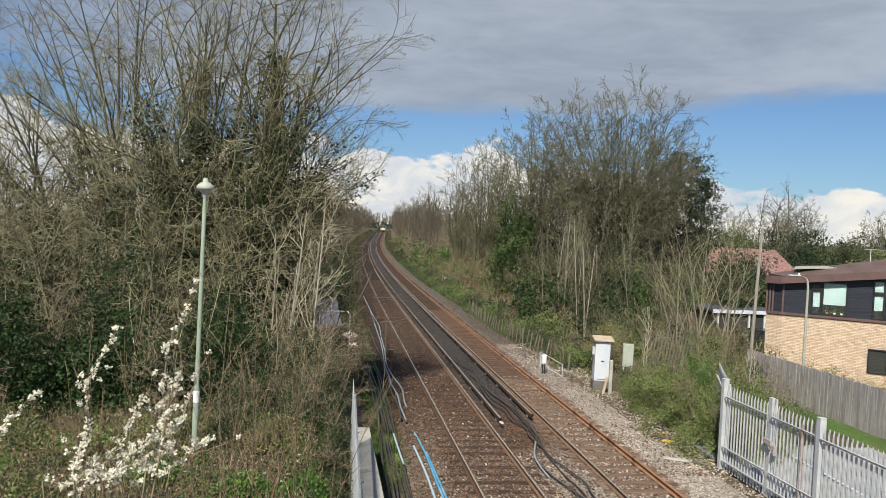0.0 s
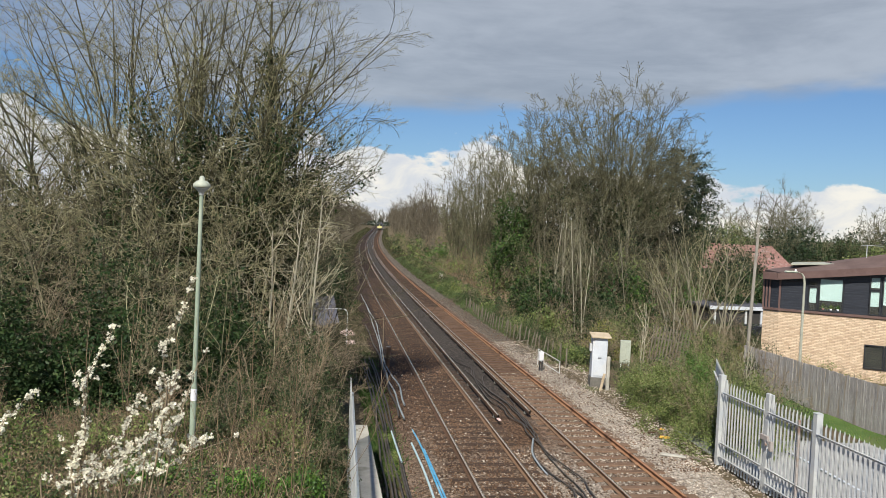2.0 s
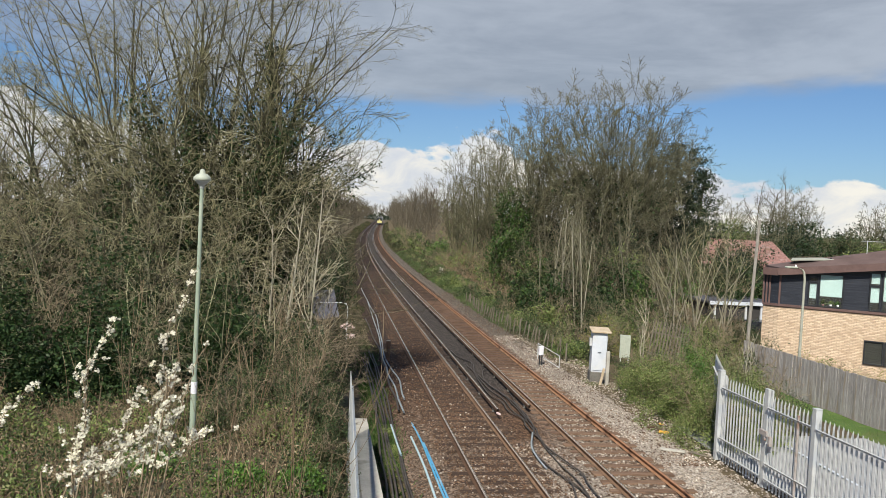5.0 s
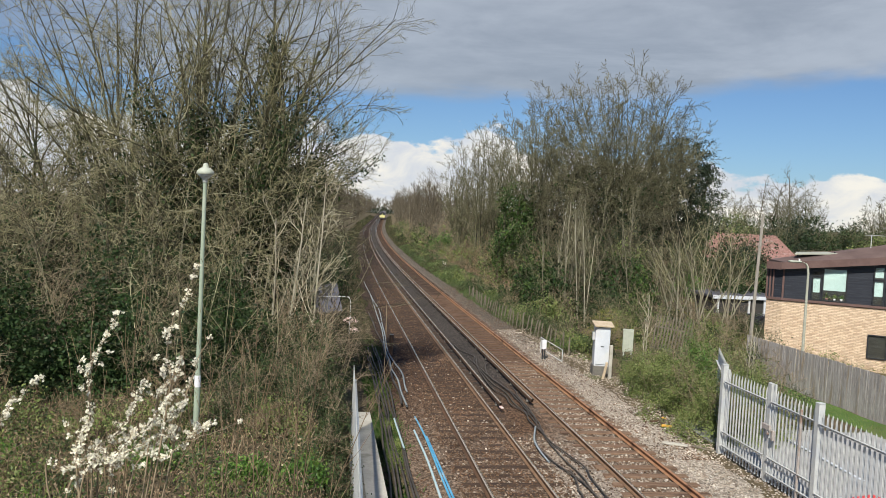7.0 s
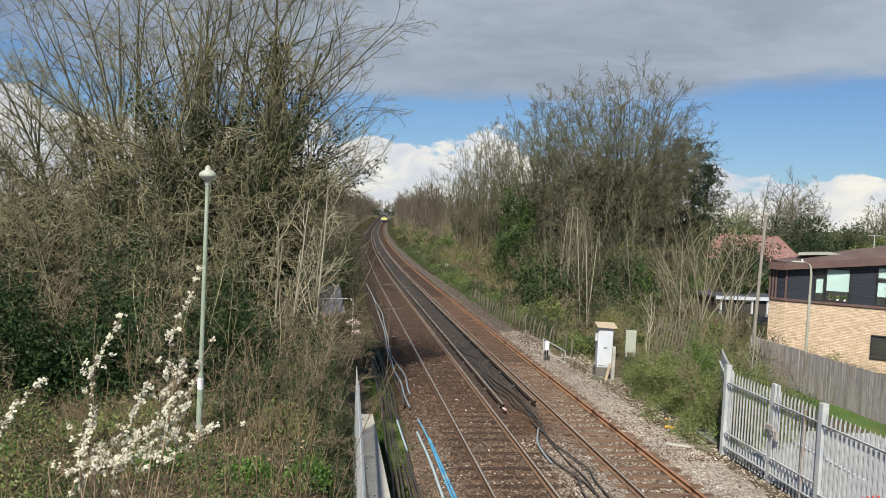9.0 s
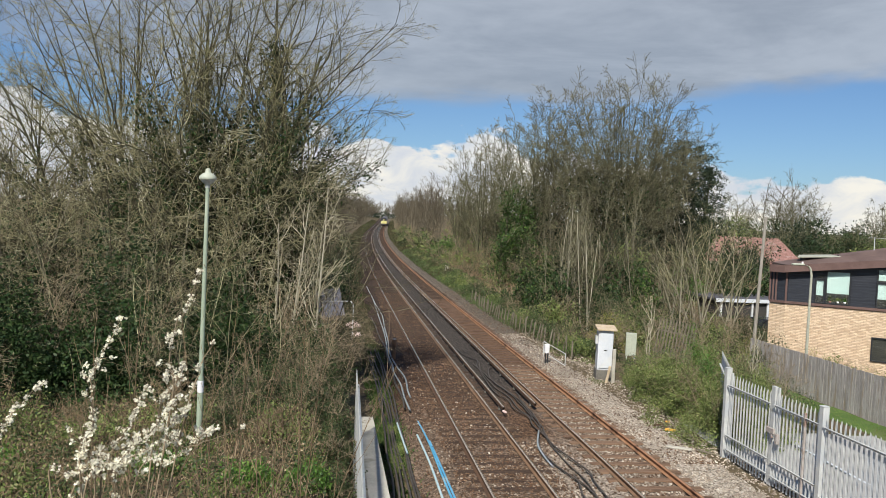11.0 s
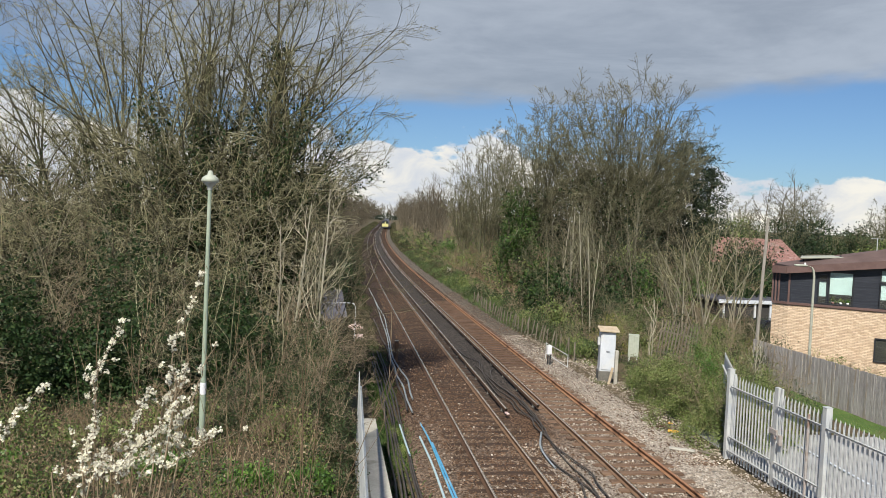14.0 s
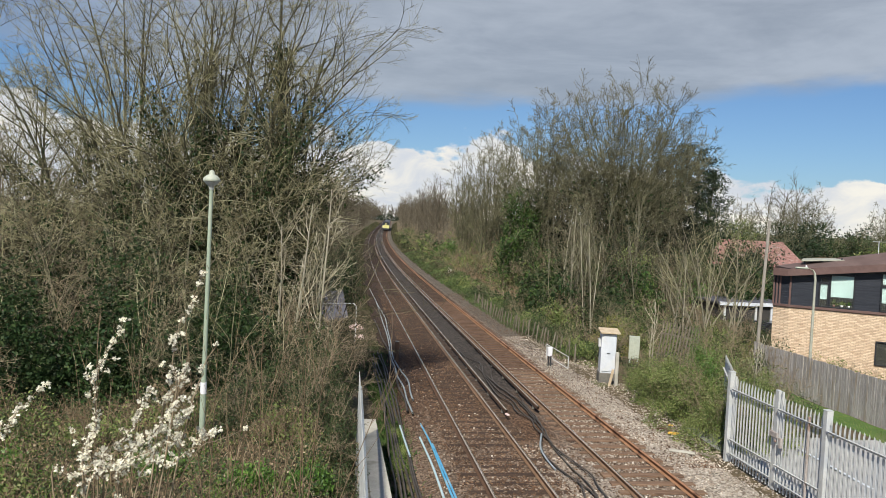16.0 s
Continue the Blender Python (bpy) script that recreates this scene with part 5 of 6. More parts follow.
def far_woods():
    """Woods along both sides of the line into the distance."""
    rng = np.random.default_rng(51)

    def wood(name, places, label, hmin, hmax, r, mat="twig_wood"):
        tw = Heap()
        for x, y in places:
            h = rng.uniform(hmin, hmax)
            z = float(ground_height(x, y)) - 0.2
            far = y > 220
            kids = [(9, 0.42, 0.5, 3), (6, 0.5, 0.5, 3), (5, 0.55, 0.6, 2)] if not far else [(10, 0.40, 0.5, 3), (10, 0.5, 0.6, 2)]
            paths = grow(rng, (x, y, z), (rng.normal(0, 0.05), 0, 1), h * 0.78, 0.15, kids, up=(0.05, 0.2, 0.1), wander=0.12, spread=(0.45, 1.1), first=0.12)
            for lv, (P, R) in enumerate(paths):
                tw.add(*tubes(P, np.maximum(R, r * (0.7 if lv > 1 else 1.0) * (max(y, 60) / 150)), 3, lv == len(kids)))
        tagged(place(name, tw.mesh(name, mat)), label, "woodland", kind="stuff")

    for k in range(16):
        y = 126 + 7.5 * k
        x = float(lat(y)) + 13.6 + rng.uniform(0, 3.0)
        shrub("brushwood", rng, x, y, (2.4, 5.0, rng.uniform(2.2, 4.2)), 1100, 0.26, ("bramble", "hedge", "ivy")[k % 3], "brown and green brushwood close beside the line", "shrub", 360, "twig_brown", group="bank brushwood", twig_r=0.018, spread=0.35)

    k = 26000
    y = 84 + 380 * rng.random(k) ** 1.4
    near = rng.random(k) < 0.5
    q = rng.random(k)
    s = np.where(near, 2.7 - 2.6 * q, 10.5 + 2.4 * q)
    C = np.column_stack([s + lat(y), y, rise(y) - 0.35 + (0.3 + 1.1 * q + 0.3 * np.sin(y * 0.8)) * rng.random(k)])
    h = Heap()
    for lo, hi, size in ((0, 150, 0.22), (150, 260, 0.36), (260, 470, 0.55)):
        h.add(*leaf_quads(rng, C[(y >= lo) & (y < hi)], size))
    tagged(place("verge_scrub", h.mesh("verge_scrub", "verge")), "low dark bramble growing up to the ballast", "scrub", kind="stuff")

    def beside(lo, hi, n, off, spread, sign):
        y = rng.uniform(lo, hi, n)
        return [(float(lat(v)) + off + sign * rng.uniform(0, 1) ** 1.5 * spread, v) for v in y]

    a = beside(128, 230, 50, 17, 16, 1) + beside(230, 420, 75, 15.0, 16, 1) + beside(420, 660, 60, 15.5, 18, 1)
    b = beside(60, 120, 30, -2.0, 16, -1) + beside(120, 230, 60, -1.5, 18, -1) + beside(230, 420, 75, -3.0, 18, -1) + beside(420, 660, 60, -3.0, 20, -1)
    wood("far_wood", a, "bare brown woodland on the bank beside the line", 10, 17, 0.022)
    wood("far_wood", b, "bare brown woodland close beside the line", 11, 18, 0.022)
    wood("far_wood", [(rng.uniform(-10, 110), rng.uniform(625, 700)) for _ in range(130)], "distant woodland where the line disappears", 10, 17, 0.03)
    c = [(rng.uniform(-110, -11), rng.uniform(34, 110)) for _ in range(22)] + [(rng.uniform(-34, -9.5), rng.uniform(30, 56)) for _ in range(46)]
    wood("far_wood", c, "bare brown woodland behind the thicket", 6.5, 10.5, 0.014, "twig_brown")
    d = [(rng.uniform(48, 230), rng.uniform(112, 240)) for _ in range(40)] + [(72, 118), (77, 120), (100, 122), (104, 118), (112, 120)]
    wood("far_wood", d, "distant bare trees behind the houses", 9, 17, 0.016)
    for k in range(14):
        x, y = rng.uniform(50, 80), rng.uniform(62, 86)
        shrub("garden_shrub", rng, x, y, (2.4, 2.0, rng.uniform(2.0, 3.6)), 3000, 0.15, ("hedge", "ivy", "bramble", "conifer")[k % 4], "leafy shrub in gardens behind the house", "shrub", 200, "twig_far", group="back garden shrubs", twig_r=0.012, spread=0.25)
    k = 20000
    C = np.column_stack([rng.uniform(40, 190, k), rng.uniform(112, 122, k), rng.uniform(0, 1, k) ** 0.8])
    tops = 3.2 + 1.2 * np.sin(C[:, 0] * 0.21) + 1.0 * np.sin(C[:, 0] * 0.53 + 1) + 0.6 * np.sin(C[:, 0] * 1.3)
    C[:, 2] = C[:, 2] * tops + ground_height(C[:, 0], C[:, 1])
    v, f = leaf_quads(rng, C, 0.38)
    tagged(place("distant_hedgerow", mesh_from("distant_hedgerow", v, f, [MAT["ivy"]])), "dark evergreen hedgerow behind distant gardens", "hedgerow", kind="stuff")
    k = 5000
    C = np.column_stack([rng.uniform(-10, 100, k), rng.uniform(626, 640, k), rng.uniform(0, 1, k)])
    C[:, 2] = C[:, 2] * (5.0 + 1.5 * np.sin(C[:, 0] * 0.4)) + ground_height(C[:, 0], C[:, 1])
    v, f = leaf_quads(rng, C, 1.2)
    tagged(place("distant_hedgerow", mesh_from("distant_hedgerow", v, f, [MAT["conifer"]])), "dark undergrowth where the line disappears", "hedgerow", kind="stuff")
    for k in range(22):
        x, y = rng.uniform(45, 130), rng.uniform(86, 106)
        shrub("garden_tree", rng, x, y, (3.5, 2.5, rng.uniform(3.0, 5.0)), 3600, 0.22, ("hedge", "ivy", "conifer", "bramble")[k % 4], "evergreen garden tree among distant houses", "tree", 120, "twig_far", group="distant garden trees", twig_r=0.02, spread=0.4)


# ---------------------------------------------------------------- things by the line
def palisade(name, m, length, height, n, label, rails=(0.35, 1.95), tip=0.12, group="", mat="galv", front=False):
    """Steel palisade panel along local +x from the origin."""
    t = thing(name, m, label, "fence", group)
    pale = bpy.data.meshes.new("pale")
    w = 0.034
    bm = bmesh.new()
    # W-section pale with a three-pronged top, seen as a folded strip
    prof = [(-w, 0.0), (-w * 0.55, 0.014), (0, 0.0), (w * 0.55, 0.014), (w, 0.0)]
    tops = [height - tip, height - tip * 0.35, height, height - tip * 0.35, height - tip]
    for dy in (0, 0.004):
        lo = [bm.verts.new((x, y - dy, 0.05)) for x, y in prof]
        hi = [bm.verts.new((x, y - dy, zt)) for (x, y), zt in zip(prof, tops)]
        for i in range(4):
            bm.faces.new((lo[i], lo[i + 1], hi[i + 1], hi[i]))
    bm.to_mesh(pale)
    bm.free()
    pale.materials.append(MAT[mat])
    for i in range(n):
        place("pale", pale, t, m=pose((i + 0.5) * length / n, -0.02, 0))
    for z in rails:
        y = -0.058 if front else 0.012
        bm = box((length, 0.008, 0.06), (length / 2, y, z))
        add_box(bm, (length, 0.045, 0.008), (length / 2, y + (-0.026 if front else 0.026), z + 0.052))
        part("rail", bm, mat, t)
    return t


def build_gate():
    X = 11.38
    yaw = -90
    base = -0.12
    for y, h, w in [(20.45, 2.62, 0.16), (16.05, 2.60, 0.16), (12.9, 2.6, 0.12)]:
        t = thing("fence_post", pose(X, y, base), "galvanised square steel fence post", "post", "gate posts")
        bm = box((w, w, h), (0, 0, 0), 0.01)
        part("shaft", bm, "galv", t)
        part("cap", box((w + 0.012, w + 0.012, 0.02), (0, 0, h), 0.006), "galv", t)
    leaf = palisade("gate", pose(X, 20.3, base, 0, 0, yaw), 2.15, 2.50, 14, "galvanised steel palisade gate leaf, closed and padlocked", (0.26, 0.66, 2.12), group="gate leaves", front=True)
    part("stile", box((0.07, 0.05, 2.4), (0.04, 0.03, 0.12), 0.005), "galv", leaf)
    part("stile", box((0.17, 0.09, 2.60), (2.20, 0.02, 0.02), 0.008), "galv", leaf)
    leaf = palisade("gate", pose(X, 17.96, base, 0, 0, yaw), 1.82, 2.50, 12, "galvanised steel palisade gate leaf with a rusty drop bolt", (0.26, 0.66, 2.12), group="gate leaves", front=True)
    part("stile", box((0.07, 0.05, 2.5), (0.04, 0.03, 0.12), 0.005), "galv", leaf)
    part("drop_bolt", box((0.055, 0.05, 2.2), (1.32, -0.07, 0.1), 0.008), "galv_rust", leaf, "rusty steel drop bolt")
    lb = box((0.34, 0.06, 0.14), (-0.05, -0.10, 1.42), 0.01)
    add_box(lb, (0.10, 0.08, 0.26), (0.22, -0.08, 1.2), 0.01)
    add_box(lb, (0.07, 0.05, 0.12), (0.02, -0.10, 1.30), 0.015)
    part("latch", lb, "galv_rust", leaf, "steel latch with padlock plates")
    palisade("palisade_fence", pose(X, 15.95, base, 0, 0, yaw), 5.9, 2.45, 38, "galvanised steel palisade fence panel", (0.45, 2.1), group="palisade panels", front=True)
    palisade("palisade_fence", pose(X + 0.05, 20.4, base, 0, 0, 66), 3.6, 2.6, 22, "galvanised palisade panel running back from the gate post", (0.45, 2.1), group="palisade panels")


def build_left_fence():
    palisade("palisade_fence", pose(0.56, 18.6, 0.25, 0, 0, -90.6), 10.5, 2.4, 68, "galvanised palisade fence along the wing wall", (0.5, 1.95), group="palisade panels")
    bm = extrude_outline([(0, 0), (0, 0.75), (0.06, 0.92), (0.18, 1.04), (0.4, 1.10), (6, 1.42), (12.5, 1.8), (12.5, 0)], 0.40)
    w = part("wing_wall", bm, "concrete", None, "", pose(0.93, 21.6, -0.35, 0, 0, -90))
    tagged(w, "weathered concrete wing wall with a sloping top", "wall", kind="structure")


def build_hut():
    z = -0.22
    t = thing("relay_hut", pose(11.62, 31.4, z, 0, 0, -12), "white-painted lineside equipment hut with a flat board roof", "hut")
    part("plinth", box((0.72, 0.8, 0.5), (0, 0, 0), 0.015), "dark_base", t, "dark brick plinth")
    part("body", box((0.64, 0.72, 1.75), (0, 0, 0.5), 0.012), "white_paint", t)
    d = part("door", box((0.55, 0.03, 1.6), (0.02, -0.375, 0.58), 0.008), "white_paint", t)
    part("handle", box((0.14, 0.03, 0.03), (0.0, -0.405, 1.35), 0.006), "frame_dark", d, "dark steel handle")
    part("junction_box", box((0.10, 0.2, 0.34), (-0.37, -0.1, 1.6), 0.01), "galv", t)
    part("roof", box((0.84, 0.98, 0.07), (0.03, -0.02, 2.26), 0.01, Euler((radians(5), 0, 0)).to_matrix().to_4x4()), "roof_board", t, "weathered pale boards")
    t = thing("equipment_cabinet", pose(14.3, 35.0, 0.05, 0, 0, -20), "pale grey-green lineside cabinet with two doors", "cabinet")
    part("body", box((0.50, 0.36, 1.10), (0, 0, 0.2), 0.01), "lamp_head", t)
    for dx in (-0.18, 0.18):
        part("door", box((0.21, 0.02, 1.0), (dx * 0.66, -0.19, 0.25), 0.006), "lamp_head", t)
        part("leg", box((0.06, 0.3, 0.22), (dx, 0, 0), 0.0), "galv", t)
    t = thing("trackside_box", pose(10.02, 34.8, -0.2), "white point-heating box on a short post", "cabinet")
    part("case", box((0.22, 0.2, 0.42), (0, 0, 0.52), 0.02), "plastic_white", t)
    part("post", box((0.05, 0.05, 0.55), (-0.05, 0, 0), 0.0), "frame_dark", t)
    part("post", box((0.05, 0.05, 0.55), (0.06, 0, 0), 0.0), "frame_dark", t)


def build_lamps():
    t = thing("footpath_lamp", pose(-2.57, 15.0, 2.0), "sage-green steel lamp post with a mushroom-shaped lantern", "street lamp")
    part("post", lathe([(0.058, 0.0), (0.058, 1.1), (0.05, 1.14), (0.045, 1.2), (0.036, 4.86), (0.03, 4.9)], 14), "lamp_green", t)
    part("lantern", lathe([(0.045, 4.82), (0.05, 4.88), (0.11, 4.93), (0.15, 4.98), (0.0, 4.98)], 18), "glass_bowl", t, "translucent bowl")
    part("hood", lathe([(0.155, 4.97), (0.17, 4.99), (0.155, 5.04), (0.10, 5.09), (0.055, 5.11), (0.05, 5.16), (0.03, 5.19), (0, 5.195)], 20), "lamp_head", t, "pale grey-green hood")
    part("notice", lathe([(0.0615, 0.85), (0.0615, 1.08)], 14), "plastic_white", t, "white sticker")
    t = thing("street_lamp", pose(22.25, 33.0, -0.6), "pale grey steel street lamp with a curved bracket and flat lantern", "street lamp")
    curve = np.array([[(0, 0, 0), (0, 0, 2), (0, 0, 4.2), (0, 0, 5.2), (-0.05, 0, 5.5), (-0.16, 0, 5.66), (-0.34, 0, 5.72), (-0.5, 0, 5.72)]], dtype=float)
    v, f = tubes(curve, np.array([[0.07, 0.065, 0.058, 0.055, 0.052, 0.05, 0.05, 0.05]]), 12)
    place("post", mesh_from("post", v, f, [MAT["lamp_grey"]], True), t)
    part("lantern", box((0.62, 0.22, 0.10), (-0.72, 0, 5.68), 0.04), "lamp_head", t)
    part("photocell", lathe([(0.04, 0), (0.04, 0.08), (0, 0.09)], 10, (-0.5, 0, 5.78)), "plastic_white", t)
    t = thing("utility_pole", pose(22.45, 38, -0.7, 0, 2.0, 0), "weathered grey wooden utility pole", "pole")
    part("pole", lathe([(0.10, 0), (0.07, 8.1), (0, 8.15)], 10), "pole_wood", t)


def build_wood_fence():
    t = thing("board_fence", pose(20.3, 34.5, -0.5, 0, 0, -90), "weathered grey close-board timber fence", "fence")
    rng = np.random.default_rng(9)
    base = bpy.data.meshes.new("board")
    bm = box((0.118, 0.018, 1.85), (0, 0, 0), 0.003)
    bm.to_mesh(base)
    bm.free()
    base.materials.append(MAT["fence_wood"])
    for i in range(130):
        place("board", base, t, m=pose(i * 0.122, rng.normal(0, 0.004), rng.normal(0, 0.012), 0, rng.normal(0, 0.4), 0))
    for z in (0.4, 1.4):
        part("rail", box((16, 0.05, 0.08), (8, 0.04, z)), "fence_wood", t)
    part("gravel_board", box((16, 0.03, 0.2), (8, 0.0, -0.15)), "fence_wood", t)


def build_house():
    corner = Vector((24.2, 38.05, -0.6))
    yaw = math.degrees(math.atan2(-2.9, 4.05))
    L, D, H1 = 13.0, 1.65, 3.5
    t = thing("house", pose(*corner, 0, 0, yaw), "buff brick house with dark-clad upper storey and brown roof", "house")

    def eave(x):
        return H1 + 1.60 + 0.125 * min(x, 5.5) - 0.12 * max(0, x - 5.5)
    def prism(plan, z0, z1):
        bm = bmesh.new()
        lo = [bm.verts.new((x, y, z0)) for x, y in plan]
        hi = [bm.verts.new((x, y, z1(x))) for x, y in plan]
        bm.faces.new(lo[::-1])
        bm.faces.new(hi)
        for i in range(len(plan)):
            j = (i + 1) % len(plan)
            bm.faces.new((lo[i], lo[j], hi[j], hi[i]))
        return bm

    def slant(bm, near=1.0):
        for v in bm.verts:
            if v.co.x < near:
                v.co.x -= 0.40 * v.co.y
        return bm
    plan = [(0, 0), (L, 0), (L, 5.0), (-0.80, 5.0), (-0.80, 0.32)]
    part("wall", prism(plan, 0, lambda x: H1 - 0.10), "brickwork", t, "buff stretcher-bond brickwork")
    plan = [(0.01, 0.02), (5.5, 0.02), (L, 0.02), (L, 2.0), (5.5, 2.0), (-0.78, 2.0), (-0.78, 0.34)]
    part("upper_wall", prism(plan, H1, lambda x: eave(x)), "cladding", t)
    board = bpy.data.meshes.new("cladding_board")
    bm = box((1.0, 0.02, 0.135), (0.5, 0, 0), 0.004, Euler((radians(4), 0, 0)).to_matrix().to_4x4())
    bm.to_mesh(board)
    bm.free()
    board.materials.append(MAT["cladding"])
    for x0, x1 in ((0.1, 1.40), (3.12, 4.26)):
        z = H1 + 0.02
        while z + 0.14 < eave(x0) - 0.02:
            ob = place("cladding_board", board, t, m=pose(x0, -0.004, z) @ Matrix.Diagonal((x1 - x0, 1, 1, 1)))
            z += 0.14
    z = H1 + 0.02
    while z + 0.14 < eave(0):
        place("cladding_board", board, t, m=pose(-0.80, 0.315, z, 0, 0, -21.8) @ Matrix.Diagonal((0.86, 1, 1, 1)))
        z += 0.14
    part("corner_post", box((0.10, 0.10, eave(0) - H1), (0.02, 0.0, H1), 0.006), "fascia", t)
    for y in (0.19, 0.255, 0.32):
        part("corner_post", box((0.09, 0.06, eave(0) - H1), (-2.5 * y - 0.02, y - 0.05, H1), 0.006), "fascia", t)
    bm = extrude_outline([(x, eave(x)) for x in (-0.12, 5.5, L)] + [(x, eave(x) + 0.38) for x in (L, 5.5, -0.12)], 0.05)
    bmesh.ops.translate(bm, vec=(0, -0.38, 0), verts=bm.verts)
    part("fascia", bm, "fascia", t, "deep brown fascia board")
    bm = extrude_outline([(x, eave(x) + 0.06) for x in (-0.1, 5.5, L)] + [(x, eave(x) + 0.40) for x in (L, 5.5, -0.1)], D + 0.7)
    bmesh.ops.translate(bm, vec=(0, D / 2, 0), verts=bm.verts)
    for v in bm.verts:
        if v.co.y > D / 2:
            v.co.z += 0.05 + 0.11 * max(0.0, min(v.co.x, 5.5))
    roof = part("roof", slant(bm), "roof_felt", t, "low brown felt roof")
    p = part("roof_panel", box((2.1, 1.5, 0.06), (1.5, 1.4, eave(1.5) + 0.72), 0.01, Euler((radians(3), radians(-4), 0)).to_matrix().to_4x4()), "lamp_grey", t, "grey panel raised on short legs")
    for dx in (-0.9, 0.9):
        part("panel_leg", box((0.08, 0.08, 0.42), (1.5 + dx, 1.0, eave(1.5 + dx) + 0.36)), "frame_dark", p)
    a = box((0.04, 0.04, 0.9), (4.1, 1.6, eave(4.1) + 0.7))
    add_box(a, (1.1, 0.02, 0.02), (4.35, 1.6, eave(4.1) + 1.55))
    for dx in (-0.5, -0.2, 0.1, 0.4, 0.7):
        add_box(a, (0.015, 0.5, 0.015), (4.3 + 0.7 * dx, 1.6, eave(4.1) + 1.55))
    part("aerial", a, "galv", t, "thin metal television aerial")
    part("band", box((L + 0.08, 0.10, 0.13), (L / 2, -0.03, H1 - 0.11), 0.005), "fascia", t)
    part("band", box((0.87, 0.10, 0.13), (-0.41, 0.13, H1 - 0.11), 0.005, Euler((0, 0, radians(-21.8))).to_matrix().to_4x4()), "fascia", t)
    bm = box((0.80, 0.05, 0.40), (-0.50, -0.22, eave(0) - 0.03), 0.005, Euler((0, 0, radians(-21.8))).to_matrix().to_4x4())
    part("fascia", bm, "fascia", t, "deep brown fascia board")

    def window(x0, w, z0, h, blind, label):
        wd = thing_part("window", t, label)
        f = bmesh.new()
        for sx in (0, w - 0.06):
            add_box(f, (0.06, 0.09, h), (x0 + sx + 0.03, -0.03, z0))
        for sz in (0, h - 0.06):
            add_box(f, (w, 0.088, 0.06), (x0 + w / 2, -0.03, z0 + sz))
        part("frame", f, "frame_dark", wd)
        # thin sheet behind the pane, coloured as dark as an unlit interior
        part("unlit_interior", box((w - 0.1, 0.01, h - 0.1), (x0 + w / 2, -0.006, z0 + 0.05)), "unlit_interior", wd, "near-black panel standing in for the unlit interior")
        if blind:
            part("blind", box((w - 0.13, 0.008, h * blind), (x0 + w / 2, -0.018, z0 + h - 0.06 - h * blind)), "blind", wd, "pale blue-green roller blind")
        p = part("pane", box((w - 0.1, 0.004, h - 0.1), (x0 + w / 2, -0.05, z0 + 0.05)), "glass", wd)
        p.visible_shadow = False
        return wd
    window(1.42, 0.46, H1 + 0.04, 1.28, 0.62, "dark-framed narrow window with a lowered blind")
    window(1.42, 0.46, H1 + 1.34, 0.30, 0, "dark-framed top light")
    w1 = window(1.92, 1.18, H1 + 0.04, 1.78, 0.64, "dark-framed wide window with a lowered blind")
    for dx, r, mat in ((0.25, 0.09, "hedge"), (0.62, 0.07, "hedge"), (0.95, 0.06, "laurel")):
        part("pot", lathe([(0, 0), (0.05, 0), (0.065, 0.1), (0, 0.1)], 10, (1.92 + dx, -0.03, H1 + 0.11)), "plastic_white" if dx > 0.3 else "red_tile", w1, "plant pot on the sill")
        v, f = leaf_quads(np.random.default_rng(int(dx * 100)), np.random.default_rng(3).normal(size=(60, 3)) * np.array([r, 0.004, r]) + np.array([1.92 + dx, -0.030, H1 + 0.30]), 0.08)
        place("pot_plant", mesh_from("pot_plant", v, f, [MAT[mat]]), w1)
    window(4.28, 0.52, H1 + 0.04, 1.30, 0.6, "dark-framed narrow window with a lowered blind")
    window(4.28, 0.52, H1 + 1.36, 0.70, 0.75, "dark-framed top light with a blind")
    window(4.86, 1.3, H1 + 0.04, 2.1, 0.7, "dark-framed wide window with a lowered blind")
    window(4.20, 0.9, 0.75, 1.25, 0, "dark-framed ground-floor window")
    window(5.12, 0.9, 0.75, 1.25, 0, "dark-framed ground-floor window")
    part("downpipe", lathe([(0.035, 0), (0.035, 1.2), (0, 1.2)], 8, (-0.06, 0.9, 0.6)), "plastic_white", t)


def thing_part(name, parent, label):
    """An empty part that holds its own pieces."""
    e = new(name)
    e.parent = parent
    e["label"] = label
    return e


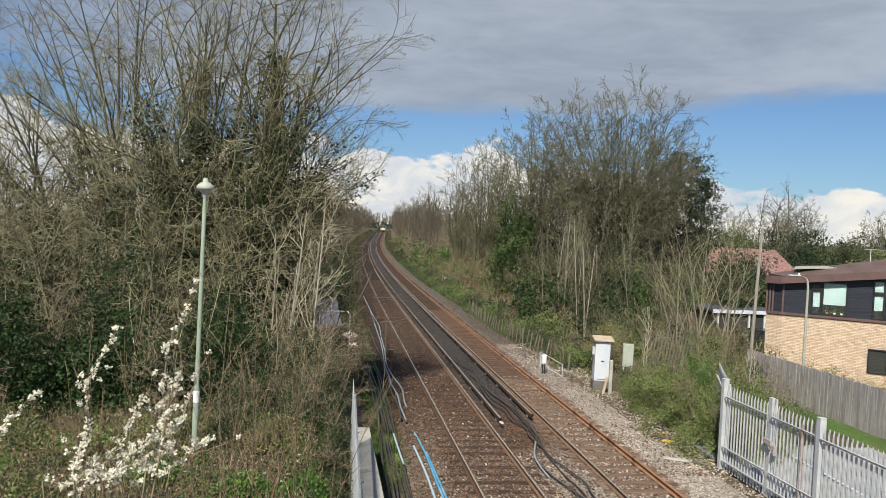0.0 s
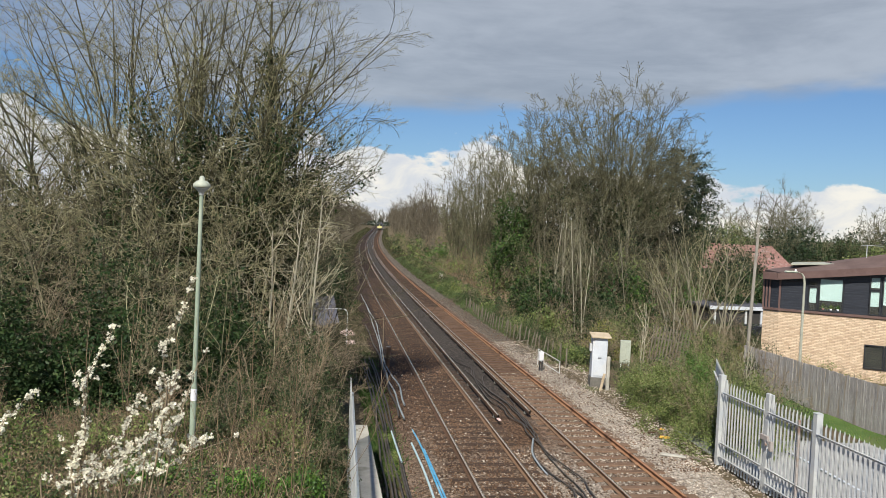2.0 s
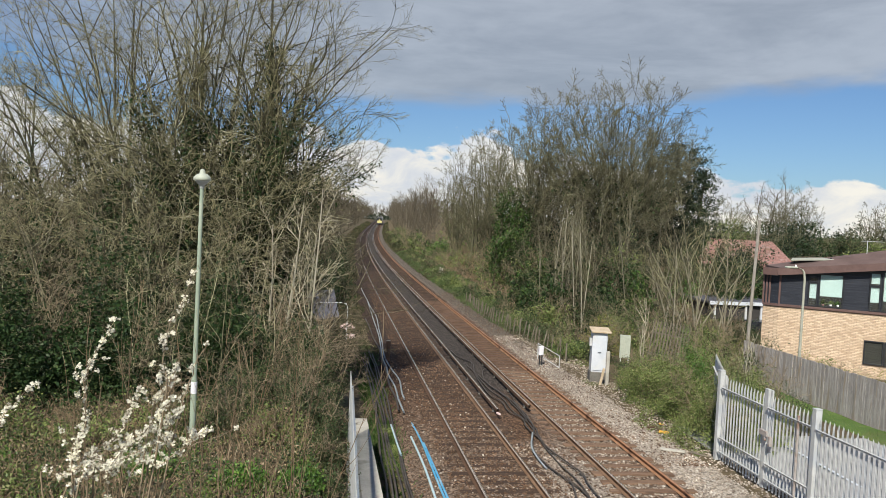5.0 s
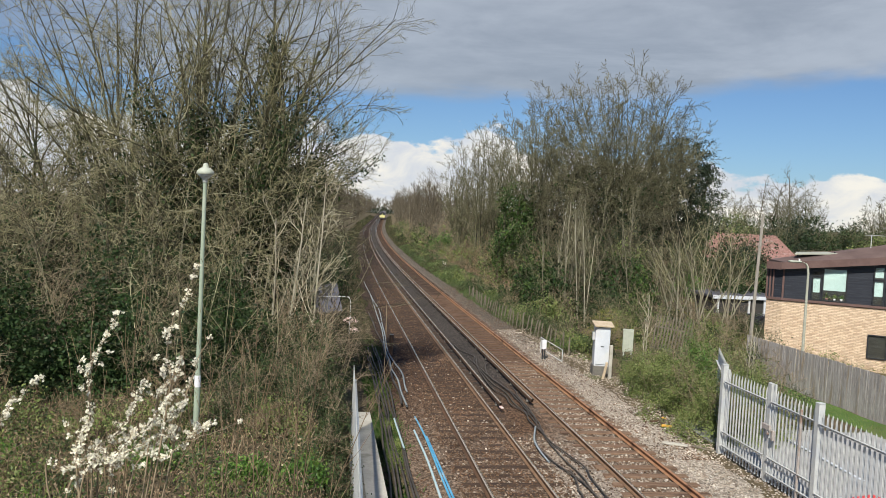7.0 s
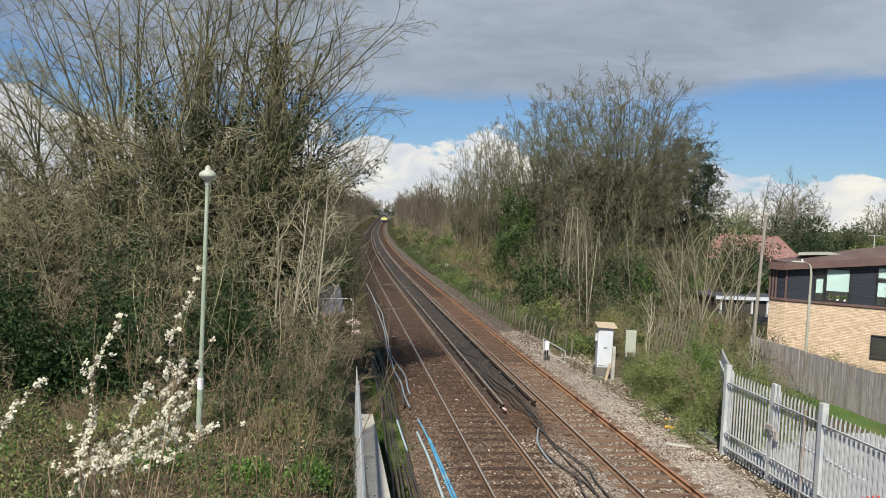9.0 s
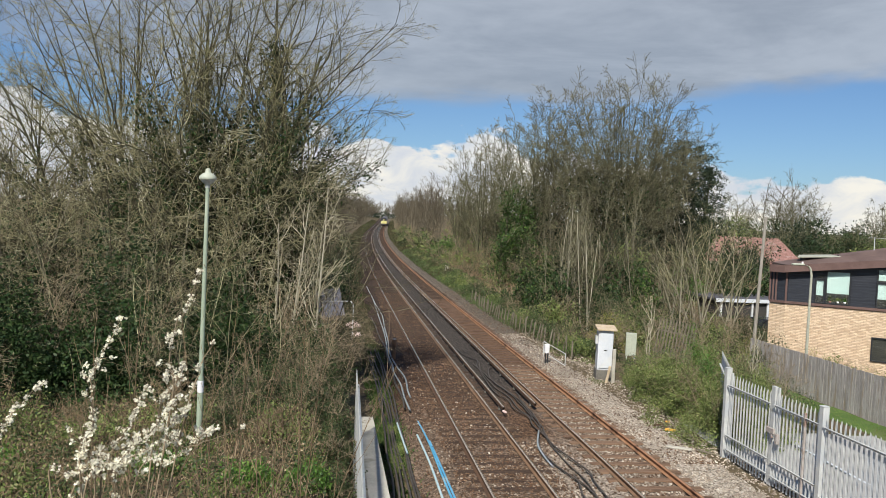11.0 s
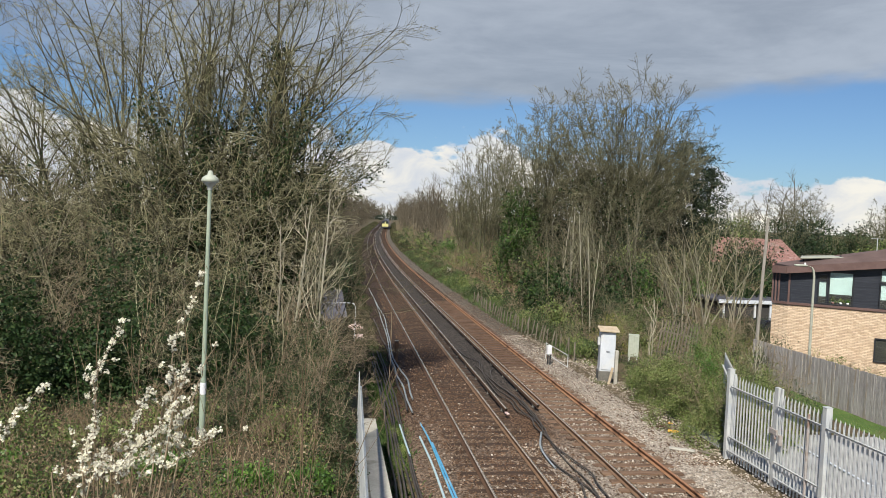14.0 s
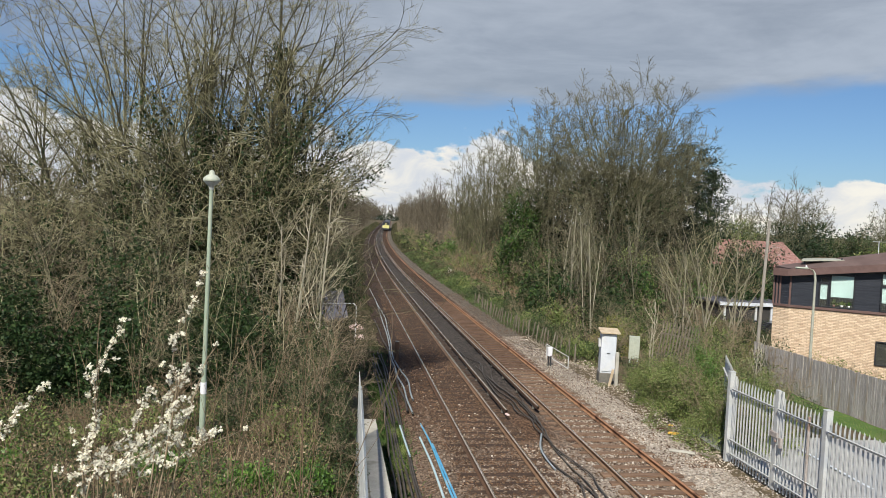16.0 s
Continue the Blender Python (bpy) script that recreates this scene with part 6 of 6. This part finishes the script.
def build_far_houses():
    t = thing("garage", pose(29.3, 55, -1.25, 0, 0, 0), "low garage with a white fascia and flat roof", "garage")
    # wall and door coloured near-black for the shade in the open bays
    part("wall", box((6, 5, 2.4), (3, 2.5, 0)), "unlit_interior", t)
    for x in (0.3, 2.9, 4.2, 5.8):
        part("post", box((0.14, 0.14, 2.4), (x, -0.08, 0), 0.01), "white_paint", t)
    part("door", box((2.4, 0.08, 2.0), (1.6, -0.04, 0.05), 0.01), "unlit_interior", t)
    part("roof", box((6.4, 5.4, 0.2), (3, 2.5, 2.45), 0.02), "slate", t)
    part("fascia", box((6.45, 0.06, 0.28), (3, -0.24, 2.38), 0.01), "white_paint", t)
    t = thing("car", pose(32.2, 52.2, -1.15, 0, 0, 14), "black hatchback parked beside the garage", "car")
    bm = extrude_outline([(-2.0, 0.3), (2.0, 0.3), (2.05, 0.7), (1.2, 0.88), (0.5, 1.42), (-1.3, 1.45), (-2.0, 0.95)], 1.7)
    bmesh.ops.bevel(bm, geom=list(bm.edges), offset=0.06, segments=2, affect="EDGES")
    part("body", bm, "car_black", t)
    bm = extrude_outline([(1.0, 0.92), (0.45, 1.36), (-1.2, 1.38), (-1.6, 0.95)], 1.72)
    part("window", bm, "frame_dark", t)
    for x in (-1.3, 1.25):
        for y in (-0.8, 0.8):
            w = bmesh.new()
            bmesh.ops.create_cone(w, cap_ends=True, segments=18, radius1=0.31, radius2=0.31, depth=0.2, matrix=Matrix.Translation((x, y, 0.31)) @ Matrix.Rotation(math.pi / 2, 4, "X"))
            part("wheel", w, "cable", t)
    t = thing("far_house", pose(43.5, 76, -0.6, 0, 0, -20), "distant house with a hipped red clay-tile roof", "house")
    part("wall", box((8, 6, 4.4), (0, 0, 0)), "mortar", t)
    bm = bmesh.new()
    add_box(bm, (10, 8, 2.6), (0, 0, 4.2))
    for v in bm.verts:
        if v.co.z > 5:
            v.co.x *= 0.62
            v.co.y *= 0.02
    part("roof", bm, "red_tile", t)


def spline(pts, n):
    """Smooth path through the points."""
    p = np.array(pts, dtype=float)
    p = np.vstack([2 * p[0] - p[1], p, 2 * p[-1] - p[-2]])
    t = np.linspace(0, len(pts) - 1.0001, n)
    i = t.astype(int)
    f = (t - i)[:, None]
    a, b, c, d = p[i], p[i + 1], p[i + 2], p[i + 3]
    return 0.5 * (2 * b + (c - a) * f + (2 * a - 5 * b + 4 * c - d) * f ** 2 + (3 * b - a - 3 * c + d) * f ** 3)


def cable(name, pts, r, mat, label, category="cable", group="", n=40, wobble=0.0, seed=0, sides=7):
    P = spline(pts, n)
    rng = np.random.default_rng(seed)
    if wobble:
        k = np.arange(n)
        P[:, 0] += wobble * (np.sin(k * 0.5 + seed) + np.sin(k * 0.23 + seed * 2))
        P[:, 2] += 0.3 * wobble * np.abs(np.sin(k * 0.7 + seed))
    v, f = tubes(P[None], np.full((1, n), r), sides)
    return tagged(place(name, mesh_from(name, v, f, [MAT[mat]], True)), label, category, group)


def build_cables():
    z = -0.24
    for k, (x0, x1, x2, y0, y1) in enumerate([(1.55, 1.70, 1.62, 36, 15), (1.68, 1.82, 1.75, 37, 15), (1.82, 1.90, 1.95, 36, 14), (1.95, 2.08, 2.05, 38, 16), (2.08, 2.12, 2.22, 37, 14), (1.60, 1.60, 1.50, 33, 17)]):
        cable("lineside_cable", [(x0, y0, z), (x0 + 0.1, (2 * y0 + y1) / 3, z + 0.04), (x1, (y0 + 2 * y1) / 3, z), (x2, y1, z + 0.02)], 0.030, "cable", "black trackside cable lying in weeds", "cable", "lineside cables", 50, 0.018, k)
    zz = -0.20
    cable("cable_duct", [(2.69, 72, zz), (2.78, 60, zz), (2.76, 45, zz), (2.54, 35.7, zz), (2.53, 32.4, zz), (2.64, 29.2, zz), (2.58, 25.5, zz + 0.04)], 0.034, "cable_grey", "pale grey flexible duct beside the rail", "duct", "ducts", 60, 0.022, 3)
    cable("cable_duct", [(2.80, 62, zz), (3.0, 51.5, zz), (2.78, 41.7, zz), (2.67, 34.8, zz), (2.86, 31.5, zz), (2.83, 27.4, zz + 0.04)], 0.034, "cable_grey", "pale grey flexible duct beside the rail", "duct", "ducts", 60, 0.022, 8)
    cable("cable_duct", [(2.3, 50, zz - 0.05), (2.45, 40, zz - 0.05), (2.5, 32, zz - 0.05), (2.48, 26, zz - 0.05)], 0.04, "cable", "black flexible duct beside the rail", "duct", "ducts", 50, 0.03, 11)
    cable("blue_duct", [(2.80, 24.6, zz - 0.08), (2.86, 22, zz), (2.88, 18.5, zz), (2.95, 14, zz)], 0.030, "pipe_blue", "bright blue plastic duct on the ballast", "duct", "blue ducts", 30)
    cable("blue_duct", [(2.92, 22.2, zz - 0.04), (2.95, 19, zz), (3.02, 14, zz)], 0.030, "pipe_blue", "bright blue plastic duct on the ballast", "duct", "blue ducts", 30)
    cable("blue_duct", [(2.59, 22.7, zz), (2.67, 20.0, zz), (2.67, 17.3, zz), (2.66, 14, zz)], 0.032, "pipe_pale", "faded blue plastic duct on the ballast", "duct", "blue ducts", 30)
    cable("blue_duct", [(2.05, 23.8, z + 0.1), (2.08, 22, z + 0.1), (2.11, 20.7, z + 0.1)], 0.028, "pipe_pale", "faded blue plastic duct in the weeds", "duct", "blue ducts", 24)
    z = -0.13
    runs = [[(6.15, 38), (6.2, 36.4), (6.55, 35.2), (6.64, 34.6), (6.38, 33.1), (6.34, 31.0), (6.36, 29.0), (6.55, 27.5), (6.53, 25.8), (6.65, 24.6), (6.62, 23.2), (6.48, 21.8), (6.48, 20.2), (6.54, 18.6), (6.45, 17.0), (6.4, 13)],
            [(7.35, 33.6), (6.95, 33.1), (6.66, 32.1), (6.48, 30.4), (6.62, 28.9), (6.82, 27.5), (6.80, 25.4), (6.72, 23.8), (6.30, 22.3), (6.03, 20.9), (6.08, 19.9), (6.24, 18.7), (6.42, 17.6), (6.42, 13)],
            [(6.6, 34.0), (6.26, 31.4), (6.12, 28.4), (6.36, 27.0), (6.33, 25.7), (6.55, 24.6), (6.44, 23.5), (6.52, 22.2), (6.56, 21.0), (6.70, 20.0), (6.80, 19.0), (6.70, 17.8), (6.55, 13)],
            [(7.05, 28.5), (6.92, 27.0), (6.86, 25.2), (6.78, 24.0), (6.62, 22.6), (6.52, 21.4)],
            [(6.28, 34.0), (6.40, 32.0), (6.50, 30.0), (6.70, 28.0), (6.74, 26.0), (6.66, 24.2)],
            [(6.34, 18.8), (6.22, 17.9), (6.08, 17.0), (6.0, 13)]]
    for k, p in enumerate(runs):
        cable("traction_cable", [(x, y, z + 0.02 * (k % 3)) for x, y in p], 0.023, "cable", "thick black traction cable snaking over the ballast", "cable", "traction cables", 90, 0.012, k)
    cable("traction_cable", [(6.44, 22.8, z + 0.06), (6.04, 21.4, z + 0.06), (5.95, 20.4, z + 0.04), (5.98, 19.6, z)], 0.029, "cable_grey", "pale worn length of traction cable", "cable", "traction cables", 20)


def build_lineside():
    """Lath fence, rail, posts and litter along the line."""
    rng = np.random.default_rng(61)
    t = thing("lath_fence", pose(0, 0, -0.22), "old leaning timber post fence with wire", "fence")
    base = bpy.data.meshes.new("stake")
    bm = box((0.07, 0.05, 1.05), (0, 0, 0), 0.01)
    bm.to_mesh(base)
    bm.free()
    base.materials.append(MAT["old_wood"])
    ys = np.arange(35.4, 62, 0.72)
    for y in ys:
        x = 11.45 - 0.042 * (y - 35.4) if y < 52 else 10.75 + 0.03 * (y - 52)
        place("stake", base, t, m=pose(x, y + rng.normal(0, 0.06), float(ground_height(x, y)) + 0.2 + rng.normal(0, 0.05), rng.normal(0, 4), rng.normal(7, 5), rng.normal(0, 15)))
    for z in (0.35, 0.75):
        P = np.array([(11.45 - 0.042 * (y - 35.4) if y < 52 else 10.75 + 0.03 * (y - 52), y, z + 0.03 * math.sin(y)) for y in np.arange(35.4, 62, 0.6)])
        v, f = tubes(P[None], np.full((1, len(P)), 0.008), 4)
        place("wire", mesh_from("wire", v, f, [MAT["rust_dark"]]), t)
    t = thing("handrail", pose(10.62, 35.0, -0.25), "short white-painted metal handrail", "handrail")
    for p, q in (((-0.25, 1.6, 0), (-0.25, 1.6, 0.85)), ((0.12, -0.9, 0), (0.12, -0.9, 0.68)), ((-0.25, 1.6, 0.83), (0.12, -0.9, 0.66)), ((-0.25, 1.6, 0.3), (0.12, -0.9, 0.1))):
        v, f = tubes(np.array([[p, q]], dtype=float), np.full((1, 2), 0.018), 8)
        place("tube", mesh_from("tube", v, f, [MAT["galv"]], True), t)
    t = thing("marker_post", pose(2.73, 35.3, -0.35), "short rust-brown steel post beside the rail", "post")
    part("shaft", lathe([(0.11, 0), (0.11, 1.0), (0.1, 1.06), (0, 1.06)], 12), "rust_dark", t)
    part("top", lathe([(0.10, 1.05), (0.105, 1.07), (0.0, 1.09)], 12), "concrete", t)
    t = thing("concrete_post", pose(11.72, 30.45, -0.25), "short weathered concrete post by the hut", "post")
    part("shaft", box((0.14, 0.13, 1.55), (0, 0, 0), 0.02), "concrete", t)
    t = thing("stake", pose(11.38, 30.4, -0.25, 0, 12, 0), "yellow-brown broken timber stake", "post")
    part("shaft", box((0.10, 0.08, 0.85), (0, 0, 0), 0.015), "roof_board", t)
    palisade("old_palisade", pose(15.95, 36.3, -0.1, 0, 8, -24), 1.9, 2.2, 12, "rusting old palisade fence panel half-hidden by ivy", (0.4, 1.5), group="", mat="old_wood")
    # litter and offcuts on the gravel
    for x, y, s, r, mat, lab in [(10.95, 24.0, (0.42, 0.07, 0.05), 20, "rust_dark", "short rusty steel bar on gravel"), (11.05, 23.3, (0.34, 0.12, 0.08), -25, "orange", "small orange plastic offcut on gravel"), (10.45, 21.4, (0.75, 0.18, 0.05), -28, "concrete", "pale concrete slab fragment on gravel"),
                                 (11.2, 20.9, (0.9, 0.09, 0.05), -55, "old_wood", "loose weathered plank on gravel"), (11.35, 24.2, (0.16, 0.12, 0.1), 10, "orange", "crumpled orange wrapper in ivy"), (5.80, 24.9, (0.10, 0.24, 0.06), 8, "pink_bag", "pale ramp end of the conductor rail")]:
        bm = box(s, (0, 0, 0), min(s) * 0.25)
        ob = part("offcut", bm, mat, None, "", pose(x, y, -0.175 if x > 8 else -0.04, 0, 0, r))
        tagged(ob, lab, "litter")
    # lineside shed and hoop
    t = thing("shed", pose(-0.35, 44, -0.1, 0, 0, 4), "small dark lineside shed with a sloping grey roof", "shed")
    part("wall", box((1.2, 1.6, 0.95), (0, 0.5, 0)), "dark_base", t)
    part("roof", box((1.5, 2.9, 0.06), (-0.1, 0.1, 1.38), 0.01, Euler((radians(27), radians(-8), 0)).to_matrix().to_4x4()), "slate", t, "grey sheet roof")
    t = thing("pipe_hoop", pose(0.3, 40.5, -0.2), "bent galvanised pipe hoop", "pipe")
    P = spline([(-1.2, 0, 2.0), (0.2, 0, 2.05), (0.48, 0, 1.95), (0.55, 0, 1.6), (0.55, 0, 0)], 24)
    v, f = tubes(P[None], np.full((1, 24), 0.03), 8)
    place("pipe", mesh_from("pipe", v, f, [MAT["galv"]], True), t)
    rr = np.random.default_rng(4)
    for x, y, z, s, mat, lab in [(0.95, 43.0, 0.1, 0.45, "pink_bag", "crumpled pale pink plastic sack"), (1.1, 40.8, -0.1, 0.35, "pink_bag", "crumpled pale pink plastic sack"), (-4.0, 30, 1.3, 0.4, "plastic_white", "scrap of white plastic sheet in brambles")]:
        bm = bmesh.new()
        bmesh.ops.create_icosphere(bm, subdivisions=3, radius=s)
        for v in bm.verts:
            v.co *= 0.8 + 0.45 * noise.noise(v.co * 5.0)
            v.co.z = abs(v.co.z) * 0.8
        ob = part("plastic_sack", bm, mat, None, "", pose(x, y, max(z, float(ground_height(x, y)))))
        tagged(ob, lab, "litter")
    # red container end behind the palisade
    t = thing("red_barrow", pose(12.75, 15.9, -0.5, 0, 0, 15), "red plastic bin standing behind the palisade", "bin")
    part("tub", box((0.9, 0.6, 0.55), (0, 0, 0.1), 0.06), "red_paint", t)
    part("rim", box((0.98, 0.68, 0.06), (0, 0, 0.65), 0.02), "red_paint", t)
    for dx in (-0.35, 0.35):
        part("wheel", lathe([(0, 0), (0.1, 0), (0.1, 0.06), (0, 0.06)], 12), "frame_dark", t, m=pose(dx, -0.25, 0.1, 90, 0, 0))
    # yard surface behind the gate
    xs, ys = np.linspace(11.7, 18.9, 20), np.linspace(2, 24, 44)
    me = sheet("yard", xs, ys, lambda x, y: ground_height(x, y) + 0.03, "tarmac")
    tagged(place("yard", me), "worn grey tarmac yard behind the gate", "yard", kind="structure")
    line = part("painted_line", box((0.10, 7.0, 0.006), (0, 0, 0)), "white_paint", None, "", pose(14.62, 19.0, float(ground_height(14.62, 19.0)) + 0.05, 0, 0, -3))
    tagged(line, "worn white line painted on the tarmac", "road marking", kind="structure")
    # mown grass between the yard and the board fence
    me = sheet("lawn", np.linspace(18.9, 20.2, 8), np.linspace(2, 31, 50), lambda x, y: ground_height(x, y) + 0.02, "lawn")
    tagged(place("lawn", me), "short bright green lawn along the fence", "lawn", kind="structure")
    # marker stakes further up the line
    for y in (88, 90):
        t = thing("stake", pose(12.6 + float(lat(y)), y, float(ground_height(12.6 + float(lat(y)), y))), "pale weathered stake beside the line", "post", "pale stakes")
        part("shaft", box((0.14, 0.12, 1.1), (0, 0, 0), 0.02), "concrete", t)


def build_blossom():
    """Blossoming blackthorn in the foreground."""
    rng = np.random.default_rng(71)
    Y = 6.5
    base = (-1.75, Y, float(ground_height(-1.75, Y)))
    t = thing("blossom_shrub", pose(*base), "tall blackthorn shrub with white blossom along bare stems", "shrub")
    # stems as (x, height) in the place, with how much of each is in flower
    stems = [([(-2.06, 4.17), (-1.99, 4.53), (-1.98, 4.95), (-1.89, 5.18), (-1.78, 5.45)], 1.0), ([(-2.26, 4.05), (-2.06, 4.19), (-1.72, 4.39), (-1.36, 4.58), (-1.19, 4.75)], 1.0),
             ([(-1.97, 4.05), (-1.64, 4.29), (-1.32, 4.53), (-1.17, 4.92)], 1.0), ([(-1.59, 4.10), (-1.35, 4.27), (-1.13, 4.44), (-1.0, 4.56)], 1.0), ([(-1.49, 4.48), (-1.39, 4.82), (-1.33, 4.96), (-1.23, 5.15)], 0.8),
             ([(-1.36, 4.63), (-1.37, 5.10), (-1.35, 5.39), (-1.26, 5.58), (-1.08, 5.97)], 0.7), ([(-1.30, 4.4), (-1.19, 4.77), (-1.10, 5.11), (-0.98, 5.33)], 0.4), ([(-1.97, 4.05), (-1.76, 4.43), (-1.59, 4.72), (-1.52, 4.91)], 0.8),
             ([(-2.75, 4.2), (-2.64, 4.52), (-2.54, 4.70), (-2.44, 4.89)], 0.9), ([(-2.06, 4.05), (-2.02, 4.34), (-1.99, 4.62)], 1.0), ([(-1.5, 4.2), (-1.17, 4.44), (-0.85, 4.51), (-0.62, 4.57)], 0.4), ([(-1.93, 4.10), (-1.69, 4.34), (-1.45, 4.58), (-1.28, 4.84)], 1.0),
             ([(-2.1, 3.9), (-1.8, 4.12), (-1.5, 4.30), (-1.3, 4.42)], 1.0), ([(-1.8, 4.0), (-1.72, 4.25), (-1.60, 4.50)], 0.9)]
    stems = [([(x - base[0], z - base[2]) for x, z in pts], much) for pts, much in stems]
    wood, side, C = Heap(), Heap(), []
    petal = np.random.default_rng(72)
    for pts, much in stems:
        path = spline([(0, 0, 0)] + [(x, rng.normal(0, 0.12), z) for x, z in pts], 26)
        path[1:] += rng.normal(size=(25, 3)) * 0.008
        wood.add(*tubes(path[None], np.linspace(0.009, 0.003, 26)[None], 5, True))
        for k in range(7, 26):
            p = path[k]
            d = unit(rng.normal(size=3) + np.array([0, 0, 0.5]))
            L = rng.uniform(0.04, 0.17) * (1.3 - k / 26)
            tw = np.array([p, p + d * L * 0.5 + rng.normal(size=3) * 0.008, p + d * L + np.array([0, 0, 0.02])])
            side.add(*tubes(tw[None], np.array([[0.003, 0.0025, 0.0015]]), 3, True))
            if rng.random() < much * (0.25 if len(pts) == 4 and much == 0.4 and k < 21 else 1.0):
                for q in [p] + ([p + d * L] if rng.random() < 0.6 else []):
                    m = petal.integers(7, 18)
                    C.extend(q + unit(petal.normal(size=(m, 3))) * petal.uniform(0.006, 0.032, (m, 1)))
    place("stem", wood.mesh("stem", "twig_brown"), t)
    tagged(place("spur", side.mesh("spur", "twig_brown"), t), kind="stuff")
    C = np.array(C)
        # five petals to a flower
    k = len(C)
    nrm = unit(rng.normal(size=(k, 3)) + np.array([-0.1, -0.6, 0.5]))
    u = unit(np.cross(nrm, rng.normal(size=(k, 3))))
    w = np.cross(nrm, u)
    r = petal.uniform(0.010, 0.0145, (k, 1))
    V = []
    for a in np.arange(5) * 2 * np.pi / 5:
        d1, d2, d0 = [u * np.cos(a + o) + w * np.sin(a + o) for o in (-0.45, 0.45, 0)]
        V.append(np.stack([C, C + (d1 * 0.75 + nrm * 0.15) * r, C + (d0 + nrm * 0.35) * r, C + (d2 * 0.75 + nrm * 0.15) * r], 1))
    V = np.concatenate(V).reshape(-1, 3)
    place("blossom", mesh_from("blossom", V, np.arange(len(V)).reshape(-1, 4), [MAT["blossom"]]), t, "clustered white five-petalled flowers")
    # bare whips beside the lamp
    rng = np.random.default_rng(73)
    for k in range(20):
        x, y = rng.uniform(-2.4, -0.3), rng.uniform(8.0, 12.0)
        h = rng.uniform(1.8, 3.6) + (0.5 if k < 4 else 0)
        e = thing("whip_shrub", pose(x, y, float(ground_height(x, y))), "thin reddish-brown bare whip of young growth", "shrub", "bare whips")
        paths = grow(rng, (0, 0, 0), (rng.normal(0.08, 0.16), 0, 1), h, 0.008, [(6, 0.35, 0.5, 4), (3, 0.4, 0.6, 2)], up=(0.0, 0.4), wander=0.04, spread=(0.3, 0.6), first=0.3)
        hp = Heap()
        for lv, (P, R) in enumerate(paths):
            hp.add(*tubes(P, np.maximum(R, 0.002), 4, lv == 2))
        place("shoot", hp.mesh("shoot", "dead_stalk"), e)


# ---------------------------------------------------------------- train
def build_train():
    cars = []
    for k in range(3):
        t = thing("railcar", pose(0, 0, 0), "multiple-unit railcar with a yellow front end" if k == 0 else "grey and blue railcar coupled behind", "train", "train")
        L = 20.0
        prof = [(-1.32, 1.0), (1.32, 1.0), (1.4, 1.9), (1.36, 2.9), (1.1, 3.55), (0.6, 3.78), (-0.6, 3.78), (-1.1, 3.55), (-1.36, 2.9), (-1.4, 1.9)]
        bm = extrude_outline(prof, L)
        bmesh.ops.translate(bm, vec=(0, L / 2, 0), verts=bm.verts)
        part("body", bm, "train_blue", t)
        bm = extrude_outline([(-1.11, 3.54), (1.11, 3.54), (0.6, 3.80), (-0.6, 3.80)], L - 0.2)
        bmesh.ops.translate(bm, vec=(0, L / 2, 0), verts=bm.verts)
        part("roof", bm, "train_dark", t)
        for y in (3, 17):
            bg = part("bogie", box((2.2, 3.2, 0.6), (0, y, 0.35), 0.03), "train_dark", t)
            for dy in (-1.1, 1.1):
                for sx in (-0.75, 0.75):
                    w = bmesh.new()
                    bmesh.ops.create_cone(w, cap_ends=True, segments=18, radius1=0.42, radius2=0.42, depth=0.12, matrix=Matrix.Translation((sx, y + dy, 0.42)) @ Matrix.Rotation(math.pi / 2, 4, "Y"))
                    part("wheel", w, "rust_dark", bg)
        if k == 0:
            bm = extrude_outline([(-1.3, 1.02), (1.3, 1.02), (1.37, 1.9), (1.36, 2.3), (-1.36, 2.3), (-1.37, 1.9)], 0.12)
            part("front_panel", bm, "train_yellow", t, "yellow warning panel")
            bm = extrude_outline([(-1.35, 2.3), (1.35, 2.3), (1.08, 3.5), (0.6, 3.74), (-0.6, 3.74), (-1.08, 3.5)], 0.10)
            part("cab_front", bm, "train_dark", t)
            for x in (-0.72, 0.72):
                part("windscreen", box((1.0, 0.04, 0.85), (x, -0.07, 2.42), 0.03), "frame_dark", t)
            part("gangway", box((0.42, 0.2, 2.1), (0, -0.08, 1.1), 0.02), "train_yellow", t)
            for x in (-0.95, 0.95):
                part("headlight", lathe([(0.0, 0), (0.11, 0), (0.1, 0.03), (0, 0.03)], 12), "plastic_white", t, m=pose(x, -0.06, 1.55, 90, 0, 0))
            part("valance", box((2.4, 0.3, 0.55), (0, 0.05, 0.45), 0.03), "train_dark", t)
        cars.append(t)
    return cars


def car_pose(y):
    s = (RAILS[2] + RAILS[3]) / 2
    y2 = y + 20
    a = math.degrees(math.atan2(float(lat(y2) - lat(y)), 20))
    p = math.degrees(math.atan2(float(rise(y2) - rise(y)), 20))
    return Matrix.Translation((s + float(lat(y)), y, float(rise(y)))) @ pose(0, 0, 0, p, 0, -a)


# ---------------------------------------------------------------- build
big_thicket_tree()
skirt_brush()
right_wood()
yard_green()
far_woods()
build_gate()
build_left_fence()
build_hut()
build_lamps()
build_wood_fence()
build_house()
build_far_houses()
build_cables()
build_lineside()
build_blossom()
CARS = build_train()


def motions():
    for k, c in enumerate(CARS):
        walk(c, [(t, car_pose(460 - 9.5 * t + 20.5 * k)) for t in range(0, 17, 2)])


motions()
